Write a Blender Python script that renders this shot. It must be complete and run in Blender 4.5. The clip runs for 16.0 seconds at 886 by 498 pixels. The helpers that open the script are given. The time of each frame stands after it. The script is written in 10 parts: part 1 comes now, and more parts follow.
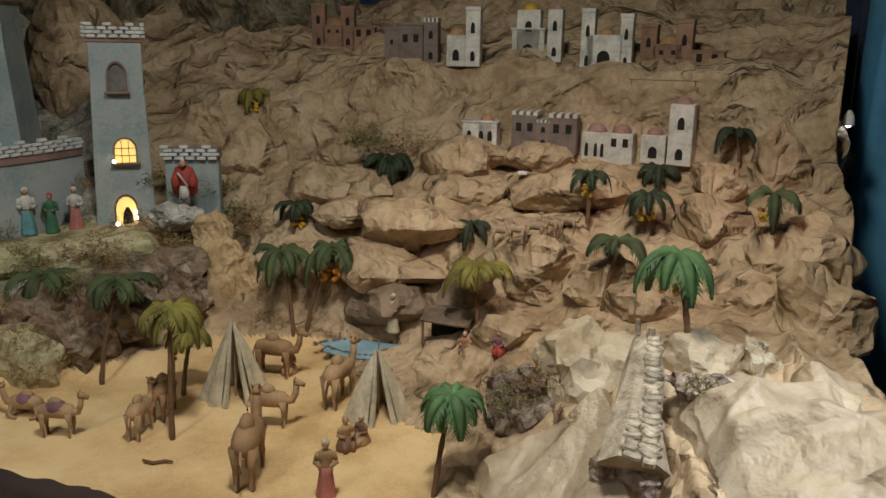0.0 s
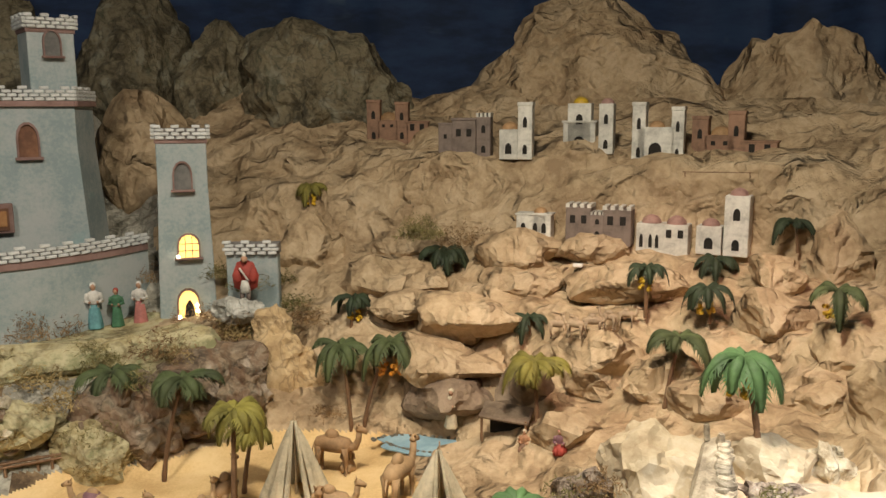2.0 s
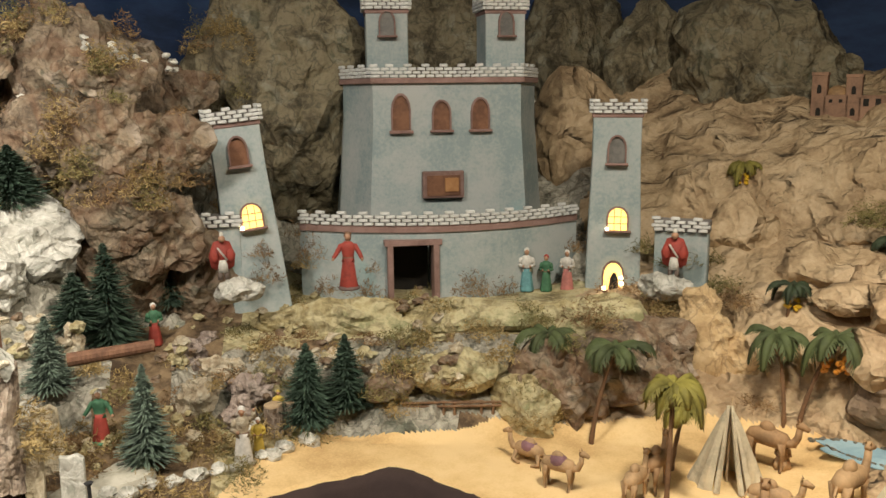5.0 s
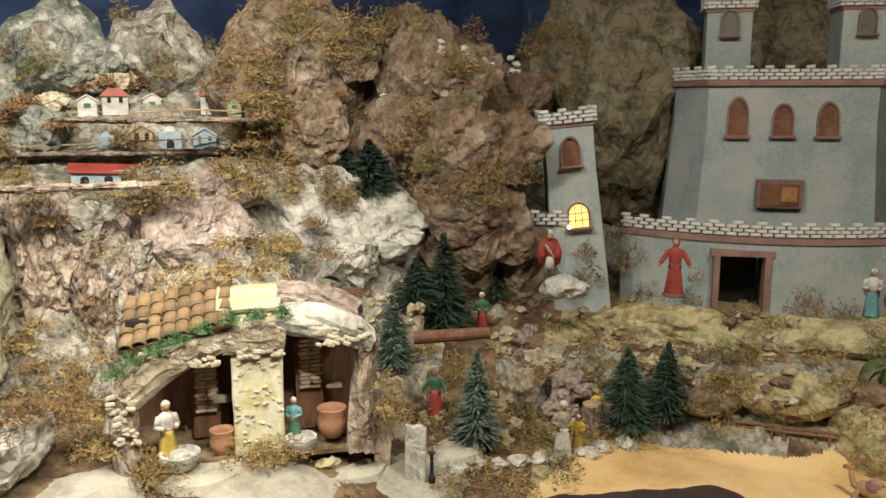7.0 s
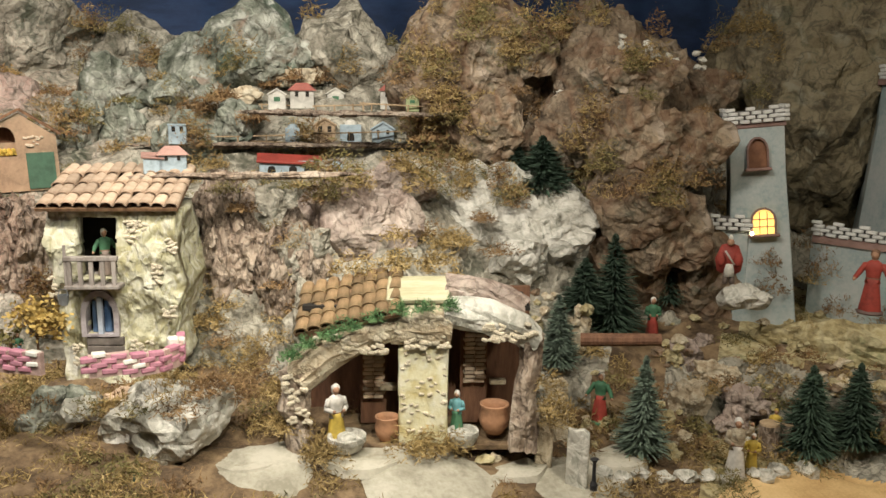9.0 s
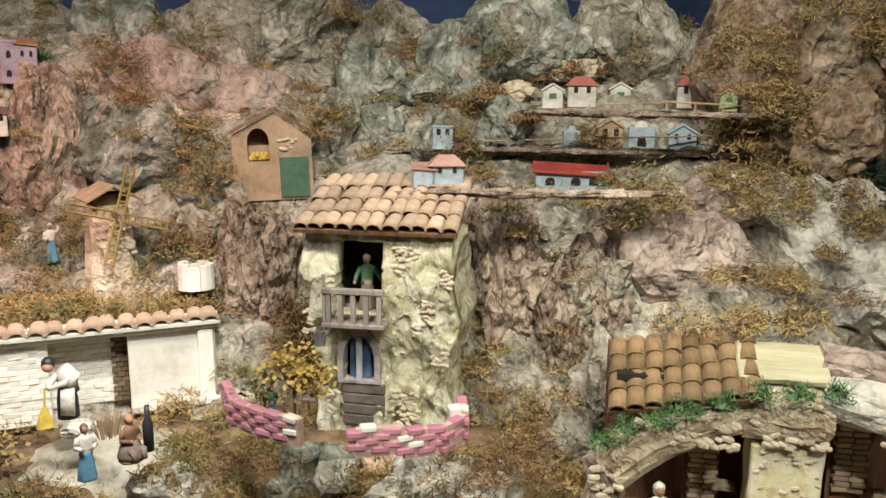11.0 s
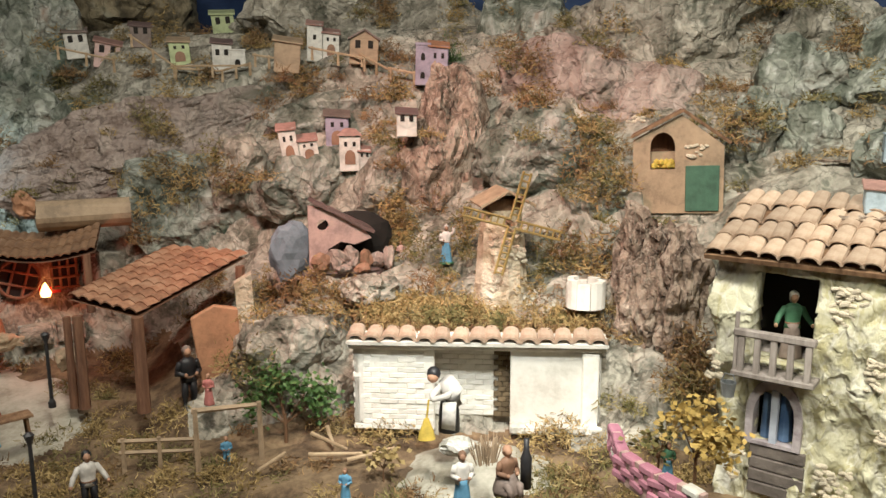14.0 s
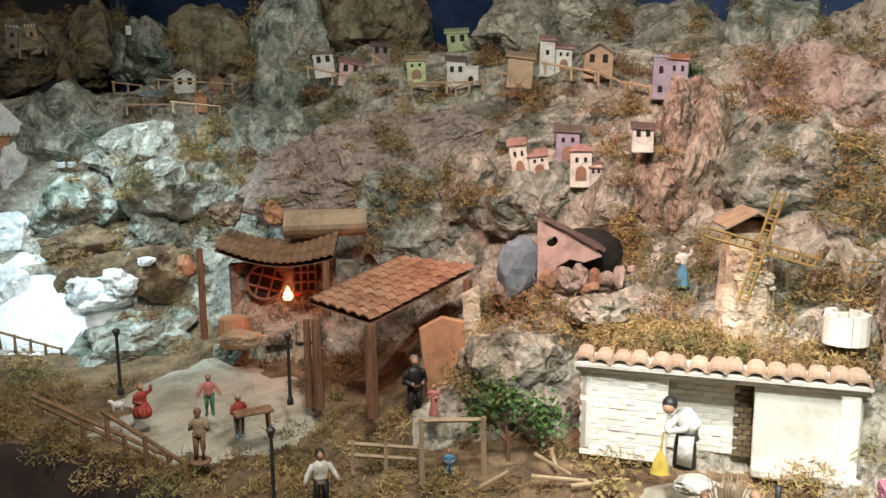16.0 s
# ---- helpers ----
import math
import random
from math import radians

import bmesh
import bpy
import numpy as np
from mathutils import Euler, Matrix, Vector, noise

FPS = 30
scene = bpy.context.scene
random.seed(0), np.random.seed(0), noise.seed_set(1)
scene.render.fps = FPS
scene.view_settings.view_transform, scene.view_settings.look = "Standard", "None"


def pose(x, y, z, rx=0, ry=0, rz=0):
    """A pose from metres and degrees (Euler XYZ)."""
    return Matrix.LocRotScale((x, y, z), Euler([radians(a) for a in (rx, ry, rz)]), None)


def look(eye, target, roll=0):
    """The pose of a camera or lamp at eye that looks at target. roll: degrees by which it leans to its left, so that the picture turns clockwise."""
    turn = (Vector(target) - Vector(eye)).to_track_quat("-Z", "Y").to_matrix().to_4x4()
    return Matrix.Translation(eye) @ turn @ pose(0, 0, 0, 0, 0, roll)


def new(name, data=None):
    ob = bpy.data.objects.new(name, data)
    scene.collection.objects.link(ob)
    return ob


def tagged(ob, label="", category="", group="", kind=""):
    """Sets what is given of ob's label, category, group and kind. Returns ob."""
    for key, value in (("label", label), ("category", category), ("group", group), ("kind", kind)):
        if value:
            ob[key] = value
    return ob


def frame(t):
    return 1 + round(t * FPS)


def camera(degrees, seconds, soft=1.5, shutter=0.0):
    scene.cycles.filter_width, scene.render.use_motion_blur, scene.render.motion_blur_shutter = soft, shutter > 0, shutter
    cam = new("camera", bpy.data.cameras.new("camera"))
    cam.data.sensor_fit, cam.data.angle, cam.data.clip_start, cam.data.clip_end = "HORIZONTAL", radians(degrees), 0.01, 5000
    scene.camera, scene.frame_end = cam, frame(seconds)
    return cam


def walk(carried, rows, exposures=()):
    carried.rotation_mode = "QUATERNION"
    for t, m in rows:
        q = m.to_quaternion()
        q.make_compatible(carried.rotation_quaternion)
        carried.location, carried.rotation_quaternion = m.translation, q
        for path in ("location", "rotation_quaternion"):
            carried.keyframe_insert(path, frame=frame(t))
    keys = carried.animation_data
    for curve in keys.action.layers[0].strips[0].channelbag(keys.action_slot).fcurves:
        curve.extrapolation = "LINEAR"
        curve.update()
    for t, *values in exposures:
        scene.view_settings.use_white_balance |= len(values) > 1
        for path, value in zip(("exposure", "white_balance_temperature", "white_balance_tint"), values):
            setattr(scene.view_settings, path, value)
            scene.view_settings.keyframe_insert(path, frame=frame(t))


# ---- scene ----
cam = camera(56.6, 16.0, soft=1.5)
METRES, EYE, TILT, LEAN, TURN = 1.25, 1.5, -14.8, -0.7, 0.0
ROWS = [
    (0.0, 0.0, 0.0, 0.0, 0.0, 0.0, 0.0),
    (0.5, -0.0042, 0.0015, 0.0166, -0.73, 1.8, 0.08),
    (1.0, -0.0061, -0.0016, 0.0291, -0.23, 3.42, 0.26),
    (1.5, -0.0079, -0.0069, 0.037, 0.46, 4.49, 0.46),
    (2.0, -0.0284, -0.0186, 0.0426, 3.1, 5.28, 0.27),
    (2.5, -0.0539, -0.022, 0.0417, 6.86, 5.71, -0.46),
    (3.0, -0.0864, -0.0286, 0.036, 9.74, 5.78, -1.47),
    (3.5, -0.1234, -0.045, 0.0309, 13.51, 5.36, -2.56),
    (4.0, -0.1386, -0.046, 0.027, 19.22, 4.63, -3.46),
    (4.5, -0.1372, -0.0343, 0.0241, 23.78, 3.54, -4.79),
    (5.0, -0.1534, -0.036, 0.0205, 28.78, 2.73, -5.91),
    (7.5, -0.2223, -0.1038, 0.0036, 52.22, -0.73, -11.32),
    (8.0, -0.2214, -0.1024, 0.0034, 54.82, -1.32, -11.6),
    (10.5, -0.4811, -0.0837, 0.001, 71.2, -5.56, -14.77),
    (11.0, -0.6446, -0.1225, 0.007, 75.16, -6.66, -14.46),
    (11.5, -0.7161, -0.1306, 0.0103, 80.11, -7.78, -14.86),
    (12.0, -0.7607, -0.1497, 0.0049, 86.57, -9.5, -15.37),
    (12.5, -0.7887, -0.1583, -0.0005, 90.31, -10.71, -15.35),
    (13.0, -0.8016, -0.1535, 0.0025, 93.64, -11.56, -15.16),
    (13.5, -0.8045, -0.1504, 0.0035, 96.45, -12.19, -15.01),
    (14.0, -0.8168, -0.1552, 0.0019, 102.11, -13.58, -14.41),
    (14.5, -0.8276, -0.1582, -0.0214, 106.3, -14.74, -14.2),
    (15.0, -0.8361, -0.168, -0.0258, 110.9, -15.72, -13.43),
    (15.5, -0.8352, -0.1794, -0.0202, 114.37, -15.94, -13.09),
    (16.0, -0.8401, -0.1915, -0.0168, 117.4, -15.93, -12.93),
]
EXPOSURES = [(0.0, -0.38, 5750, 8), (1.0, -0.06, 5700, 8), (2.0, 0.46, 6350, 10), (3.0, 0.62, 6450, 10), (4.5, 0.74, 6400, 10), (5.0, 0.66, 6400, 10), (7.5, 0.22, 6450, 10), (8.0, 0.14, 6450, 10), (10.5, -0.06, 6300, 9), (11.0, -0.18, 6350, 9), (12.0, -0.12, 6300, 8), (13.0, -0.05, 6250, 8), (14.5, -0.02, 6200, 7), (16.0, 0.08, 6100, 7)]
walk(cam, [(t, pose(0, 0, EYE, TILT, LEAN, TURN) @ pose(METRES * x, METRES * y, METRES * z, 90 + pitch, roll, yaw)) for t, x, y, z, yaw, pitch, roll in ROWS], EXPOSURES)

# ---- light ----
world = bpy.data.worlds.new("room")
scene.world = world
world.use_nodes = True
world.node_tree.nodes["Background"].inputs[0].default_value = (0.42, 0.46, 0.55, 1)
world.node_tree.nodes["Background"].inputs[1].default_value = 0.10


def area_lamp(name, eye, target, watts, colour, size):
    data = bpy.data.lights.new(name, "AREA")
    data.energy, data.color, data.shape, data.size = watts, colour, "DISK", size
    ob = new(name, data)
    ob.matrix_world = look(eye, target)
    return ob


def spot_lamp(name, eye, target, watts, colour, degrees, size=0.05, blend=0.8):
    data = bpy.data.lights.new(name, "SPOT")
    data.energy, data.color, data.spot_size, data.shadow_soft_size, data.spot_blend = watts, colour, radians(degrees), size, blend
    ob = new(name, data)
    ob.matrix_world = look(eye, target)
    return ob


area_lamp("gallery_lamp_east", (-0.15, 1.0, 2.7), (0.20, 1.80, 0.6), 35, (1.0, 0.90, 0.72), 0.28)
area_lamp("gallery_lamp_mid", (-1.3, 0.42, 2.75), (-2.65, 0.95, 1.2), 9, (1.0, 0.92, 0.77), 0.25)
spot_lamp("warm_spot_huts", (-1.3, 0.35, 2.75), (-2.85, 0.75, 1.35), 75, (1.0, 0.93, 0.80), 66, size=0.12)
area_lamp("gallery_lamp_west", (-1.45, -0.35, 2.75), (-2.8, -0.4, 0.9), 42, (1.0, 0.91, 0.78), 0.25)
spot_lamp("white_spot_corner", (0.95, 0.7, 2.4), (0.58, 1.22, 0.85), 150, (1.0, 0.98, 0.93), 27)
spot_lamp("warm_spot_slope", (0.25, 1.65, 2.65), (0.20, 2.12, 0.85), 34, (1.0, 0.84, 0.62), 58, size=0.06)
spot_lamp("red_spot_village", (0.9, 1.4, 2.4), (0.45, 2.25, 0.95), 26, (1.0, 0.55, 0.42), 46)
spot_lamp("red_spot_hamlet", (-1.9, -1.3, 2.5), (-3.0, -0.70, 1.35), 95, (1.0, 0.40, 0.31), 52)
spot_lamp("warm_spot_grotto", (-0.7, 0.3, 2.3), (-2.08, 0.45, 0.88), 84, (1.0, 0.94, 0.78), 44)
spot_lamp("warm_spot_bakery", (-1.35, -0.1, 2.4), (-2.55, -0.46, 0.92), 150, (1.0, 0.97, 0.90), 27)
spot_lamp("cold_spot_snow", (-2.3, -2.6, 2.4), (-3.15, -2.4, 0.85), 165, (0.72, 0.93, 1.0), 50)
area_lamp("gallery_lamp_inn", (-1.7, -1.5, 2.75), (-2.9, -1.7, 0.9), 14, (1.0, 0.93, 0.82), 0.25)

# ---- materials ----


def shade(name, colours, scale=8.0, rough=0.85, bump=0.3, fine=60.0, metal=0.0, stretch=(1, 1, 1), vary=0.12, spots=None, coat=0.0, crease=None, spread=0.26, veins=()):
    """A painted or natural surface: colours mixed by coarse and fine grain, a relief, and a slight change from piece to piece."""
    m = bpy.data.materials.new(name)
    m.use_nodes = True
    nt = m.node_tree
    n, ln = nt.nodes, nt.links
    bsdf = n["Principled BSDF"]
    tc, mp = n.new("ShaderNodeTexCoord"), n.new("ShaderNodeMapping")
    mp.inputs["Scale"].default_value = stretch
    ln.new(tc.outputs["Object"], mp.inputs["Vector"])
    big, small = n.new("ShaderNodeTexNoise"), n.new("ShaderNodeTexNoise")
    for node, s, d in ((big, scale, 5.0), (small, fine, 3.0)):
        node.inputs["Scale"].default_value, node.inputs["Detail"].default_value = s, d
        node.inputs["Roughness"].default_value = 0.66
        ln.new(mp.outputs["Vector"], node.inputs["Vector"])
    mixer = n.new("ShaderNodeMath")
    mixer.operation = "MULTIPLY_ADD"
    mixer.inputs[1].default_value = 0.28
    ln.new(small.outputs["Fac"], mixer.inputs[0])
    ln.new(big.outputs["Fac"], mixer.inputs[2])
    shift = n.new("ShaderNodeMath")
    shift.operation = "SUBTRACT"
    shift.inputs[1].default_value = 0.14
    ln.new(mixer.outputs[0], shift.inputs[0])
    ramp = n.new("ShaderNodeValToRGB")
    el = ramp.color_ramp.elements
    k = len(colours)
    while len(el) < k:
        el.new(0.5)
    for i, c in enumerate(colours):
        el[i].position = 0.5 - spread / 2 + spread * i / max(1, k - 1)
        el[i].color = (*c, 1)
    ln.new(shift.outputs[0], ramp.inputs["Fac"])
    colour = ramp.outputs["Color"]
    for sc, size, level in (spots if isinstance(spots, list) else [spots] if spots else []):
        vn = n.new("ShaderNodeTexNoise")
        vn.inputs["Scale"].default_value, vn.inputs["Detail"].default_value = size, 4.0
        ln.new(mp.outputs["Vector"], vn.inputs["Vector"])
        edge = n.new("ShaderNodeMapRange")
        vn.inputs["Distortion"].default_value = 0.9
        edge.inputs[1].default_value, edge.inputs[2].default_value = level, level + 0.13
        ln.new(vn.outputs["Fac"], edge.inputs[0])
        mx = n.new("ShaderNodeMix")
        mx.data_type = "RGBA"
        ln.new(edge.outputs[0], mx.inputs["Factor"])
        ln.new(colour, mx.inputs["A"])
        mx.inputs["B"].default_value = (*sc, 1)
        colour = mx.outputs["Result"]
    for vc, size, width in veins:
        vn, away, edge, mx = n.new("ShaderNodeTexNoise"), n.new("ShaderNodeMath"), n.new("ShaderNodeMapRange"), n.new("ShaderNodeMix")
        vn.inputs["Scale"].default_value, vn.inputs["Detail"].default_value, vn.inputs["Distortion"].default_value = size, 5.0, 0.6
        ln.new(mp.outputs["Vector"], vn.inputs["Vector"])
        away.operation = "SUBTRACT"
        away.inputs[1].default_value = 0.5
        ln.new(vn.outputs["Fac"], away.inputs[0])
        near_line = n.new("ShaderNodeMath")
        near_line.operation = "ABSOLUTE"
        ln.new(away.outputs[0], near_line.inputs[0])
        edge.inputs[1].default_value, edge.inputs[2].default_value = width, 0.0
        edge.inputs[4].default_value = 0.55
        ln.new(near_line.outputs[0], edge.inputs[0])
        mx.data_type = "RGBA"
        ln.new(edge.outputs[0], mx.inputs["Factor"])
        ln.new(colour, mx.inputs["A"])
        mx.inputs["B"].default_value = (*vc, 1)
        colour = mx.outputs["Result"]
    if vary:
        info, hsv, span = n.new("ShaderNodeObjectInfo"), n.new("ShaderNodeHueSaturation"), n.new("ShaderNodeMapRange")
        span.inputs[3].default_value, span.inputs[4].default_value = 1 - vary, 1 + vary
        ln.new(info.outputs["Random"], span.inputs[0])
        ln.new(span.outputs[0], hsv.inputs["Value"])
        ln.new(colour, hsv.inputs["Color"])
        colour = hsv.outputs["Color"]
    ln.new(colour, bsdf.inputs["Base Color"])
    bsdf.inputs["Roughness"].default_value, bsdf.inputs["Metallic"].default_value = rough, metal
    bsdf.inputs["Coat Weight"].default_value = coat
    below = None
    if crease:
        warp = n.new("ShaderNodeVectorMath")
        warp.operation = "MULTIPLY_ADD"
        warp.inputs[1].default_value = (0.07, 0.07, 0.07)
        ln.new(big.outputs["Color"], warp.inputs[0])
        ln.new(mp.outputs["Vector"], warp.inputs[2])
        for k, (sc, strength) in enumerate(crease):
            wave, dist = n.new("ShaderNodeTexNoise"), n.new("ShaderNodeMath")
            wave.inputs["Scale"].default_value, wave.inputs["Detail"].default_value = sc * 0.55, 1.0 + k
            wave.inputs["Distortion"].default_value = 0.5
            ln.new(warp.outputs[0], wave.inputs["Vector"])
            level = n.new("ShaderNodeMath")
            level.operation = "SUBTRACT"
            level.inputs[1].default_value = 0.5
            ln.new(wave.outputs["Fac"], level.inputs[0])
            dist.operation = "ABSOLUTE"
            ln.new(level.outputs[0], dist.inputs[0])
            fold = n.new("ShaderNodeBump")
            fold.invert = k % 2 == 0
            fold.inputs["Strength"].default_value, fold.inputs["Distance"].default_value = strength, 1.6 / sc
            ln.new(dist.outputs[0], fold.inputs["Height"])
            if below:
                ln.new(below, fold.inputs["Normal"])
            below = fold.outputs["Normal"]
        ln.new(below, bsdf.inputs["Normal"])
    if bump:
        bp = n.new("ShaderNodeBump")
        if below:
            ln.new(below, bp.inputs["Normal"])
        bp.inputs["Strength"].default_value, bp.inputs["Distance"].default_value = bump, 0.01
        ln.new(shift.outputs[0], bp.inputs["Height"])
        ln.new(bp.outputs["Normal"], bsdf.inputs["Normal"])
    return m


def glow(name, colour, strength):
    m = bpy.data.materials.new(name)
    m.use_nodes = True
    b = m.node_tree.nodes["Principled BSDF"]
    b.inputs["Base Color"].default_value = (*colour, 1)
    b.inputs["Emission Color"].default_value = (*colour, 1)
    b.inputs["Emission Strength"].default_value = strength
    return m


M_PAPER = shade("kraft_paper", [(0.30, 0.205, 0.115), (0.44, 0.32, 0.19), (0.53, 0.40, 0.255)], 5, 0.75, 0.25, 40, crease=((7, 0.9), (19, 0.65)), spread=0.3)
# Kraft paper with the hollows' shade in its colour; also the stall's dull awning.
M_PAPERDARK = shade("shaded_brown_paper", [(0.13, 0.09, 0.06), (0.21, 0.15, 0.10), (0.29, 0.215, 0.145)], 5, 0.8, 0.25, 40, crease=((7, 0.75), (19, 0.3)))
CREASED = ((9, 0.6), (26, 0.6), (60, 0.4))
M_ROCK = shade("painted_rock", [(0.085, 0.085, 0.06), (0.23, 0.21, 0.165), (0.33, 0.305, 0.25), (0.17, 0.175, 0.135)], 6, 0.8, 0.45, 55, spots=[((0.055, 0.062, 0.04), 5, 0.57), ((0.50, 0.47, 0.39), 13, 0.55), ((0.56, 0.54, 0.47), 26, 0.63)], crease=CREASED, spread=0.34, veins=(((0.50, 0.47, 0.38), 9, 0.035), ((0.04, 0.042, 0.028), 15, 0.03)))
M_ROCKGREEN = shade("green_painted_rock", [(0.055, 0.065, 0.045), (0.17, 0.185, 0.145), (0.29, 0.30, 0.255), (0.13, 0.11, 0.08)], 6, 0.8, 0.45, 55, spots=[((0.085, 0.13, 0.095), 4, 0.54), ((0.52, 0.53, 0.47), 11, 0.55), ((0.27, 0.19, 0.14), 8, 0.60), ((0.58, 0.59, 0.54), 26, 0.63)], crease=CREASED, spread=0.34, veins=(((0.46, 0.48, 0.40), 8, 0.035), ((0.03, 0.04, 0.027), 14, 0.032)))
M_ROCKPINK = shade("reddish_rock", [(0.15, 0.105, 0.08), (0.29, 0.225, 0.19), (0.36, 0.295, 0.255), (0.20, 0.17, 0.14)], 6, 0.8, 0.45, 55, spots=[((0.10, 0.11, 0.075), 4, 0.58), ((0.48, 0.40, 0.34), 13, 0.55), ((0.52, 0.46, 0.41), 26, 0.63)], crease=CREASED, spread=0.34, veins=(((0.44, 0.36, 0.30), 10, 0.035), ((0.075, 0.05, 0.038), 17, 0.03)))
M_ROCKDARK = shade("mottled_mountain_paper", [(0.055, 0.045, 0.026), (0.145, 0.118, 0.07), (0.24, 0.20, 0.125), (0.105, 0.10, 0.06)], 6, 0.8, 0.4, 45, spots=((0.27, 0.25, 0.18), 11, 0.55), crease=((6, 0.65), (17, 0.45)), spread=0.32, veins=(((0.27, 0.23, 0.14), 9, 0.035), ((0.03, 0.028, 0.018), 14, 0.035)))
M_ROCKPALE = shade("whitewashed_rock", [(0.28, 0.27, 0.23), (0.52, 0.50, 0.44), (0.68, 0.66, 0.60)], 8, 0.8, 0.45, 55, crease=((9, 0.65), (26, 0.4)), spread=0.32, veins=(((0.24, 0.25, 0.20), 12, 0.04), ((0.74, 0.72, 0.66), 20, 0.03)))
M_PAPERPALE = shade("pale_wrapping_paper", [(0.36, 0.27, 0.17), (0.47, 0.37, 0.25), (0.55, 0.45, 0.32)], 5, 0.5, 0.15, 40, crease=((7, 0.7), (18, 0.25)), spread=0.34)
M_BARK = shade("cork_bark", [(0.10, 0.07, 0.05), (0.29, 0.22, 0.165), (0.42, 0.345, 0.27)], 9, 0.9, 0.9, 60, stretch=(1, 1, 0.7), crease=((20, 0.95), (52, 0.6)), spots=((0.44, 0.37, 0.30), 17, 0.57), veins=(((0.035, 0.02, 0.014), 22, 0.05), ((0.46, 0.38, 0.31), 30, 0.035)))
M_ROCKBROWN = shade("brown_crumbling_rock", [(0.065, 0.048, 0.032), (0.165, 0.12, 0.08), (0.27, 0.21, 0.145), (0.115, 0.105, 0.07)], 7, 0.85, 0.6, 60, spots=((0.38, 0.31, 0.24), 14, 0.56), crease=((9, 0.6), (28, 0.45)), spread=0.32, veins=(((0.34, 0.25, 0.16), 11, 0.03), ((0.035, 0.022, 0.014), 16, 0.035), ((0.16, 0.08, 0.04), 6, 0.06)))
M_BANK = shade("yellowish_painted_bank", [(0.17, 0.135, 0.065), (0.37, 0.305, 0.155), (0.50, 0.44, 0.26), (0.26, 0.255, 0.13)], 7, 0.85, 0.5, 60, crease=((9, 0.45), (28, 0.35)), spread=0.34, veins=(((0.12, 0.09, 0.04), 9, 0.05), ((0.54, 0.48, 0.30), 14, 0.05)))
M_EARTH = shade("brown_earth", [(0.07, 0.045, 0.025), (0.15, 0.10, 0.055), (0.23, 0.16, 0.09)], 14, 0.95, 0.9, 90)
M_SAND = shade("sand", [(0.52, 0.335, 0.145), (0.65, 0.45, 0.21), (0.72, 0.52, 0.265)], 4, 0.95, 0.15, 160)
M_PATH = shade("pale_plaster_path", [(0.28, 0.26, 0.20), (0.41, 0.385, 0.31), (0.52, 0.49, 0.41)], 7, 0.9, 0.25, 90)
M_CURTAIN = shade("blue_cloth", [(0.008, 0.022, 0.062), (0.015, 0.036, 0.10), (0.022, 0.052, 0.13)], 3, 0.8, 0.1, 300, spots=((0.07, 0.11, 0.17), 1.6, 0.66), stretch=(1, 1, 3))
# Side of the backdrop: base made paler in place of light falling on it.
M_SIDECLOTH = shade("lit_blue_cloth", [(0.06, 0.20, 0.33), (0.085, 0.26, 0.42), (0.10, 0.30, 0.48)], 3, 0.7, 0.1, 300)
M_SKIRT = shade("dark_brown_cloth", [(0.035, 0.02, 0.018), (0.055, 0.033, 0.028)], 6, 0.9, 0.2, 300)
M_ROOM = shade("grey_room_plaster", [(0.10, 0.10, 0.10), (0.14, 0.14, 0.14)], 3, 0.9, 0.1)
M_CASTLE = shade("pale_blue_plaster", [(0.26, 0.325, 0.33), (0.35, 0.395, 0.39), (0.42, 0.44, 0.43)], 5, 0.85, 0.2, 80, spots=((0.27, 0.42, 0.43), 2.6, 0.60))
M_TRIM = shade("rose_brown_trim", [(0.20, 0.12, 0.10), (0.30, 0.19, 0.165)], 12, 0.85, 0.2)
M_BRICKW = shade("white_brick", [(0.50, 0.50, 0.48), (0.66, 0.66, 0.64)], 20, 0.85, 0.2)
M_MORTAR = shade("grey_mortar", [(0.20, 0.18, 0.17), (0.30, 0.28, 0.26)], 20, 0.9, 0.2)
# Near-black that stands in for the shade inside rooms, passages and hollows.
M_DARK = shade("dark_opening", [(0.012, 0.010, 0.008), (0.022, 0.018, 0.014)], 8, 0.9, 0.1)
M_BROWNWIN = shade("brown_window_board", [(0.12, 0.05, 0.025), (0.22, 0.10, 0.05)], 18, 0.6, 0.2)
M_GREYWIN = shade("grey_window_board", [(0.10, 0.10, 0.095), (0.19, 0.18, 0.165)], 18, 0.6, 0.2)
M_GLOWWIN = glow("lit_window", (1.0, 0.62, 0.16), 1.3)
M_BULB = glow("lit_bulb", (1.0, 0.86, 0.55), 9.0)

# ---- mesh helpers ----


def part(name, bm, material, parent=None, label="", smooth=False):
    me = bpy.data.meshes.new(name)
    bm.to_mesh(me)
    bm.free()
    me.materials.append(material)
    if smooth:
        me.polygons.foreach_set("use_smooth", [True] * len(me.polygons))
    ob = new(name, me)
    if parent:
        ob.parent = parent
    if label:
        ob["label"] = label
    return ob


def thing(name, m, label, category, group="", kind=""):
    ob = new(name)
    ob.empty_display_size = 0.02
    ob.matrix_basis = m
    return tagged(ob, label, category, group, kind)


def box(bm, size, at=(0, 0, 0), rot=None, bevel=0.0, taper=1.0):
    m = Matrix.Translation(at) @ (rot or Matrix())
    got = bmesh.ops.create_cube(bm, size=1.0)["verts"]
    for v in got:
        k = taper if v.co.z > 0 else 1.0
        v.co = m @ Vector((v.co.x * size[0] * k, v.co.y * size[1] * k, v.co.z * size[2]))
    if bevel:
        es = list({e for v in got for e in v.link_edges})
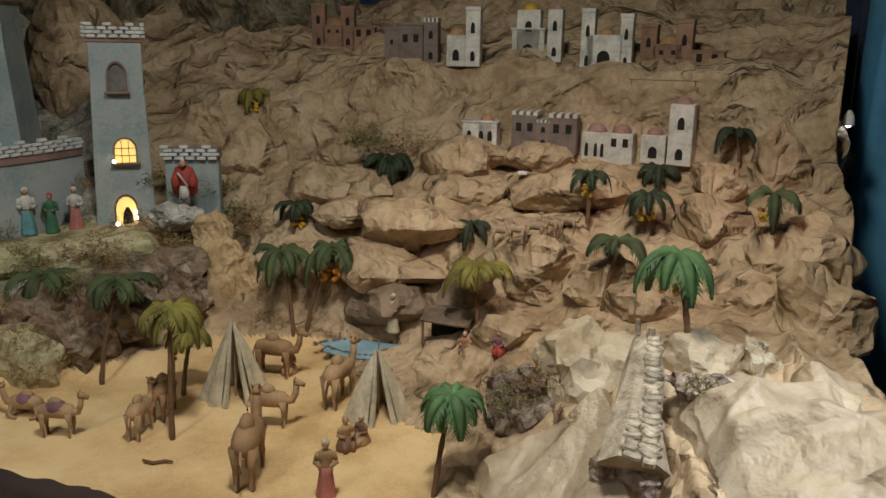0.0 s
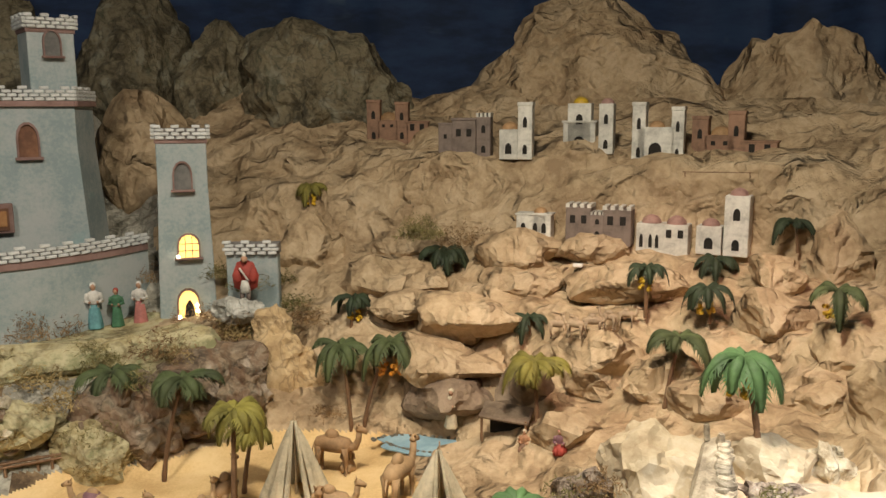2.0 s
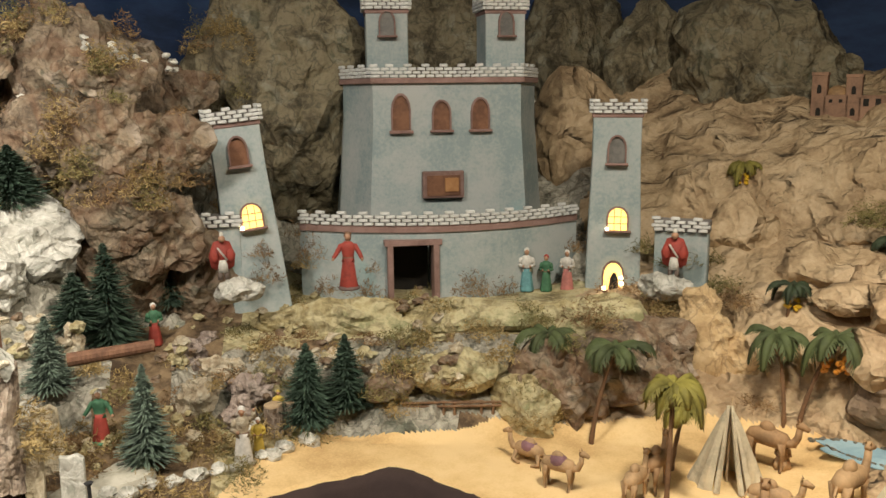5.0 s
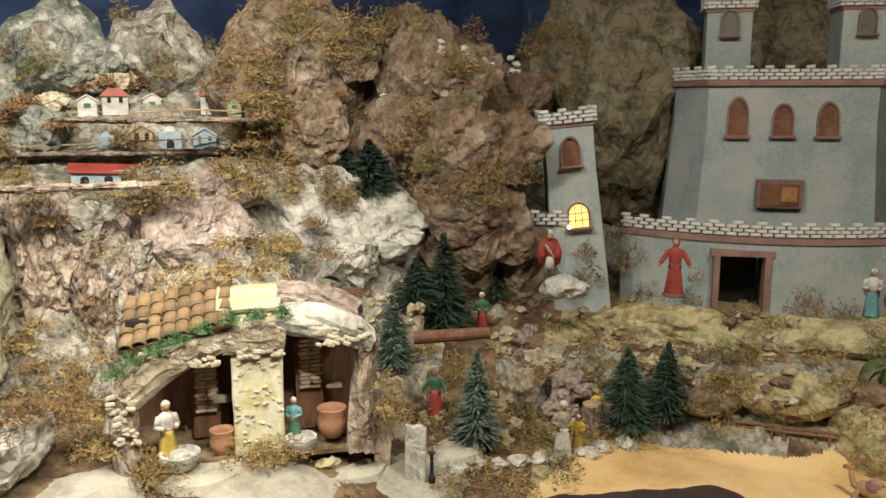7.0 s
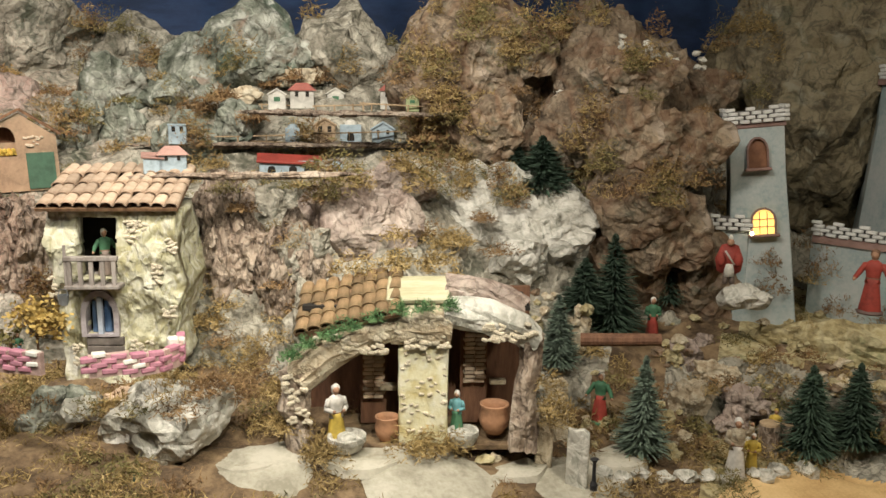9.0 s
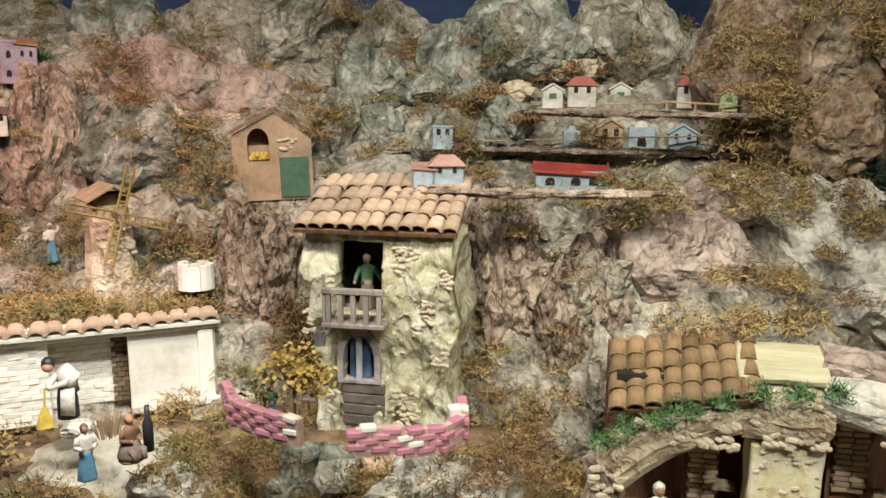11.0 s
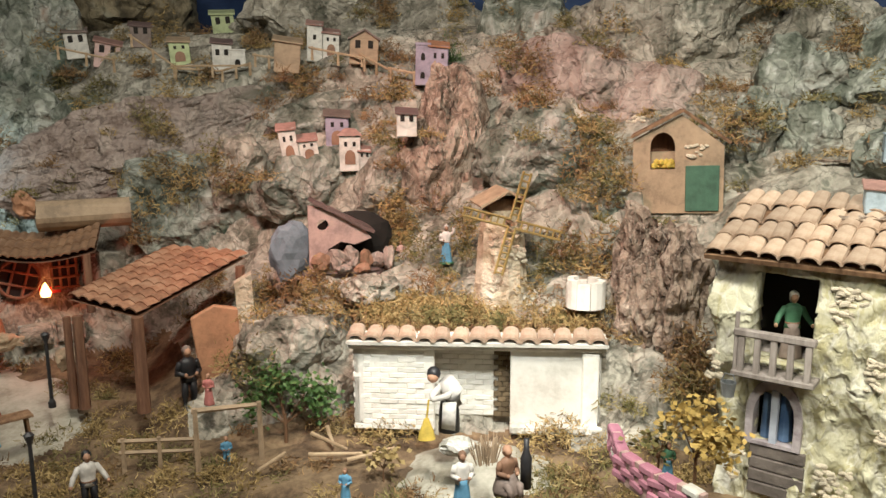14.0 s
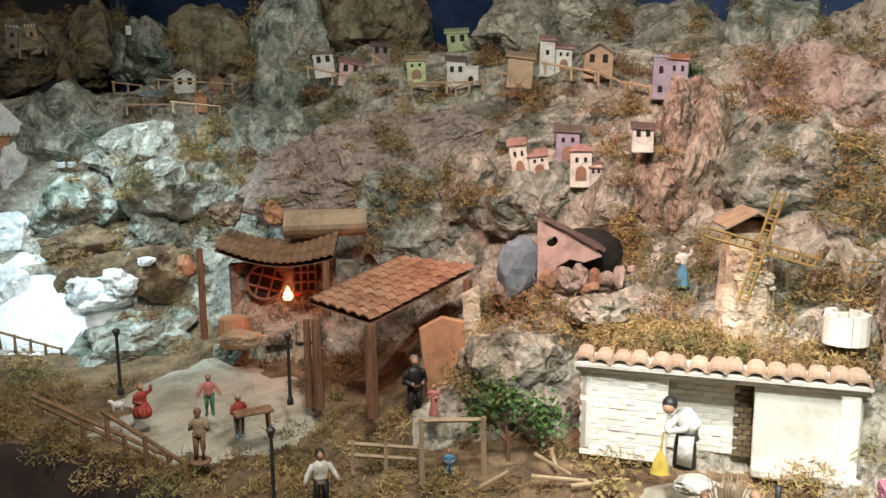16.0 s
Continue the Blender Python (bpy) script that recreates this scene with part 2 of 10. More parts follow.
        bmesh.ops.bevel(bm, geom=es, offset=bevel, segments=1, affect="EDGES")
    return bm


def rod(bm, a, b, r0, r1=None, n=8):
    r1 = r0 if r1 is None else r1
    a, b = Vector(a), Vector(b)
    q = (b - a).to_track_quat("Z", "Y")
    rings = []
    for p, r in ((a, r0), (b, r1)):
        rings.append([bm.verts.new(p + q @ Vector((r * math.cos(6.2832 * i / n), r * math.sin(6.2832 * i / n), 0))) for i in range(n)])
    for i in range(n):
        bm.faces.new((rings[0][i], rings[0][(i + 1) % n], rings[1][(i + 1) % n], rings[1][i]))
    bm.faces.new(rings[0][::-1])
    bm.faces.new(rings[1])
    return bm


def tube(bm, pts, radii, n=8):
    """A bent tapering tube along pts."""
    rings = []
    pts = [Vector(p) for p in pts]
    for i, (p, r) in enumerate(zip(pts, radii)):
        d = (pts[min(i + 1, len(pts) - 1)] - pts[max(i - 1, 0)]).normalized()
        q = d.to_track_quat("Z", "Y")
        rings.append([bm.verts.new(p + q @ Vector((r * math.cos(6.2832 * k / n), r * math.sin(6.2832 * k / n), 0))) for k in range(n)])
    for a, b in zip(rings, rings[1:]):
        for k in range(n):
            bm.faces.new((a[k], a[(k + 1) % n], b[(k + 1) % n], b[k]))
    bm.faces.new(rings[0][::-1])
    bm.faces.new(rings[-1])
    return bm


def lathe(bm, profile, n=14, at=(0, 0, 0), squash=1.0):
    at = Vector(at)
    rings = [[bm.verts.new(at + Vector((r * math.cos(6.2832 * i / n), squash * r * math.sin(6.2832 * i / n), z))) for i in range(n)] for r, z in profile]
    for a, b in zip(rings, rings[1:]):
        for i in range(n):
            bm.faces.new((a[i], a[(i + 1) % n], b[(i + 1) % n], b[i]))
    bm.faces.new(rings[0][::-1])
    bm.faces.new(rings[-1])
    return bm


def ball(bm, at, r, squash=(1, 1, 1), sub=2):
    got = bmesh.ops.create_icosphere(bm, subdivisions=sub, radius=r)["verts"]
    for v in got:
        v.co = Vector(at) + Vector((v.co.x * squash[0], v.co.y * squash[1], v.co.z * squash[2]))
    return bm


def slab(bm, outline, depth, at=(0, 0, 0)):
    """An outline in the x-z plane, made depth thick along +y."""
    at = Vector(at)
    f = [bm.verts.new(at + Vector((x, 0, z))) for x, z in outline]
    b = [bm.verts.new(at + Vector((x, depth, z))) for x, z in outline]
    n = len(f)
    bm.faces.new(f)
    bm.faces.new(b[::-1])
    for i in range(n):
        bm.faces.new((f[(i + 1) % n], f[i], b[i], b[(i + 1) % n]))
    return bm


def arch(w, h, n=7, spring=0.55):
    """An outline of an arched opening with its foot at z 0."""
    pts = [(w / 2, 0), (w / 2, h * spring)]
    pts += [(w / 2 * math.cos(math.pi * i / n), h * spring + h * (1 - spring) * math.sin(math.pi * i / n)) for i in range(1, n)]
    return pts + [(-w / 2, h * spring), (-w / 2, 0)]


def wall_with_holes(bm, outline, holes, depth, at=(0, 0, 0)):
    """A wall in the x-z plane with real openings: outline and holes are lists of (x, z)."""
    at = Vector(at)
    edges, loops = [], []
    for loop in [outline] + holes:
        vs = [bm.verts.new(at + Vector((x, 0, z))) for x, z in loop]
        loops.append(vs)
        edges += [bm.edges.new((vs[i], vs[(i + 1) % len(vs)])) for i in range(len(vs))]
    front = bmesh.ops.triangle_fill(bm, use_beauty=True, use_dissolve=False, edges=edges, normal=(0, -1, 0))["geom"]
    faces = [g for g in front if isinstance(g, bmesh.types.BMFace)]
    ext = bmesh.ops.extrude_face_region(bm, geom=faces)["geom"]
    for v in [g for g in ext if isinstance(g, bmesh.types.BMVert)]:
        v.co.y += depth
    bmesh.ops.recalc_face_normals(bm, faces=bm.faces[:])
    return bm


def facing(x, y, turn=0.0):
    """The turn about z that shows the front (local -y) to the visitors' aisle."""
    return math.degrees(math.atan2(y - 0.0, x + 0.6)) - 90 + turn


def spot(x, y, z, turn=0.0, lean=0.0):
    return pose(x, y, z, 0, lean, facing(x, y, turn))


def crumple(p, scale, octaves=2):
    """Smooth flanks that meet in sharp ridges and furrows, like crumpled paper, about -0.5 to 0.5."""
    q = p * scale
    q = q + 0.45 * noise.noise_vector(q * 0.6 + Vector((3.1, 7.7, 1.3)))
    v = 0.9 * (0.28 - abs(noise.noise(q))) + 0.35 * noise.noise(q * 0.7 + Vector((9.2, 1.4, 5.5)))
    if octaves > 1:
        v += 0.45 * (abs(noise.noise(q * 1.9 + Vector((5.0, 2.0, 8.0)))) - 0.25)
    if octaves > 2:
        v += 0.22 * (0.25 - abs(noise.noise(q * 4.1 + Vector((1.0, 6.0, 2.0)))))
    return v


def ridged(p, scale, octaves=3):
    v, a, s = 0.0, 1.0, scale
    for _ in range(octaves):
        v += a * (1 - 2 * abs(noise.noise(p * s)))
        a *= 0.48
        s *= 2.1
    return v


# ---- the landscape ----
CENTRE = (-0.5, 0.0)
sections = []


def section(azimuth, *profile):
    """The ground's height by the distance from the aisle, in one direction (degrees from north to west)."""
    sections.append((azimuth, profile))


section(-62, (1.0, 0.60), (1.5, 0.80), (2.0, 0.80), (2.6, 0.9), (3.4, 1.1))
section(-40, (1.0, 0.58), (1.3, 0.74), (1.6, 0.90), (1.8, 0.86), (2.2, 0.95), (2.7, 1.15), (3.1, 1.40), (3.4, 1.6))
section(-28, (1.1, 0.58), (1.45, 0.66), (1.75, 0.86), (2.1, 0.82), (2.6, 1.02), (2.91, 1.08), (2.97, 1.37), (3.2, 1.40), (3.7, 1.6))
section(-18, (1.1, 0.60), (1.9, 0.64), (2.2, 0.74), (2.5, 0.98), (2.91, 1.10), (2.97, 1.38), (3.18, 1.40), (3.6, 1.6))
section(-4, (1.2, 0.60), (2.26, 0.60), (2.42, 0.80), (2.75, 0.96), (3.01, 1.12), (3.08, 1.39), (3.36, 1.42), (3.9, 1.6))
section(5, (1.44, 0.60), (2.25, 0.60), (2.45, 0.76), (2.75, 0.90), (3.0, 1.0), (3.2, 1.25), (3.45, 1.42), (4.0, 1.7))
section(16, (1.60, 0.60), (2.05, 0.60), (2.25, 0.82), (2.85, 0.84), (3.15, 1.05), (3.6, 1.3), (4.0, 1.6))
section(26, (1.77, 0.60), (1.95, 0.60), (2.2, 0.82), (3.2, 0.84), (3.5, 1.2), (3.9, 1.6))
section(36, (1.62, 0.60), (1.95, 0.63), (2.15, 0.82), (3.0, 0.84), (3.3, 1.2), (3.7, 1.6))
section(46, (1.3, 0.62), (1.65, 0.68), (2.0, 0.74), (2.35, 0.84), (2.6, 1.0), (2.85, 1.35), (3.2, 1.65))
section(56, (1.2, 0.65), (1.5, 0.70), (1.85, 0.72), (2.02, 0.90), (2.2, 1.10), (2.5, 1.22), (2.75, 1.5), (3.1, 1.72))
section(66, (1.2, 0.67), (1.4, 0.73), (1.5, 0.75), (1.80, 0.755), (1.88, 1.08), (2.1, 1.20), (2.45, 1.33), (2.65, 1.50), (3.1, 1.75))
section(77, (1.25, 0.70), (1.6, 0.75), (1.95, 0.82), (2.1, 1.16), (2.45, 1.33), (2.65, 1.50), (3.1, 1.75))
section(87, (1.35, 0.72), (1.7, 0.80), (2.06, 0.86), (2.16, 1.20), (2.5, 1.28), (2.8, 1.48), (3.2, 1.75))
section(98, (1.4, 0.74), (1.9, 0.82), (2.16, 0.84), (2.28, 1.08), (2.45, 1.14), (2.65, 1.28), (2.85, 1.5), (3.3, 1.75))
section(108, (1.4, 0.74), (2.0, 0.81), (2.30, 0.83), (2.42, 1.06), (2.72, 1.12), (2.86, 1.36), (3.02, 1.40), (3.16, 1.60), (3.5, 1.75))
section(120, (1.5, 0.73), (2.3, 0.77), (2.95, 0.80), (3.06, 1.05), (3.22, 1.25), (3.4, 1.48), (3.55, 1.62), (3.9, 1.78))
section(131, (2.34, 0.72), (2.7, 0.76), (3.36, 0.80), (3.5, 1.05), (3.72, 1.30), (3.95, 1.55), (4.2, 1.65))
section(142, (2.80, 0.72), (3.3, 0.76), (3.6, 0.82), (3.8, 1.08), (4.1, 1.35), (4.4, 1.60))
section(158, (2.8, 0.72), (3.1, 0.75), (3.6, 1.1), (4.0, 1.35), (4.4, 1.60))

NP, NR = 960, 320
az = np.linspace(-62, 158, NP)
sec_az = np.array([s[0] for s in sections], float)
near = np.interp(az, sec_az, [s[1][0][0] for s in sections])
far = np.interp(az, sec_az, [s[1][-1][0] for s in sections])
ker = np.hanning(15)
ker /= ker.sum()
near = np.convolve(np.pad(near, 7, mode="edge"), ker, "valid")
radii = np.linspace(0.9, 4.5, 721)
table = np.array([np.interp(radii, [p[0] for p in s[1]], [p[1] for p in s[1]]) for s in sections])
grid = np.empty((NP, 721))
for j in range(721):
    grid[:, j] = np.convolve(np.pad(np.interp(az, sec_az, table[:, j]), 7, mode="edge"), ker, "valid")


def polar(x, y):
    dx, dy = x - CENTRE[0], y - CENTRE[1]
    return math.degrees(math.atan2(-dx, dy)), math.hypot(dx, dy)


def height(x, y):
    """The ground's even height, without its folds."""
    a, r = polar(x, y)
    i = (a + 62) / 220 * (NP - 1)
    j = (r - 0.9) / 3.6 * 720
    i, j = min(max(i, 0), NP - 1.001), min(max(j, 0), 719.999)
    i0, j0 = int(i), int(j)
    u, v = i - i0, j - j0
    return float((grid[i0, j0] * (1 - u) + grid[i0 + 1, j0] * u) * (1 - v) + (grid[i0, j0 + 1] * (1 - u) + grid[i0 + 1, j0 + 1] * u) * v)


YARDS = ((-2.56, -1.64, 0.27), (-2.66, -1.80, 0.2), (-2.44, -0.42, 0.13), (-1.76, 0.66, 0.15), (-1.66, 0.98, 0.12), (-1.95, 0.36, 0.10))


def swell(u, v, cell, seed):
    """Soft waves over the plane, -0.5 to 0.5."""
    heights = np.random.default_rng(seed).uniform(-0.5, 0.5, (97, 89))
    a, b = u / cell, v / cell
    i, j = np.floor(a).astype(int), np.floor(b).astype(int)
    x, y = a - i, b - j
    x, y = x * x * (3 - 2 * x), y * y * (3 - 2 * y)
    low = heights[i % 97, j % 89] * (1 - x) + heights[(i + 1) % 97, j % 89] * x
    return low * (1 - y) + (heights[i % 97, (j + 1) % 89] * (1 - x) + heights[(i + 1) % 97, (j + 1) % 89] * x) * y


def sheet(u, v, cell, seed):
    """Crumpled paper: flat triangles between uneven corners, -0.5 to 0.5."""
    a = u / cell + 1.1 * swell(u, v, cell * 1.3, seed + 50)
    b = v / cell + 1.1 * swell(u, v, cell * 1.3, seed + 90)
    a, b = 0.86 * a + 0.5 * b, 0.86 * b - 0.5 * a
    heights = np.random.default_rng(seed).uniform(-0.5, 0.5, (97, 89))
    i, j = np.floor(a).astype(int), np.floor(b).astype(int)
    x, y = a - i, b - j
    h00, h10 = heights[i % 97, j % 89], heights[(i + 1) % 97, j % 89]
    h01, h11 = heights[i % 97, (j + 1) % 89], heights[(i + 1) % 97, (j + 1) % 89]
    one = np.where(x > y, h00 + (h10 - h00) * x + (h11 - h10) * y, h00 + (h11 - h01) * x + (h01 - h00) * y)
    two = np.where(x + y < 1, h00 + (h10 - h00) * x + (h01 - h00) * y, h11 + (h01 - h11) * (1 - x) + (h10 - h11) * (1 - y))
    return np.where((i * 7 + j * 13) % 3 == 0, one, two)


def build_ground():
    co = np.empty((NP, NR, 3))
    slope = np.empty((NP, NR))
    for i in range(NP):
        r = np.linspace(near[i], far[i], NR)
        a = math.radians(az[i])
        co[i, :, 0] = CENTRE[0] - r * math.sin(a)
        co[i, :, 1] = CENTRE[1] + r * math.cos(a)
        co[i, :, 2] = np.interp(r, radii, grid[i])
        slope[i] = np.gradient(co[i, :, 2], r)
    for _ in range(5):
        zz = co[:, :, 2]
        co[1:-1, 1:-1, 2] = (zz[:-2, 1:-1] + zz[2:, 1:-1] + zz[1:-1, :-2] + zz[1:-1, 2:] + 2 * zz[1:-1, 1:-1]) / 6
    du, dv = np.gradient(co, axis=0), np.gradient(co, axis=1)
    nrm = np.cross(du, dv)
    nrm /= np.linalg.norm(nrm, axis=2, keepdims=True)
    nrm *= np.sign(nrm[:, :, 2:3])
    mats = np.zeros((NP, NR), int)
    amps = np.zeros((NP, NR))
    for i in range(NP):
        a = az[i]
        for j in range(NR):
            x, y, z = co[i, j]
            w = 0.05 * noise.noise(Vector((x * 4, y * 4, z * 4)))
            if a < 40 + 60 * w and z < 0.625 + 0.3 * w:
                k, amp = 1, 0.004
            elif a < 14 + 80 * w:
                k, amp = 0, 0.040
            elif a < 40 and z < 0.87 and abs(slope[i, j]) < 0.2:
                k, amp = 5, 0.007
            elif z < 0.86 and abs(slope[i, j]) < 0.45:
                paved = any(math.hypot(x - px, y - py) < pr + 1.4 * w for px, py, pr in YARDS)
                k, amp = 3, (0.004 if paved else 0.014)
            else:
                k, amp = 2, 0.035
            mats[i, j] = k
            amps[i, j] = amp
    for axis in (0, 1):
        for _ in range(20):
            amps = (np.roll(amps, 1, axis) + amps + np.roll(amps, -1, axis)) / 3
    lean = nrm.copy()
    for axis in (0, 1):
        for _ in range(12):
            lean = (np.roll(lean, 1, axis) + lean + np.roll(lean, -1, axis)) / 3
    # arc lengths along and across the slope, in metres
    run = np.concatenate([np.zeros((NP, 1)), np.cumsum(np.linalg.norm(np.diff(co, axis=1), axis=2), axis=1)], axis=1)
    arc = np.radians(az)[:, None] * np.linspace(near.mean(), far.mean(), NR)[None, :]
    paper = (mats == 0).astype(float)
    for axis in (0, 1):
        for _ in range(12):
            paper = (np.roll(paper, 1, axis) + paper + np.roll(paper, -1, axis)) / 3
    wide = 1.0 * sheet(arc, run, 0.20, 1) + 0.75 * sheet(arc, run, 0.085, 2) + 0.20 * sheet(arc, run, 0.035, 3)
    rubble = 0.8 * sheet(arc, run * 0.8, 0.13, 4) + 0.6 * sheet(arc, run * 0.8, 0.06, 5) + 0.25 * sheet(arc, run, 0.028, 6)
    loose = sheet(arc, run, 0.03, 7) * 0.5 + swell(arc, run, 0.08, 8)
    cliff = 1 - 0.25 * ((slope > 1.2) & (mats == 0))
    bend = cliff * np.where(amps > 0.009, paper * wide * 1.7 + (1 - paper) * rubble * 1.6, loose * 0.8) * amps
    co += lean * bend[:, :, None]
    me = bpy.data.meshes.new("ground")
    idx = np.arange(NP * NR).reshape(NP, NR)
    quads = np.stack([idx[:-1, :-1], idx[:-1, 1:], idx[1:, 1:], idx[1:, :-1]], -1).reshape(-1, 4)
    cx, cy = co[:-1, :-1, 0].reshape(-1), co[:-1, :-1, 1].reshape(-1)
    edge = np.interp(co[:, :, 1], [1.5, 2.0, 2.4, 4.0], [0.80, 1.03, 1.15, 1.91])
    co[:, :, 0] = np.minimum(co[:, :, 0], edge)
    keep = cx < np.interp(cy, [1.5, 2.0, 2.4, 4.0], [0.80, 1.03, 1.15, 1.91]) + 0.01
    quads = quads[keep]
    me.from_pydata(co.reshape(-1, 3).tolist(), [], quads.tolist())
    for m in (M_PAPER, M_SAND, M_ROCK, M_EARTH, M_PATH, M_BANK):
        me.materials.append(m)
    me.polygons.foreach_set("material_index", mats[:-1, :-1].reshape(-1)[keep].tolist())
    me.polygons.foreach_set("use_smooth", [True] * len(me.polygons))
    me.update()
    me.set_sharp_from_angle(angle=0.5)
    ob = new("ground", me)
    tagged(ob, "uneven ground of sand, crumpled brown paper and painted rock", "ground", kind="structure")
    # the cloth that hangs from the front edge of the stand
    verts, faces = [], []
    for i in range(0, NP, 3):
        x, y, z = co[i, 0]
        a = math.radians(az[i])
        fold = 0.015 * math.sin(i * 0.35)
        for k, (out, zz) in enumerate(((-0.03, z - 0.002), (0.01, z + 0.006), (0.035, z - 0.01), (0.05 + fold, z - 0.3), (0.06 + 1.6 * fold, 0.0))):
            verts.append((x + out * math.sin(a), y - out * math.cos(a), zz))
    n = len(verts) // 5
    for i in range(n - 1):
        for k in range(4):
            faces.append((i * 5 + k, i * 5 + k + 1, i * 5 + k + 6, i * 5 + k + 5))
    me = bpy.data.meshes.new("stand_skirt")
    me.from_pydata(verts, [], faces)
    me.materials.append(M_SKIRT)
    me.polygons.foreach_set("use_smooth", [True] * len(me.polygons))
    tagged(new("stand_skirt", me), "dark brown cloth hanging round the stand's front edge", "table skirt", kind="structure")


build_ground()


def build_room():
    bm = bmesh.new()
    box(bm, (12, 12, 0.1), (-1, 0.5, -0.05))
    tagged(part("floor", bm, M_ROOM), "grey floor of the dim room", "floor", kind="structure")
    bm = bmesh.new()
    box(bm, (12, 12, 0.1), (-1, 0.5, 3.45))
    tagged(part("ceiling", bm, M_ROOM), "grey ceiling of the dim room", "ceiling", kind="structure")
    for name, size, at in (("wall_south", (12, 0.1, 3.4), (-1, -5.55, 1.7)), ("wall_north", (12, 0.1, 3.4), (-1, 6.55, 1.7)), ("wall_east", (0.1, 12, 3.4), (5.05, 0.5, 1.7)), ("wall_west", (0.1, 12, 3.4), (-7.05, 0.5, 1.7))):
        bm = bmesh.new()
        box(bm, size, at)
        tagged(part(name, bm, M_ROOM), "plain grey wall of the dim room", "wall", kind="structure")
    # the blue cloth that stands for the sky
    pts = [(3.2, 1.8), (1.42, 2.74), (1.62, 3.6), (1.3, 4.05), (0.0, 4.2), (-1.4, 4.15), (-2.6, 3.7), (-3.2, 2.9), (-3.55, 1.8), (-3.75, 0.6), (-3.95, -0.7), (-4.35, -1.8), (-4.7, -3.0), (-4.6, -4.2)]
    line, seen = [], 0.0
    for (x0, y0), (x1, y1) in zip(pts, pts[1:]):
        k = max(2, int(math.hypot(x1 - x0, y1 - y0) / 0.03))
        line += [(x0 + (x1 - x0) * i / k, y0 + (y1 - y0) * i / k) for i in range(k)]
    verts, faces = [], []
    nz = 24
    for i, (x, y) in enumerate(line):
        for k in range(nz):
            z = 0.0 + 3.2 * k / (nz - 1)
            f = 0.016 * math.sin(i * 0.5 + 0.6 * math.sin(z * 2)) + 0.03 * noise.noise(Vector((i * 0.06, z * 1.4, 3)))
            verts.append((x + f, y + f, z))
    for i in range(len(line) - 1):
        for k in range(nz - 1):
            faces.append((i * nz + k, i * nz + k + 1, (i + 1) * nz + k + 1, (i + 1) * nz + k))
    me = bpy.data.meshes.new("backdrop")
    me.from_pydata(verts, [], faces)
    me.materials.append(M_CURTAIN)
    me.materials.append(M_SIDECLOTH)
    me.polygons.foreach_set("material_index", [1 if line[f[0] // nz][0] > 1.3 and line[f[0] // nz][1] < 2.9 else 0 for f in faces])
    me.polygons.foreach_set("use_smooth", [True] * len(me.polygons))
    tagged(new("backdrop", me), "dark blue cloth backdrop hung in soft folds", "backdrop", kind="structure")


build_room()

# ---- mountains and rocks ----


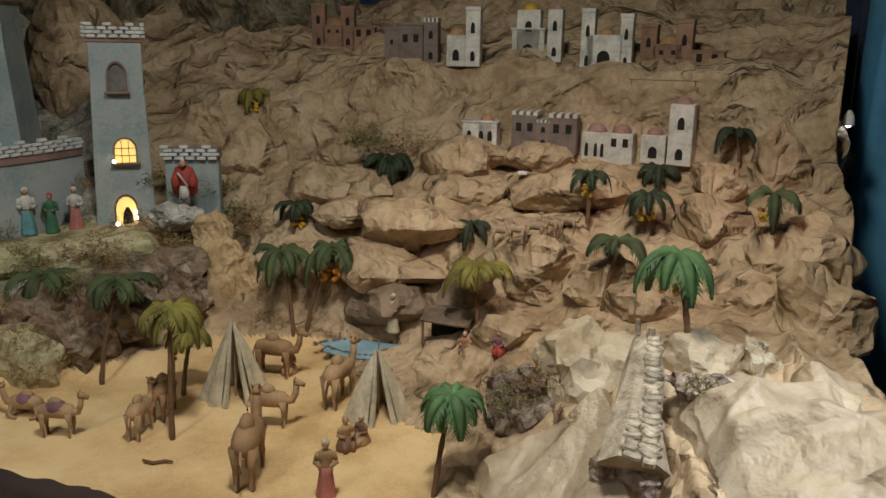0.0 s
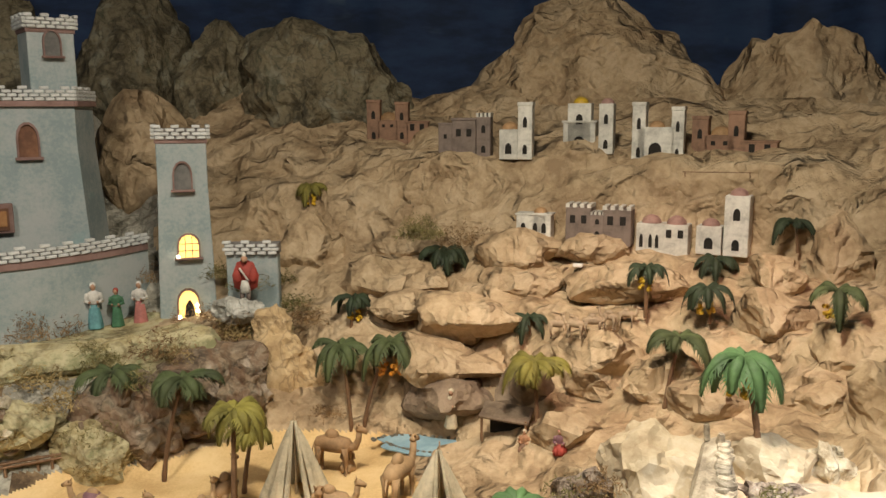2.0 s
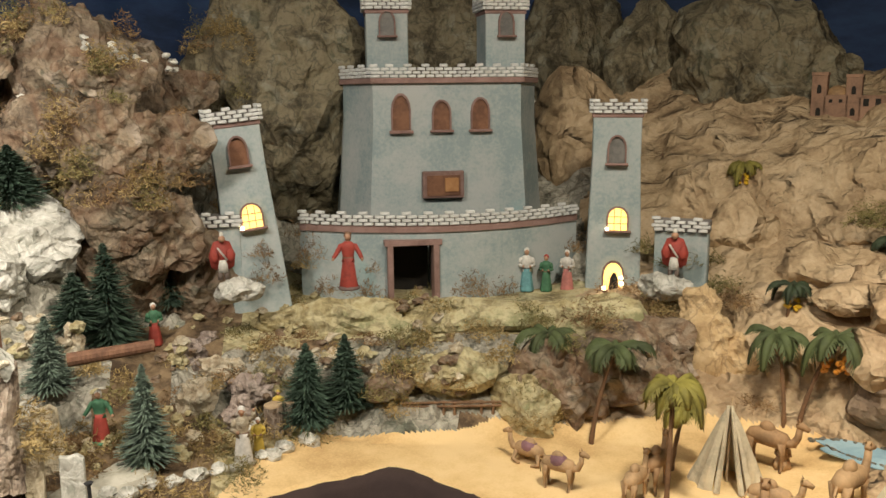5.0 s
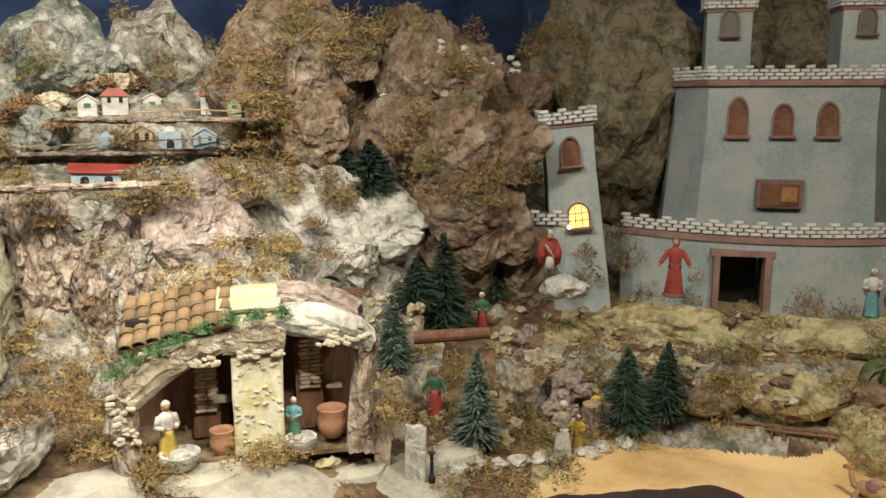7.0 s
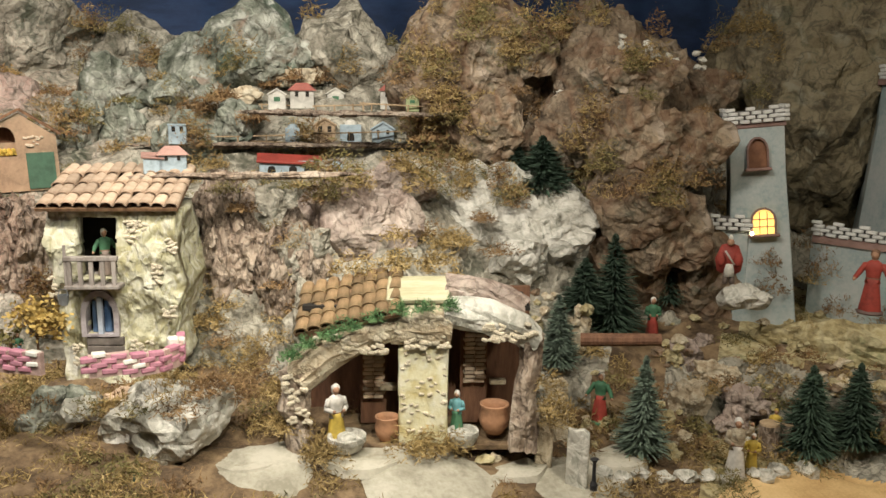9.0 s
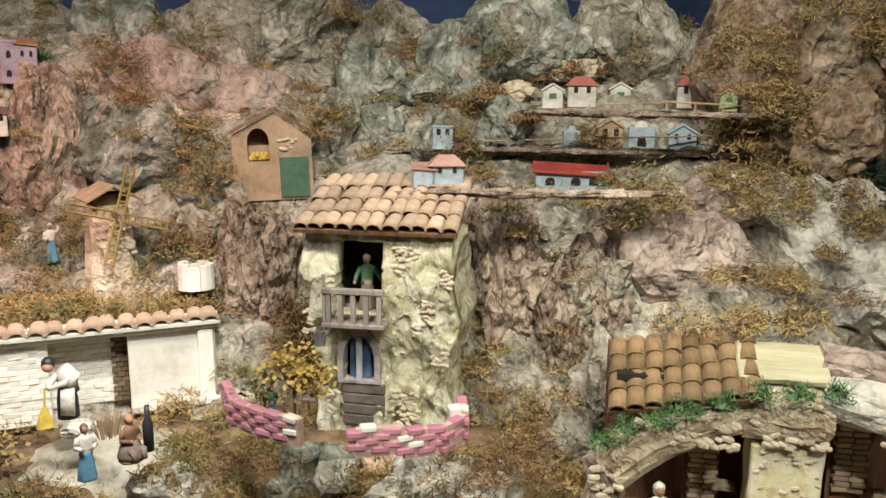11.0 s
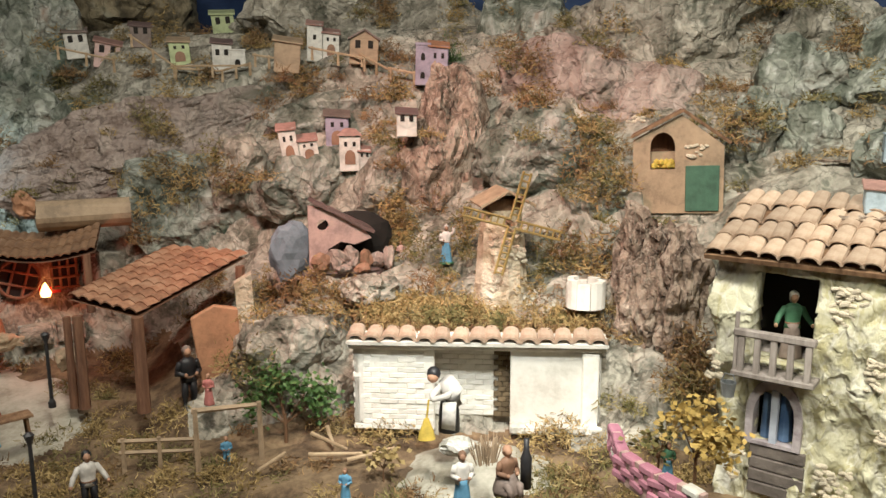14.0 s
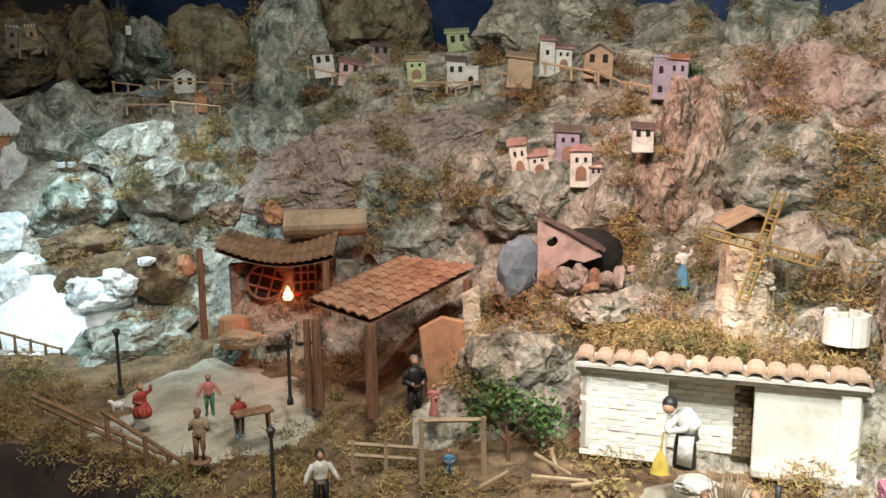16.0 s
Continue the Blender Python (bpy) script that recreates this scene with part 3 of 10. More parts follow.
def rock(x, y, z, w, h, material, seed, label="", d=None, sub=None, rough=0.30, turn=0, name="rock", lean=0.0, category="rock", boxy=0.35, freq=2.3, facets=None, jag=1.0, peak=0.0, fissure=0.0, soft=0):
    """A rock of crumpled paper, width w and height h round (x, y, z): flat flanks that meet in sharp folds."""
    d = d or 0.75 * w
    small = max(w, h) < 0.07
    coarse = sub or (2 if max(w, h) < 0.12 else 3 if max(w, h) < 0.5 else 4)
    bm = bmesh.new()
    bmesh.ops.create_icosphere(bm, subdivisions=coarse, radius=0.5)
    off = Vector((seed * 3.17, seed * 1.71, seed * 2.39))
    pr = np.random.default_rng(seed + 5)
    k = facets or (14 if w < 0.45 else 22)
    planes = pr.normal(size=(k, 3))
    planes /= np.linalg.norm(planes, axis=1, keepdims=True)
    cut = pr.uniform(0.70, 1.0, k)
    dirs = np.array([v.co.normalized() for v in bm.verts])
    dirs = dirs + pr.normal(size=dirs.shape) * (0.10, 0.10, 0.09, 0.045, 0.022)[coarse]
    dirs /= np.linalg.norm(dirs, axis=1, keepdims=True)
    along = dirs @ planes.T
    reach = np.where(along > 0.05, cut / np.maximum(along, 0.05), 9.0).min(axis=1)
    shape = dirs * np.minimum(reach, 1.2)[:, None]
    step = (0.3, 0.3, 0.22, 0.125, 0.08)[coarse]
    for i in range(len(shape)):
        p = Vector(dirs[i])
        shape[i] *= 1 + rough * (0.55 * noise.noise(p * 1.2 + off) + 1.4 * crumple(Vector((p.x, p.y, p.z * 0.6)) * freq * 0.85 + off, 1.0, 2)) + jag * step * (0.7 + 1.5 * rough) * pr.uniform(-0.5, 0.5)
    if peak:
        up = np.clip(shape[:, 2] + 0.25, 0, 2)
        shape[:, 0] *= 1 - peak * 0.5 * up
        shape[:, 1] *= 1 - peak * 0.5 * up
    lo, hi = shape.min(axis=0), shape.max(axis=0)
    shape = (shape - (lo + hi) / 2) / (hi - lo) * (1.06 + 0.25 * boxy)
    for v, c in zip(bm.verts, shape):
        v.co = (c[0] * w, c[1] * d, c[2] * h)
    if not small:
        bmesh.ops.subdivide_edges(bm, edges=bm.edges[:], cuts=3 if coarse < 3 else 2, use_grid_fill=True)
        bmesh.ops.smooth_vert(bm, verts=bm.verts[:], factor=0.22, use_axis_x=True, use_axis_y=True, use_axis_z=True)
        for _ in range(soft):
            bmesh.ops.smooth_vert(bm, verts=bm.verts[:], factor=0.5, use_axis_x=True, use_axis_y=True, use_axis_z=True)
        bm.normal_update()
        fine = 9.0 / (0.35 * min(w, h) + 0.12)
        for v in bm.verts:
            v.co += v.normal * (0.85 / fine * crumple(v.co + off, fine * 0.35, 3) + 0.25 / fine * crumple(v.co + off, fine * 0.9, 2))
    if fissure:
        for v in bm.verts:
            q = Vector((v.co.x * 26, v.co.y * 26, v.co.z * 10)) + off
            q += 0.5 * noise.noise_vector(q * 0.7)
            plate = noise.voronoi(q)[0]
            v.co += v.normal * fissure * (min(plate[1] - plate[0], 0.35) * 2 - 0.5 + 0.7 * noise.noise(q * 2.5))
    bm.normal_update()
    for e in bm.edges:
        e.smooth = e.calc_face_angle(0.0) < 0.30
    label = label or "crumpled papier-mache rock painted in earth colours"
    ob = part(name, bm, material, smooth=True)
    ob.matrix_basis = pose(x, y, z, 0, lean, facing(x, y, turn))
    return tagged(ob, label, category)


L_MTN = "tall mountain of mottled brown-green crumpled paper"
PEAK = {"name": "mountain", "category": "mountain"}
PAPER = {"name": "paper_mountain", "category": "mountain", "jag": 0.9}
# behind the eastern village
rock(0.446, 3.889, 1.600, 1.200, 0.930, M_PAPER, 3, "tall peak of crumpled brown kraft paper behind the village", d=0.7, rough=0.16, peak=0.5, boxy=0.0, **PAPER)
rock(-0.114, 3.748, 1.480, 0.660, 0.380, M_PAPER, 4, "low ridge of crumpled brown kraft paper behind the village", d=0.5, rough=0.16, boxy=0.1, peak=0.3, **PAPER)
rock(1.270, 3.520, 1.440, 0.84, 0.84, M_PAPER, 5, "broad slope of crumpled brown kraft paper beside the blue cloth", d=0.5, rough=0.15, boxy=0.2, peak=0.6, **PAPER)
rock(1.241, 2.852, 0.964, 0.319, 0.678, M_PAPERDARK, 6, "fold of crumpled brown paper darkened for shade beside the cloth", d=0.4, **PAPER)
# behind the castle
rock(-0.742, 3.881, 1.500, 0.780, 0.900, M_ROCKDARK, 7, L_MTN, d=0.6, rough=0.2, boxy=0.0, jag=1.0, **PEAK)
rock(-1.307, 3.978, 1.580, 0.520, 0.780, M_ROCKDARK, 8, L_MTN, d=0.5, rough=0.2, boxy=0.1, jag=0.6, **PEAK)
rock(-1.688, 3.899, 1.680, 0.620, 0.890, M_ROCKDARK, 9, L_MTN, d=0.5, rough=0.2, boxy=0.1, jag=0.6, **PEAK)
rock(-2.220, 3.600, 1.750, 0.560, 0.860, M_ROCKDARK, 10, L_MTN, d=0.5, rough=0.2, boxy=0.1, jag=1.0, **PEAK)
rock(-1.480, 3.404, 1.350, 0.380, 0.560, M_PAPER, 11, "fold of crumpled brown paper behind the castle", d=0.35, jag=0.9, rough=0.24, sub=2, soft=1)
rock(-2.474, 2.604, 1.500, 0.860, 0.960, M_ROCKDARK, 12, L_MTN, d=0.6, rough=0.2, boxy=0.05, jag=1.0, peak=0.2, **PEAK)
L_SLOPE = "brown crumbling bark-covered slope beside the castle"
rock(-2.869, 1.996, 1.447, 0.775, 0.800, M_ROCKBROWN, 13, L_SLOPE, d=0.55, rough=0.2, boxy=0.3, freq=3.5, facets=40, fissure=0.010, **PEAK)
rock(-2.430, 1.690, 1.300, 0.420, 0.960, M_ROCKBROWN, 14, L_SLOPE, d=0.34, rough=0.2, boxy=0.3, freq=3.5, facets=40, fissure=0.010, **PEAK)
rock(-2.746, 1.328, 1.546, 0.500, 0.615, M_ROCKBROWN, 15, "brown rocky crag above the pine trees", d=0.45, rough=0.2, boxy=0.3, fissure=0.008, **PEAK)
rock(-2.578, 1.574, 1.300, 0.400, 0.850, M_ROCKBROWN, 29, L_SLOPE, d=0.40, rough=0.2, boxy=0.3, freq=3.5, facets=40, fissure=0.010, **PEAK)
rock(-2.174, 1.814, 0.934, 0.320, 0.376, M_ROCKBROWN, 34, L_SLOPE, d=0.16, rough=0.2, boxy=0.3, freq=3.5, fissure=0.008, **PEAK)
rock(-2.290, 1.640, 1.000, 0.340, 0.420, M_ROCKBROWN, 35, L_SLOPE, d=0.2, rough=0.2, boxy=0.3, freq=3.5, fissure=0.008, **PEAK)
# west mountains
rock(-3.420, 0.690, 1.640, 0.480, 0.450, M_ROCKGREEN, 16, L_MTN, d=0.4, rough=0.28, peak=0.25, **PEAK)
rock(-3.220, 1.080, 1.660, 0.430, 0.420, M_ROCK, 17, L_MTN, d=0.4, rough=0.28, peak=0.35, **PEAK)
rock(-2.980, 1.400, 1.660, 0.430, 0.460, M_ROCKBROWN, 30, L_MTN, d=0.4, rough=0.25, peak=0.2, fissure=0.006, **PEAK)
rock(-3.634, -0.024, 1.627, 0.680, 0.420, M_ROCK, 18, L_MTN, d=0.4, rough=0.22, peak=0.3, **PEAK)
rock(-3.595, 0.364, 1.668, 0.340, 0.290, M_ROCK, 19, L_MTN, d=0.3, rough=0.25, peak=0.5, **PEAK)
rock(-3.811, -0.487, 1.654, 0.400, 0.470, M_ROCKGREEN, 20, L_MTN, d=0.4, rough=0.25, peak=0.4, **PEAK)
rock(-3.957, -0.807, 1.711, 0.404, 0.300, M_ROCK, 21, L_MTN, d=0.4, rough=0.25, peak=0.5, **PEAK)
rock(-3.959, -1.215, 1.782, 0.628, 0.360, M_ROCK, 22, L_MTN, d=0.4, rough=0.25, peak=0.3, **PEAK)
rock(-3.630, -2.170, 1.690, 0.290, 0.600, M_ROCKGREEN, 23, L_MTN, d=0.3, rough=0.25, peak=0.6, **PEAK)
rock(-4.059, -2.054, 1.840, 0.444, 0.400, M_ROCKDARK, 24, L_MTN, d=0.4, rough=0.25, peak=0.5, **PEAK)
rock(-3.829, -2.701, 1.749, 0.361, 0.380, M_ROCKDARK, 25, L_MTN, d=0.4, rough=0.25, peak=0.5, **PEAK)
rock(-3.694, -2.970, 1.753, 0.288, 0.280, M_ROCKGREEN, 26, L_MTN, d=0.4, rough=0.25, peak=0.5, **PEAK)
rock(-3.733, -3.368, 1.818, 0.330, 0.380, M_ROCKDARK, 27, L_MTN, d=0.4, rough=0.25, peak=0.5, **PEAK)
rock(-3.577, -3.660, 1.771, 0.432, 0.340, M_ROCKDARK, 28, L_MTN, d=0.4, rough=0.25, peak=0.4, **PEAK)

# ---- the castle ----


def brick_band(parent, w, z, rows, brick=(0.034, 0.012), y=0.0, x0=0.0, bow=0.0, merlons=True):
    """Courses of small white bricks on a rose trim band, with a broken row of bricks on top."""
    me = bpy.data.meshes.new("brick")
    bm = bmesh.new()
    box(bm, (brick[0] * 0.9, 0.014, brick[1] * 0.86), bevel=0.002)
    bm.to_mesh(me)
    bm.free()
    me.materials.append(M_BRICKW)
    n = max(2, int(w / brick[0]))
    for r in range(rows + (1 if merlons else 0)):
        top = merlons and r == rows
        for i in range(n + r % 2):
            if top and (i % 2 or i >= n):
                continue
            x = -w / 2 + brick[0] * (i + (0.5 if not r % 2 else 0.0)) * (w / (n * brick[0]))
            x = min(max(x, -w / 2 + brick[0] * 0.3), w / 2 - brick[0] * 0.3)
            ob = new("brick", me)
            ob.parent = parent
            yy = y + bow * (4 * (x / w) ** 2)
            ob.matrix_basis = pose(x0 + x, yy - 0.004, z + brick[1] * (r + 0.5), random.uniform(-3, 3), random.uniform(-3, 3), random.uniform(-3, 3) + math.degrees(math.atan(8 * bow * x / w / w)))


def arched_window(parent, x, z, w, h, material, y=0.0, frame_mat=M_TRIM, bars=False):
    bm = bmesh.new()
    slab(bm, arch(w, h), 0.012, (x, y + 0.006, z))
    win = part("window", bm, material, parent)
    bm = bmesh.new()
    pts_o, pts_i = arch(w * 1.16, h * 1.06), arch(w * 0.98, h * 0.99)
    vo = [bm.verts.new((x + a, y - 0.004, z + b)) for a, b in pts_o]
    vi = [bm.verts.new((x + a, y - 0.004, z + b)) for a, b in pts_i]
    vb = [bm.verts.new((x + a, y + 0.008, z + b)) for a, b in pts_i]
    vc = [bm.verts.new((x + a, y + 0.008, z + b)) for a, b in pts_o]
    for i in range(len(vo) - 1):
        bm.faces.new((vo[i], vo[i + 1], vi[i + 1], vi[i]))
        bm.faces.new((vi[i], vi[i + 1], vb[i + 1], vb[i]))
        bm.faces.new((vc[i], vc[i + 1], vo[i + 1], vo[i]))
    part("frame", bm, frame_mat, win)
    bm = bmesh.new()
    box(bm, (w * 1.4, 0.02, h * 0.09), (x, y - 0.006, z - h * 0.04), bevel=0.002)
    part("sill", bm, frame_mat, win)
    if bars:
        for k in (-0.17, 0.17):
            bm = bmesh.new()
            rod(bm, (x + k * w, y + 0.002, z), (x + k * w, y + 0.002, z + h * 0.9), 0.0014, n=5)
            part("upright_bar", bm, M_TRIM, win)
        for k in (0.3, 0.6):
            bm = bmesh.new()
            rod(bm, (x - w * 0.48, y + 0.002, z + k * h), (x + w * 0.48, y + 0.002, z + k * h), 0.0014, n=5)
            part("cross_bar", bm, M_TRIM, win)
    return win


def tower(m, w, h, label, win_low, flare=1.18, bricks=3, body_name="castle_tower", lit=0.35, top=0.74):
    """A tapering plaster tower with a brick crown and windows."""
    t = thing(body_name, m, label, "tower", "towers of the castle")
    bm = bmesh.new()
    dep = w * 0.9
    rings = []
    for zz, k in ((-0.06, flare), (h * 0.35, 1 + (flare - 1) * 0.55), (h * 0.75, 1.0), (h, 1.0)):
        rings.append([bm.verts.new((sx * w / 2 * k, dep / 2 + sy * dep / 2 * k, zz)) for sx, sy in ((-1, -1), (1, -1), (1, 1), (-1, 1))])
    for a, b in zip(rings, rings[1:]):
        for i in range(4):
            bm.faces.new((a[i], a[(i + 1) % 4], b[(i + 1) % 4], b[i]))
    bm.faces.new(rings[-1])
    bmesh.ops.bevel(bm, geom=[e for e in bm.edges], offset=0.003, segments=1, affect="EDGES")
    part("body", bm, M_CASTLE, t)
    bm = bmesh.new()
    box(bm, (w * 1.05, dep * 1.05, 0.014), (0, dep / 2, h - 0.005), bevel=0.002)
    part("trim", bm, M_TRIM, t)
    bm = bmesh.new()
    box(bm, (w * 1.03, dep * 1.03, 0.036), (0, dep / 2, h + 0.02))
    crown = part("crown", bm, M_MORTAR, t)
    for k, (x, y, rz) in enumerate(((0, -0.022 * dep, 0), (w * 0.52, dep / 2, 90), (-w * 0.52, dep / 2, -90))):
        hold = new("brick_course")
        hold.parent = t
        hold.matrix_basis = pose(x, y, h + 0.002, 0, 0, rz)
        brick_band(hold, w * 1.03, 0.0, bricks, (0.03, 0.0125))
    wh = max(h * 0.13, w * 0.56)
    arched_window(t, 0.0, h * top - (wh - h * 0.13) * 0.6, w * 0.34, wh, win_low, -0.013)
    if h > 0.4:
        arched_window(t, w * 0.06, h * lit, w * 0.40, h * 0.13, M_GLOWWIN, -0.019, bars=True)
        bm = bmesh.new()
        ball(bm, (-w * 0.16, -0.028, h * (lit + 0.01)), 0.006, sub=2)
        part("bulb", bm, M_BULB, t)
    return t


CASTLE = pose(-1.565, 2.434, 0.855, 0, 0, 38.5)
east_tower = tower(pose(-1.075, 2.755, 0.845, 0, 0.5, 20), 0.165, 0.62, "slender pale blue plaster tower with lit barred window", M_GREYWIN)
arched_window(east_tower, 0.0, 0.005, 0.066, 0.10, M_GLOWWIN, -0.026)
for bx, bz in ((-0.030, 0.012), (0.028, 0.05), (0.030, 0.03)):
    bm = bmesh.new()
    ball(bm, (bx, -0.036, bz), 0.007, sub=2)
    part("bulb", bm, M_BULB, east_tower)
# Plain dark figure standing inside the lit niche.
bm = bmesh.new()
lathe(bm, [(0.018, 0.0), (0.014, 0.04), (0.004, 0.06)], 8, (0.004, -0.028, 0.008), 0.6)
part("niche_filling", bm, M_DARK, east_tower)
tower(pose(-2.005, 1.965, 0.86, 0, -6.0, 47), 0.16, 0.60, "leaning pale blue plaster tower with lit barred window", M_BROWNWIN, lit=0.44, top=0.79)


def castle():
    c = thing("castle", CASTLE, "pale blue plaster castle with brick battlements and brown windows", "castle")
    # the low bowed front wall with its gate
    w, h, bow = 1.02, 0.235, 0.10
    bm = bmesh.new()
    n = 26
    gate = (-0.205, -0.045)
    cols = []
    xs = sorted(set([-w / 2 + w * i / n for i in range(n + 1)] + [gate[0], gate[1]]))
    gz = 0.175
    for x in xs:
        y = bow * (2 * x / w) ** 2 * 1.6 - 0.02
        cols.append([bm.verts.new((x, y + dy, z)) for z in (-0.05, gz, h) for dy in (0.0, 0.05)])
    for i in range(len(xs) - 1):
        a, b = cols[i], cols[i + 1]
        inside = gate[0] - 1e-6 <= xs[i] and xs[i + 1] <= gate[1] + 1e-6
        for lv in ((2,) if inside else (0, 2)):
            bm.faces.new((a[lv], b[lv], b[lv + 2], a[lv + 2]))
            bm.faces.new((b[lv + 1], a[lv + 1], a[lv + 3], b[lv + 3]))
        bm.faces.new((a[4], b[4], b[5], a[5]))
        if inside:
            bm.faces.new((a[3], b[3], b[2], a[2]))
        else:
            for cc, xx in ((a, xs[i]), (b, xs[i + 1])):
                if abs(xx - gate[0]) < 1e-6 or abs(xx - gate[1]) < 1e-6:
                    bm.faces.new((cc[0], cc[2], cc[3], cc[1]))
    part("front_wall", bm, M_CASTLE, c, smooth=False)
    bm = bmesh.new()
    for x0, x1 in zip(xs, xs[1:]):
        ys = [bow * (2 * x / w) ** 2 * 1.6 - 0.028 for x in (x0, x1)]
        f = [bm.verts.new(p) for p in ((x0, ys[0], h - 0.018), (x1, ys[1], h - 0.018), (x1, ys[1], h + 0.006), (x0, ys[0], h + 0.006))]
        b = [bm.verts.new((v.co.x, v.co.y + 0.06, v.co.z)) for v in f]
        bm.faces.new(f)
        bm.faces.new((f[3], f[2], b[2], b[3]))
        bm.faces.new((f[1], f[0], b[0], b[1]))
    part("trim", bm, M_TRIM, c)
    hold = new("brick_course")
    hold.parent = c
    hold.matrix_basis = pose(0, -0.024, h + 0.006)
    brick_band(hold, w, 0.0, 3, (0.036, 0.0125), bow=bow * 1.6)
    bm = bmesh.new()
    for x0, x1 in zip(xs, xs[1:]):
        y0, y1 = (bow * (2 * x / w) ** 2 * 1.6 - 0.016 for x in (x0, x1))
        bm.faces.new([bm.verts.new(p) for p in ((x0, y0, h), (x1, y1, h), (x1, y1, h + 0.036), (x0, y0, h + 0.036))])
        bm.faces.new([bm.verts.new(p) for p in ((x0, y0, h + 0.036), (x1, y1, h + 0.036), (x1, y1 + 0.03, h + 0.036), (x0, y0 + 0.03, h + 0.036))])
    part("parapet", bm, M_MORTAR, c)
    # the gate: jambs, lintel, and a passage whose shade is its near-black colour
    bm = bmesh.new()
    for x in gate:
        box(bm, (0.02, 0.07, gz + 0.05), (x, 0.005, (gz - 0.05) / 2), bevel=0.002)
    box(bm, (0.20, 0.07, 0.02), (sum(gate) / 2, 0.005, gz + 0.008), bevel=0.002)
    part("gate_frame", bm, M_TRIM, c)
    bm = bmesh.new()
    box(bm, (0.15, 0.02, 0.22), (sum(gate) / 2, 0.17, 0.06))
    box(bm, (0.02, 0.14, 0.22), (gate[0] - 0.012, 0.10, 0.06))
    box(bm, (0.02, 0.14, 0.22), (gate[1] + 0.012, 0.10, 0.06))
    part("passage", bm, M_DARK, c)
    # the keep with bevelled flanks
    KX = 0.045
    bm = bmesh.new()
    kh, kw, sd, y0 = 0.74, 0.56, 0.10, 0.24
    rings = []
    for z, k in ((-0.06, 1.12), (0.32, 1.04), (kh * 0.8, 0.985), (kh, 0.985)):
        f = kw / 2 * k
        rings.append([bm.verts.new(p) for p in ((KX - f, y0 - 0.05 * (k - 1), z), (KX + f, y0 - 0.05 * (k - 1), z), (KX + f + sd * k, y0 + 0.17, z), (KX + f + sd * k, y0 + 0.42, z), (KX - f - sd * k, y0 + 0.42, z), (KX - f - sd * k, y0 + 0.17, z))])
    for a, b in zip(rings, rings[1:]):
        for i in range(6):
            bm.faces.new((a[i], a[(i + 1) % 6], b[(i + 1) % 6], b[i]))
    bm.faces.new(rings[-1])
    keep = part("keep", bm, M_CASTLE, c)
    f = kw / 2 * 0.985
    for p0, p1 in (((KX - f - sd, y0 + 0.17), (KX - f, y0)), ((KX - f, y0), (KX + f, y0)), ((KX + f, y0), (KX + f + sd, y0 + 0.17))):
        ln, ang = math.hypot(p1[0] - p0[0], p1[1] - p0[1]), math.degrees(math.atan2(p1[1] - p0[1], p1[0] - p0[0]))
        hold = new("brick_course")
        hold.parent = c
        hold.matrix_basis = pose((p0[0] + p1[0]) / 2, (p0[1] + p1[1]) / 2 - 0.006, kh + 0.004, 0, 0, ang)
        brick_band(hold, ln + 0.01, 0.0, 3, (0.032, 0.0125))
        bm = bmesh.new()
        box(bm, (ln + 0.02, 0.022, 0.02), (0, 0.002, -0.01), bevel=0.002)
        tr = part("trim", bm, M_TRIM, c)
        tr.matrix_basis = hold.matrix_basis.copy()
    for x, h2 in ((KX - 0.175, 0.128), (KX - 0.025, 0.105), (KX + 0.12, 0.112)):
        arched_window(c, x, 0.555, 0.062, h2, M_BROWNWIN, y0 - 0.006)
    bm = bmesh.new()
    box(bm, (0.155, 0.02, 0.10), (KX - 0.025, y0 - 0.022, 0.355), bevel=0.003)
    part("window_frame", bm, M_TRIM, c)
    bm = bmesh.new()
    box(bm, (0.125, 0.02, 0.075), (KX - 0.025, y0 - 0.028, 0.353))
    door = part("window_board", bm, M_BROWNWIN, c)
    bm = bmesh.new()
    box(bm, (0.052, 0.012, 0.052), (KX + 0.005, y0 - 0.036, 0.355), bevel=0.002)
    part("shutter", bm, shade("orange_shutter", [(0.30, 0.14, 0.05), (0.42, 0.22, 0.09)], 18, 0.6, 0.1), door)
    for x, yy, k in ((KX - 0.215, y0 + 0.035, -2), (KX + 0.225, y0 + 0.035, 3)):
        tt = tower(CASTLE @ pose(x, yy, kh + 0.03, 0, 0, k), 0.152, 0.215, "small square pale blue turret on the castle keep", M_GREYWIN, flare=1.0, body_name="turret")
    # end walls with battlements where the guards stand
    return c


castle()


def guard_bay(x, y, z, turn):
    g = thing("battlement_wall", spot(x, y, z, turn), "short pale blue battlement wall behind a guard", "wall", "battlement walls")
    bm = bmesh.new()
    box(bm, (0.175, 0.05, 0.20), (0, 0.045, 0.07), bevel=0.004)
    part("body", bm, M_CASTLE, g)
    bm = bmesh.new()
    box(bm, (0.18, 0.06, 0.036), (0, 0.045, 0.188))
    part("crown", bm, M_MORTAR, g)
    hold = new("brick_course")
    hold.parent = g
    hold.matrix_basis = pose(0, 0.012, 0.170)
    brick_band(hold, 0.18, 0.0, 3, (0.032, 0.0125))


guard_bay(-0.826, 2.684, 0.911, 0)
guard_bay(-2.080, 1.836, 0.962, 10)

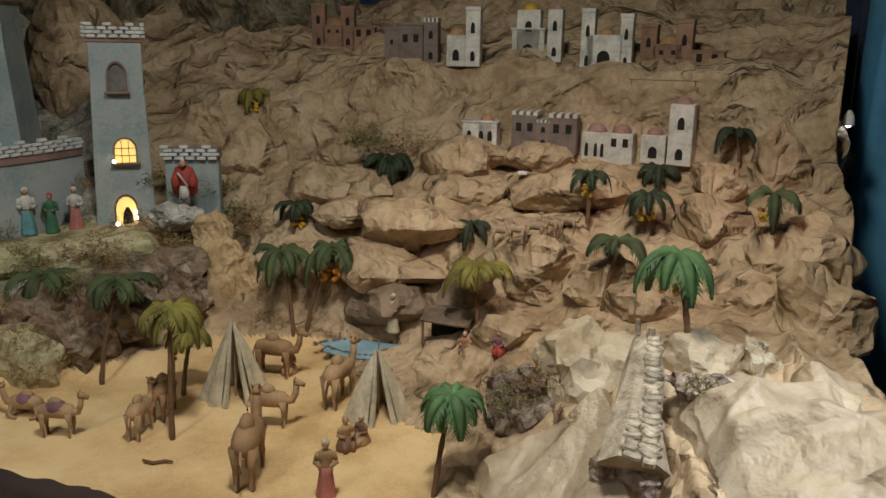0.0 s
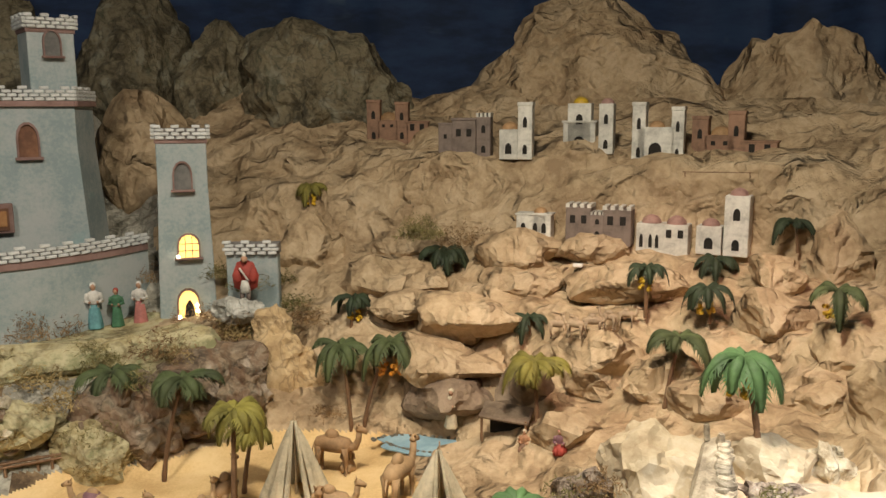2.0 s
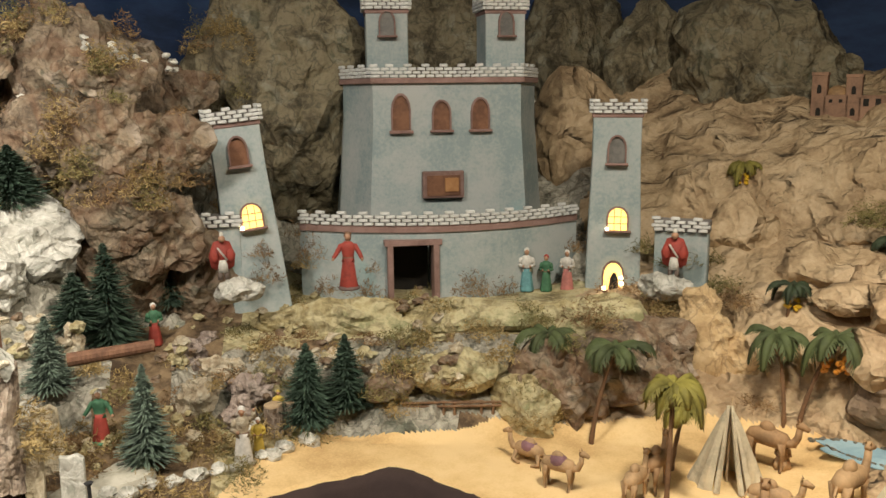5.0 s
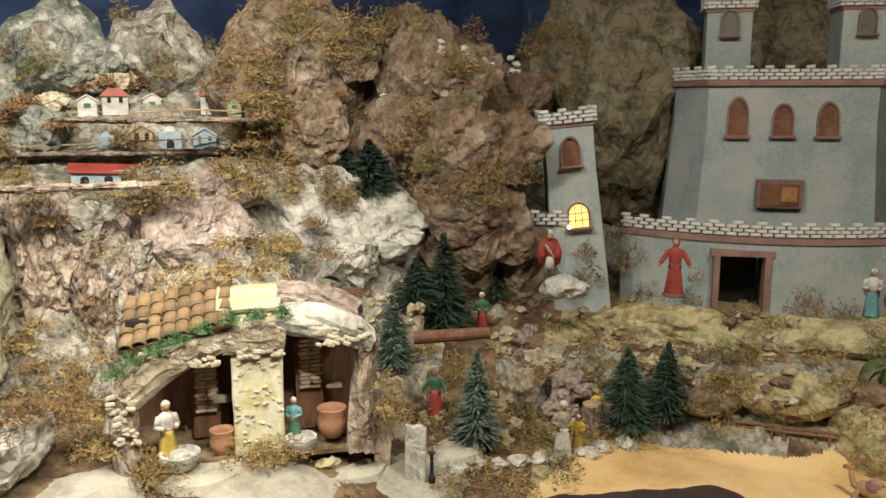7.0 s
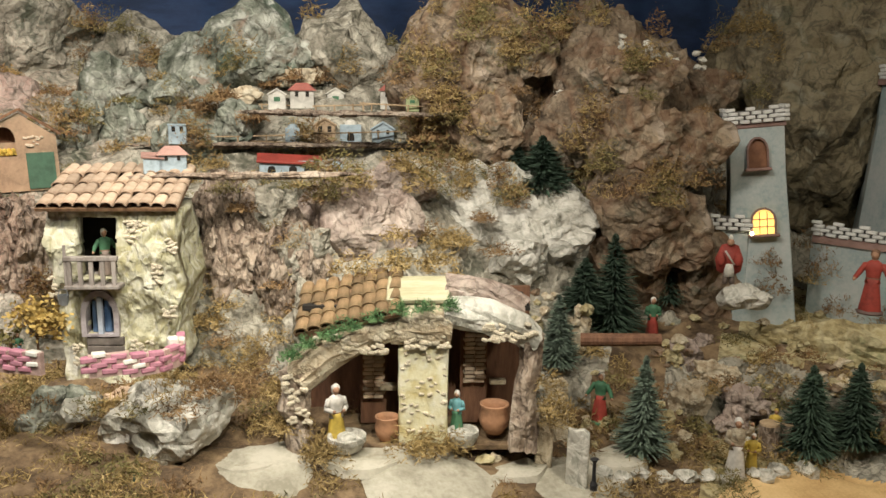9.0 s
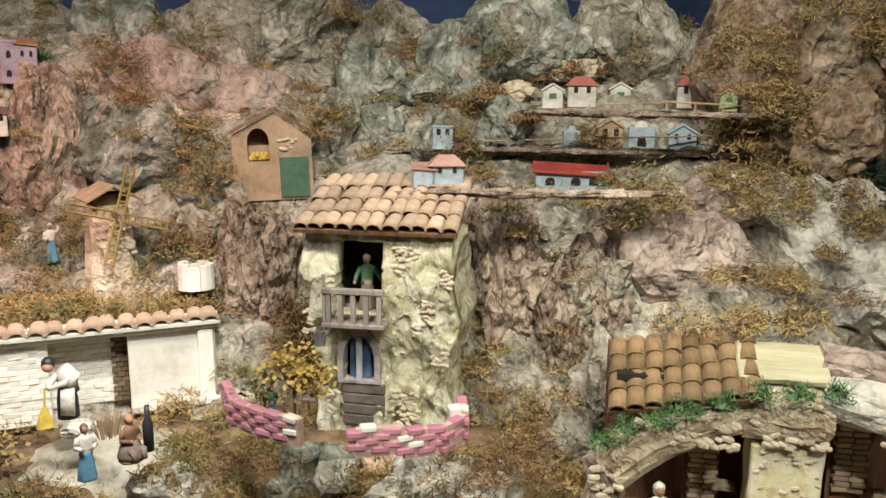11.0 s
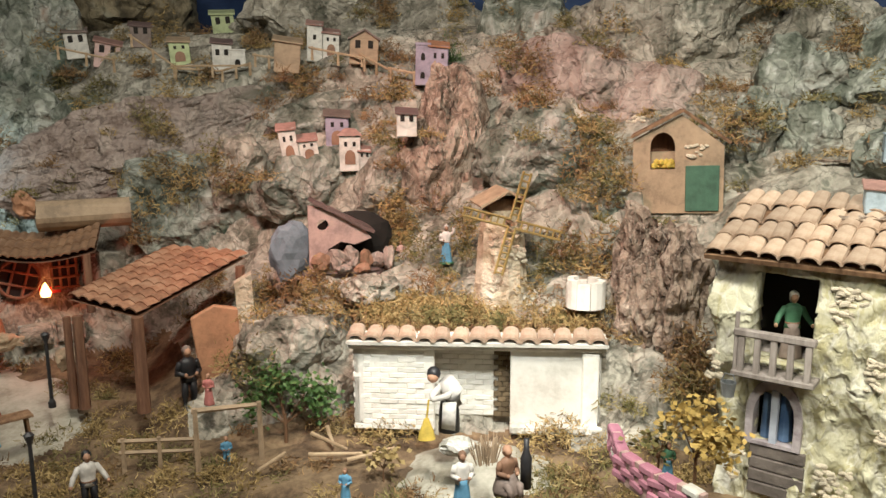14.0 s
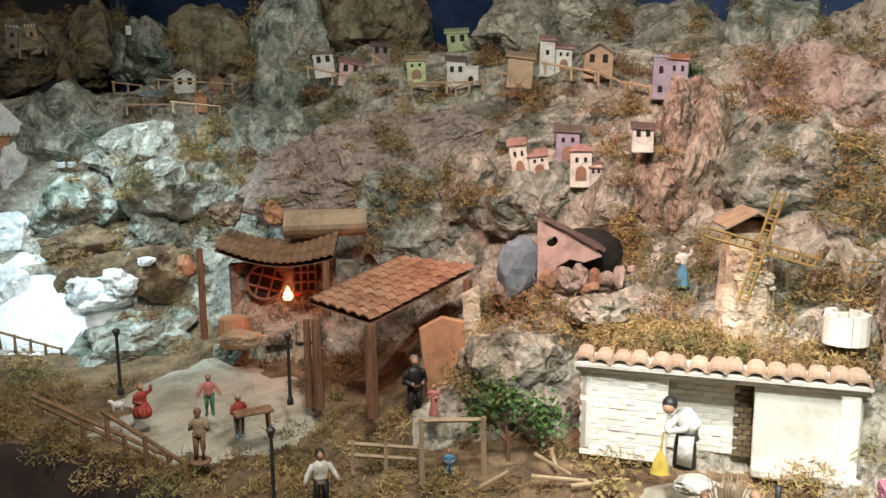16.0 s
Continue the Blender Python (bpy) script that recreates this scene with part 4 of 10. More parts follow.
# ---- the stone house ----
M_HOUSE = shade("yellowish_limewash", [(0.36, 0.33, 0.19), (0.56, 0.54, 0.38), (0.64, 0.63, 0.48)], 7, 0.9, 0.35, 60, stretch=(1.2, 1.2, 0.75), spots=((0.70, 0.69, 0.62), 6, 0.54), crease=((22, 0.6), (60, 0.5)), spread=0.36, veins=(((0.34, 0.30, 0.12), 14, 0.05), ((0.74, 0.73, 0.66), 22, 0.04)))
M_TILE = shade("terracotta_tile", [(0.36, 0.25, 0.17), (0.48, 0.36, 0.26), (0.56, 0.45, 0.34)], 15, 0.85, 0.3, 80, vary=0.25)
M_TILERED = shade("red_terracotta_tile", [(0.22, 0.105, 0.06), (0.34, 0.175, 0.10), (0.42, 0.25, 0.155)], 15, 0.85, 0.3, 80, vary=0.2)
M_WOODGREY = shade("grey_wood", [(0.22, 0.19, 0.17), (0.38, 0.34, 0.31)], 20, 0.8, 0.4, stretch=(3, 3, 0.6))
M_WOOD = shade("brown_wood", [(0.13, 0.07, 0.035), (0.26, 0.155, 0.085)], 18, 0.8, 0.5, stretch=(3, 3, 0.5))
M_WOODRED = shade("reddish_wood", [(0.13, 0.062, 0.036), (0.23, 0.115, 0.065)], 18, 0.8, 0.5, stretch=(3, 3, 0.5))
M_STICK = shade("pale_stick", [(0.30, 0.21, 0.12), (0.48, 0.36, 0.23)], 22, 0.85, 0.3)
M_BLUEPANE = shade("blue_window_pane", [(0.06, 0.12, 0.24), (0.16, 0.26, 0.42)], 10, 0.35, 0.05)
M_PINK = shade("pink_brick", [(0.42, 0.17, 0.24), (0.54, 0.25, 0.32)], 14, 0.85, 0.3)
M_CHIP = shade("cream_stone_chip", [(0.48, 0.40, 0.27), (0.62, 0.55, 0.42), (0.70, 0.65, 0.55)], 20, 0.85, 0.4, vary=0.2)
M_STONE = shade("weathered_cream_stone", [(0.34, 0.26, 0.165), (0.52, 0.44, 0.315), (0.64, 0.58, 0.45)], 16, 0.9, 0.8, vary=0.25, crease=((30, 0.6), (70, 0.4)), spread=0.3)
M_WHITE = shade("white_plaster", [(0.58, 0.56, 0.49), (0.72, 0.70, 0.63), (0.78, 0.77, 0.71)], 9, 0.85, 0.3, 60)


def barrel_roof(parent, w, d, cols, rows, material, slope=22.0, sag=0.0, name="roof_tile", at=(0, 0, 0), thick=0.006, board=None):
    """Half-round tiles in rows, each a piece of its own, on a sloping board; at is the middle of the low front edge."""
    tw, tl = w / cols, d / rows
    me = bpy.data.meshes.new(name)
    bm = bmesh.new()
    n = 6
    for k, (y, r) in enumerate(((0.0, tw * 0.56), (tl * 1.18, tw * 0.46))):
        for i in range(n + 1):
            a = math.pi * i / n
            for rr in (r, r - thick):
                bm.verts.new((rr * math.cos(a), y, rr * math.sin(a) * 0.75))
    bm.verts.ensure_lookup_table()
    s = (n + 1) * 2
    for i in range(n):
        for o, flip in ((0, False), (1, True)):
            q = [bm.verts[i * 2 + o], bm.verts[i * 2 + 2 + o], bm.verts[s + i * 2 + 2 + o], bm.verts[s + i * 2 + o]]
            bm.faces.new(q[::-1] if flip else q)
        for b in (0, s):
            q = [bm.verts[b + i * 2], bm.verts[b + i * 2 + 1], bm.verts[b + i * 2 + 3], bm.verts[b + i * 2 + 2]]
            bm.faces.new(q)
    bmesh.ops.recalc_face_normals(bm, faces=bm.faces[:])
    bm.to_mesh(me)
    bm.free()
    me.materials.append(material)
    roof = new("roof")
    roof.parent = parent
    roof.matrix_basis = pose(*at, slope, 0, 0)
    bm = bmesh.new()
    box(bm, (w * 1.0, d, 0.008), (0, d / 2, -0.006))
    part("board", bm, board or M_WOOD, roof)
    for r in range(rows):
        for c in range(cols):
            ob = new(name, me)
            ob.parent = roof
            x = -w / 2 + tw * (c + 0.5)
            z = -sag * (1 - (2 * x / w) ** 2) 
            ob.matrix_basis = pose(x + random.uniform(-0.002, 0.002), tl * r + random.uniform(-0.003, 0.003), z, -3 + random.uniform(-2, 2), random.uniform(-4, 4), random.uniform(-4, 4))
    return roof


def chips(parent, x, z, w, h, y=0.0, n=30, size=0.010, seed=1):
    """A patch of small stones set into a wall face."""
    rng = random.Random(seed)
    me = bpy.data.meshes.new("stone")
    bm = bmesh.new()
    box(bm, (1.0, 0.8, 0.7), bevel=0.18)
    bm.to_mesh(me)
    bm.free()
    me.materials.append(M_CHIP)
    for i in range(n):
        ob = new("stone", me)
        ob.parent = parent
        s = size * rng.uniform(0.7, 1.3)
        ob.matrix_basis = pose(x + rng.uniform(-w / 2, w / 2), y + rng.uniform(-0.002, 0.002), z + rng.uniform(-h / 2, h / 2), rng.uniform(-20, 20), rng.uniform(-30, 30), rng.uniform(-20, 20)) @ Matrix.Diagonal((s * 1.3, s * 0.9, s, 1))


def stone_house():
    m = pose(-2.375, 0.125, 0.858, 0, 0, 66)
    hs = thing("stone_house", m, "tall rough yellowish house with tiled roof and small balcony", "house")
    hs.scale = (1.08, 1.08, 1.0)
    w, h = 0.275, 0.40
    # rough front with two openings, and thick sides
    right = [(0.105, -0.03), (0.135, 0.03), (0.12, 0.09), (0.137, 0.16), (0.15, 0.22), (0.135, 0.29), (0.14, 0.335), (0.138, h)]
    left = [(-0.138, h), (-0.142, 0.33), (-0.128, 0.26), (-0.13, 0.19), (-0.118, 0.12), (-0.125, 0.05), (-0.12, -0.03)]
    bm = bmesh.new()
    nu, nv = 84, 130
    grid_v = []
    for j in range(nv + 1):
        z = -0.03 + (h + 0.03) * j / nv
        xl = -np.interp(z, [p[1] for p in left[::-1]], [-p[0] for p in left[::-1]])
        xr = np.interp(z, [p[1] for p in right], [p[0] for p in right])
        grid_v.append([bm.verts.new((xl + (xr - xl) * i / nu, 0, z)) for i in range(nu + 1)])

    def in_hole(x, z):
        if -0.078 < x < 0.014 and 0.235 < z < 0.385:
            return True
        dx = abs(x + 0.036)
        return dx < 0.031 and 0.098 < z < 0.150 or math.hypot(dx, z - 0.150) < 0.031 and z >= 0.150

    for j in range(nv):
        for i in range(nu):
            q = [grid_v[j][i], grid_v[j][i + 1], grid_v[j + 1][i + 1], grid_v[j + 1][i]]
            c = (q[0].co + q[2].co) / 2
            if not in_hole(c.x, c.z):
                bm.faces.new(q)
    bmesh.ops.delete(bm, geom=[v for v in bm.verts if not v.link_faces], context="VERTS")
    for v in bm.verts:
        q = v.co
        v.co.y = -0.014 * (ridged(q, 6, 2) - 0.5) - 0.009 * crumple(Vector((q.x, q.y, q.z * 0.5)), 17, 2) - 0.0075 * crumple(Vector((q.x, q.y, q.z * 0.6)), 42, 2) + 0.012 * math.sin(q.z * 16)
        v.co.x += 0.006 * noise.noise(q * 22) * (abs(q.x) > 0.1)
    got = bmesh.ops.extrude_face_region(bm, geom=bm.faces[:])["geom"]
    for v in [g for g in got if isinstance(g, bmesh.types.BMVert)]:
        v.co.y = 0.045
    bmesh.ops.recalc_face_normals(bm, faces=bm.faces[:])
    part("front_wall", bm, M_HOUSE, hs, smooth=True)
    for sx in (-1, 1):
        bm = bmesh.new()
        bmesh.ops.create_grid(bm, x_segments=30, y_segments=60, size=0.5)
        for v in bm.verts:
            x, y = v.co.x, v.co.y
            z = -0.03 + (y + 0.5) * (h + 0.03)
            base = np.interp(z, [p[1] for p in right], [p[0] for p in right]) if sx > 0 else -np.interp(z, [p[1] for p in left[::-1]], [-p[0] for p in left[::-1]])
            q = Vector((base, 0.02 + (x + 0.5) * 0.20, z))
            v.co = q + Vector((sx * (0.012 * (ridged(q, 6, 2) - 0.6) + 0.012 * crumple(Vector((q.x, q.y, q.z * 0.5)), 17, 2) + 0.009 * crumple(Vector((q.x, q.y, q.z * 0.6)), 42, 2)), 0, 0))
        got = bmesh.ops.extrude_face_region(bm, geom=bm.faces[:])["geom"]
        for v in [g for g in got if isinstance(g, bmesh.types.BMVert)]:
            v.co.x -= sx * 0.025
        bmesh.ops.recalc_face_normals(bm, faces=bm.faces[:])
        part("side_wall", bm, M_HOUSE, hs, smooth=True)
    bm = bmesh.new()
    box(bm, (0.24, 0.03, h), (0, 0.21, h / 2 - 0.02))
    part("back_wall", bm, M_HOUSE, hs)
    bm = bmesh.new()
    box(bm, (0.22, 0.17, 0.012), (0, 0.12, 0.228))
    part("upper_floor", bm, M_WOODGREY, hs)
    # Two near-black sheets take the place of the rooms' shade behind the openings.
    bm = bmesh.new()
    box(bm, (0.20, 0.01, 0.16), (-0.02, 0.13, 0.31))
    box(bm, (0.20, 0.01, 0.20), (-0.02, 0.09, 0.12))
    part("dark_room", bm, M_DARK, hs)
    # roof
    barrel_roof(hs, 0.30, 0.22, 11, 4, M_TILE, slope=20, sag=-0.004, at=(0.0, -0.032, h + 0.010), thick=0.003)
    # door
    bm = bmesh.new()
    for i in range(4):
        box(bm, (0.082, 0.010, 0.021), (-0.028, -0.004, 0.012 + i * 0.0225), bevel=0.002, rot=pose(0, 0, 0, 0, random.uniform(-2, 2), 0))
    part("door", bm, shade("weathered_dark_planks", [(0.10, 0.085, 0.075), (0.20, 0.17, 0.15)], 20, 0.85, 0.5), hs)
    # arched window: frame, two panes, mullion
    win = new("window")
    win.parent = hs
    bm = bmesh.new()
    pts_o, pts_i = [(-0.036 + a, 0.092 + b) for a, b in arch(0.082, 0.116, 8, 0.5)], [(-0.036 + a, 0.098 + b) for a, b in arch(0.060, 0.094, 8, 0.5)]
    vo, vi = [bm.verts.new((x, -0.012, z)) for x, z in pts_o], [bm.verts.new((x, -0.012, z)) for x, z in pts_i]
    vb = [bm.verts.new((x, 0.02, z)) for x, z in pts_i]
    vc = [bm.verts.new((x, 0.01, z)) for x, z in pts_o]
    k = len(vo)
    for i in range(k):
        j = (i + 1) % k
        bm.faces.new((vo[i], vo[j], vi[j], vi[i]))
        bm.faces.new((vi[i], vi[j], vb[j], vb[i]))
        bm.faces.new((vc[i], vc[j], vo[j], vo[i]))
    part("frame", bm, shade("lilac_grey_paint", [(0.22, 0.19, 0.20), (0.34, 0.30, 0.31), (0.42, 0.38, 0.39)], 24, 0.85, 0.5), win)
    for sx in (-1, 1):
        bm = bmesh.new()
        rod(bm, (-0.036 + sx * 0.013, 0.012, 0.10), (-0.036 + sx * 0.013, 0.012, 0.178), 0.011, 0.009, n=8)
        part("pane", bm, M_BLUEPANE, win)
    bm = bmesh.new()
    box(bm, (0.010, 0.012, 0.092), (-0.036, -0.004, 0.143))
    part("mullion", bm, shade("pale_blue_paint", [(0.40, 0.45, 0.55), (0.55, 0.6, 0.68)], 12), win)
    # balcony
    bal = new("balcony")
    bal.parent = hs
    bm = bmesh.new()
    box(bm, (0.118, 0.055, 0.010), (-0.034, -0.028, 0.224), bevel=0.002)
    part("deck", bm, M_WOODGREY, bal)
    for i, x in enumerate((-0.080, -0.057, -0.034, -0.010, 0.014)):
        bm = bmesh.new()
        box(bm, (0.009, 0.008, 0.062), (x, -0.05, 0.258), bevel=0.001)
        part("baluster", bm, M_WOODGREY, bal)
    bm = bmesh.new()
    box(bm, (0.115, 0.012, 0.012), (-0.034, -0.05, 0.293), bevel=0.002)
    part("handrail", bm, M_WOODGREY, bal)
    bm = bmesh.new()
    for x, y in ((-0.088, -0.05), (-0.088, -0.005)):
        rod(bm, (x, y, 0.22), (x, y, 0.325), 0.0035, n=6)
    part("post", bm, M_WOODGREY, bal)
    for i, (x, z, ww, hh, n) in enumerate(((0.055, 0.345, 0.045, 0.06, 46), (0.055, 0.045, 0.05, 0.075, 52), (-0.128, 0.22, 0.018, 0.05, 20), (0.095, 0.245, 0.018, 0.05, 18), (0.118, 0.155, 0.03, 0.03, 16), (-0.085, 0.05, 0.02, 0.05, 18), (0.128, 0.315, 0.02, 0.04, 16))):
        chips(hs, x, z, ww, hh, -0.015, n, 0.0085, i)
    return hs


house = stone_house()
bm = bmesh.new()
lathe(bm, [(0.009, 0), (0.012, 0.024), (0.0105, 0.024), (0.008, 0.003)], 12)
tube(bm, [(-0.011, 0, 0.023), (-0.006, 0, 0.037), (0.006, 0, 0.037), (0.011, 0, 0.023)], [0.0012] * 4, 5)
ob = part("bucket", bm, shade("grey_zinc", [(0.22, 0.24, 0.25), (0.36, 0.38, 0.40)], 20, 0.45, 0.1, metal=0.6))
ob.matrix_basis = house.matrix_basis @ pose(-0.092, -0.062, 0.186)
tagged(ob, "small grey zinc bucket hanging from the balcony", "bucket")

# ---- the white bakery ----


# Doorway return's brick: its shade is put into this dark brown.
M_BAKESHADE = shade("shaded_brick", [(0.09, 0.06, 0.03), (0.17, 0.125, 0.07)], 14, 0.9, 0.4, vary=0.25)


def bakery():
    m = pose(-2.585, -0.445, 0.858, 0, 0, 98)
    b = thing("bakery_shed", m, "low white brick shed with tiled edge and open doorway", "shed")
    b.scale = (1.1, 1.1, 1.0)
    w, h = 0.455, 0.165
    bm = bmesh.new()
    box(bm, (0.165, 0.02, h + 0.02), (w / 2 - 0.0825, 0.01, h / 2 - 0.01), bevel=0.002)
    part("front_panel", bm, M_WHITE, b)
    bm = bmesh.new()
    box(bm, (w, 0.02, h), (0, 0.055, h / 2), bevel=0.002)
    part("back_wall", bm, M_WHITE, b)
    bm = bmesh.new()
    box(bm, (0.02, 0.17, h), (0.01 - w / 2, 0.085, h / 2), bevel=0.002)
    part("side_wall", bm, M_WHITE, b)
    bm = bmesh.new()
    box(bm, (0.02, 0.17, h), (w / 2 - 0.01, 0.085, h / 2), bevel=0.002)
    part("side_wall", bm, M_WHITE, b)
    bm = bmesh.new()
    box(bm, (0.150, 0.016, h + 0.012), (-w / 2 + 0.075, 0.010, h / 2 - 0.008), bevel=0.002)
    part("brick_front", bm, M_WHITE, b)
    # brick courses on the inner wall, the front beside it and the shade-coloured return
    for x0, count, rows, y, z0, wide, m_brick in ((-0.2125, 4, 15, 0.0045, -0.008, 0.0335, M_WHITE), (-0.066, 4, 14, 0.0475, 0.008, 0.031, M_WHITE), (0.040, 2, 14, 0.040, 0.008, 0.016, M_BAKESHADE)):
        me = bpy.data.meshes.new("brick")
        bm = bmesh.new()
        box(bm, (wide * 0.975, 0.008, 0.0106), bevel=0.0012)
        bm.to_mesh(me)
        bm.free()
        me.materials.append(m_brick)
        for r in range(rows):
            for i in range(count):
                ob = new("brick", me)
                ob.parent = b
                ob.matrix_basis = pose(x0 + wide * (i + 0.5 * (r % 2)), y + random.uniform(-0.0012, 0.0012), z0 + 0.0112 * r, 0, random.uniform(-1.5, 1.5), random.uniform(-3, 3))
    bm = bmesh.new()
    box(bm, (0.012, 0.05, h), (-w / 2 + 0.006, 0.025, h / 2), bevel=0.002)
    part("wall_end", bm, M_WHITE, b)
    bm = bmesh.new()
    box(bm, (0.47, 0.025, 0.010), (0, 0.0, h + 0.003), bevel=0.002)
    part("lintel", bm, M_WHITE, b)
    bm = bmesh.new()
    box(bm, (0.475, 0.032, 0.006), (0, -0.004, h + 0.0125), bevel=0.0015)
    part("cornice", bm, M_WHITE, b)
    bm = bmesh.new()
    box(bm, (0.030, 0.012, h - 0.01), (w / 2 - 0.02, -0.004, h / 2), bevel=0.002)
    part("pilaster", bm, M_WHITE, b)
    bm = bmesh.new()
    box(bm, (0.17, 0.03, 0.02), (w / 2 - 0.08, -0.005, 0.0), bevel=0.004)
    part("plinth", bm, M_ROCKPALE, b)
    barrel_roof(b, 0.47, 0.046, 15, 1, M_TILE, slope=10, at=(0, -0.024, h + 0.020), board=M_WHITE)
    bm = bmesh.new()
    box(bm, (0.475, 0.15, 0.012), (0, 0.104, h + 0.004))
    part("roof_board", bm, M_EARTH, b)
    return b


bakery()

# ---- rocks on the slopes ----
L_PAPER = "crumpled brown kraft paper boulder on the desert slope"
L_GREY = "crumpled grey-green painted paper boulder on the slope"
L_RED = "reddish painted rock on the mountain slope"
L_CORK = "upright slab of fissured brown cork bark"


def boulders(material, label, seed, *spots, **more):
    for i, s in enumerate(spots):
        rock(*s, material, seed + i, label, **more)


# east: cliff below the upper village, then the desert slopes
boulders(M_PAPER, L_PAPER, 50, (-0.677, 2.983, 1.046, 0.237, 0.268), (-0.359, 2.788, 0.960, 0.374, 0.191), (-0.312, 2.937, 1.068, 0.253, 0.142), (0.093, 2.764, 1.069, 0.313, 0.172), (0.073, 2.653, 0.993, 0.296, 0.130), (0.299, 2.734, 1.100, 0.264, 0.104), (0.382, 2.562, 1.033, 0.410, 0.125), (-0.078, 2.463, 0.926, 0.330, 0.148), (-0.291, 2.586, 0.937, 0.218, 0.091), (-0.146, 2.353, 0.822, 0.328, 0.160), (0.275, 2.221, 0.877, 0.277, 0.190), (0.436, 2.063, 0.858, 0.200, 0.171), rough=0.42, facets=10, jag=1.1, sub=2, soft=1)
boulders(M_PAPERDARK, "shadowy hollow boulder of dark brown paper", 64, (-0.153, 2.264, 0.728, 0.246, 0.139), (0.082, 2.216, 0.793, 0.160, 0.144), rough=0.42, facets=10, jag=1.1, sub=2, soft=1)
boulders(M_PAPER, L_PAPER, 70, (0.179, 1.998, 0.726, 0.175, 0.132), (0.741, 2.179, 0.998, 0.238, 0.169), (0.867, 1.902, 0.992, 0.244, 0.183), (0.815, 1.645, 0.928, 0.191, 0.215), (0.727, 1.826, 0.877, 0.165, 0.132), (0.510, 1.933, 0.837, 0.203, 0.140), (0.801, 2.353, 1.085, 0.164, 0.115), (0.978, 2.354, 1.111, 0.163, 0.294), (1.161, 2.535, 1.206, 0.174, 0.313), rough=0.42, facets=10, jag=1.1, sub=2, soft=1)
M_CLAY = shade("dried_tan_clay", [(0.40, 0.27, 0.14), (0.56, 0.40, 0.215), (0.64, 0.48, 0.28)], 9, 0.95, 0.5, 60, veins=(((0.20, 0.13, 0.07), 13, 0.03),))
M_MOUND = shade("pale_plastered_mound", [(0.40, 0.30, 0.19), (0.53, 0.43, 0.29), (0.62, 0.53, 0.39)], 7, 0.9, 0.5, 60, spots=((0.74, 0.69, 0.58), 12, 0.60), spread=0.34)
rock(0.304, 1.560, 0.824, 0.254, 0.219, M_MOUND, 81, "broad pale sand-coloured mound beside the ruined steps", rough=0.28, boxy=0.2, name="mound", category="mound")
rock(0.502, 1.518, 0.869, 0.146, 0.123, M_MOUND, 82, "white-dusted mound top beside the ruined steps", rough=0.2, name="mound", category="mound")
rock(0.623, 1.524, 0.860, 0.101, 0.120, M_STONE, 83, "knobbly cream stone standing on the mound", rough=0.5, d=0.07, freq=3.5)
def draped_paper(x0, x1, y0, y1, material, seed, lift, label, rise=0.10):
    """A sheet of wrapping paper thrown over the ground, with long sharp creases between smooth bulges."""
    n, m = 110, 110
    uu, vv = np.meshgrid(np.linspace(x0, x1, n), np.linspace(y0, y1, m), indexing="ij")
    rag = 0.02 * swell(uu, vv, 0.05, seed + 3)
    xs, ys = uu + rag, vv + 0.02 * swell(uu, vv, 0.05, seed + 4)
    fold = rise * sheet(uu, vv, 0.19, seed) + 0.55 * rise * sheet(uu, vv, 0.095, seed + 1) + 0.10 * rise * sheet(uu, vv, 0.04, seed + 2) + 0.5 * rise * swell(uu, vv, 0.16, seed + 5)
    a, b = (uu - x0) / (x1 - x0), (vv - y0) / (y1 - y0)
    tuck = np.clip(np.minimum(np.minimum(a, 1 - a), np.minimum(b, 1 - b)) / 0.14, 0, 1)
    ground = np.array([[height(float(xs[i, j]), float(ys[i, j])) for j in range(m)] for i in range(n)])
    zs = ground - 0.03 + (0.03 + lift + fold) * tuck
    for _ in range(2):
        zs[1:-1, 1:-1] = (zs[:-2, 1:-1] + zs[2:, 1:-1] + zs[1:-1, :-2] + zs[1:-1, 2:] + 2 * zs[1:-1, 1:-1]) / 6
    idx = np.arange(n * m).reshape(n, m)
    quads = np.stack([idx[:-1, :-1], idx[1:, :-1], idx[1:, 1:], idx[:-1, 1:]], -1).reshape(-1, 4)
    me = bpy.data.meshes.new("paper_sheet")
    me.from_pydata(np.stack([xs, ys, zs], -1).reshape(-1, 3).tolist(), [], quads.tolist())
    me.materials.append(material)
    me.polygons.foreach_set("use_smooth", [True] * len(me.polygons))
    me.set_sharp_from_angle(angle=0.6)
    ob = new("paper_sheet", me)
    ob.modifiers.new("thickness", "SOLIDIFY").thickness = 0.002
    return tagged(ob, label, "paper")


draped_paper(0.40, 0.80, 0.86, 1.44, M_PAPERPALE, 31, 0.055, "large crumpled sheet of brown wrapping paper under a lamp")
draped_paper(0.06, 0.35, 1.12, 1.50, M_PAPERPALE, 41, 0.045, "crumpled sheet of brown wrapping paper beside the ruined steps", 0.07)
rock(0.759, 1.413, 0.836, 0.222, 0.158, M_PAPERPALE, 86, "crumpled brown wrapping paper at the foot of the mound", rough=0.4, sub=2, soft=1, name="crumpled_paper", category="paper")
boulders(M_BARK, "dark mossy lump of bark at the mound", 92, (0.172, 1.570, 0.748, 0.147, 0.165), (0.462, 1.342, 0.897, 0.120, 0.055), (0.330, 1.267, 0.768, 0.12550, 0.11653), rough=0.45)
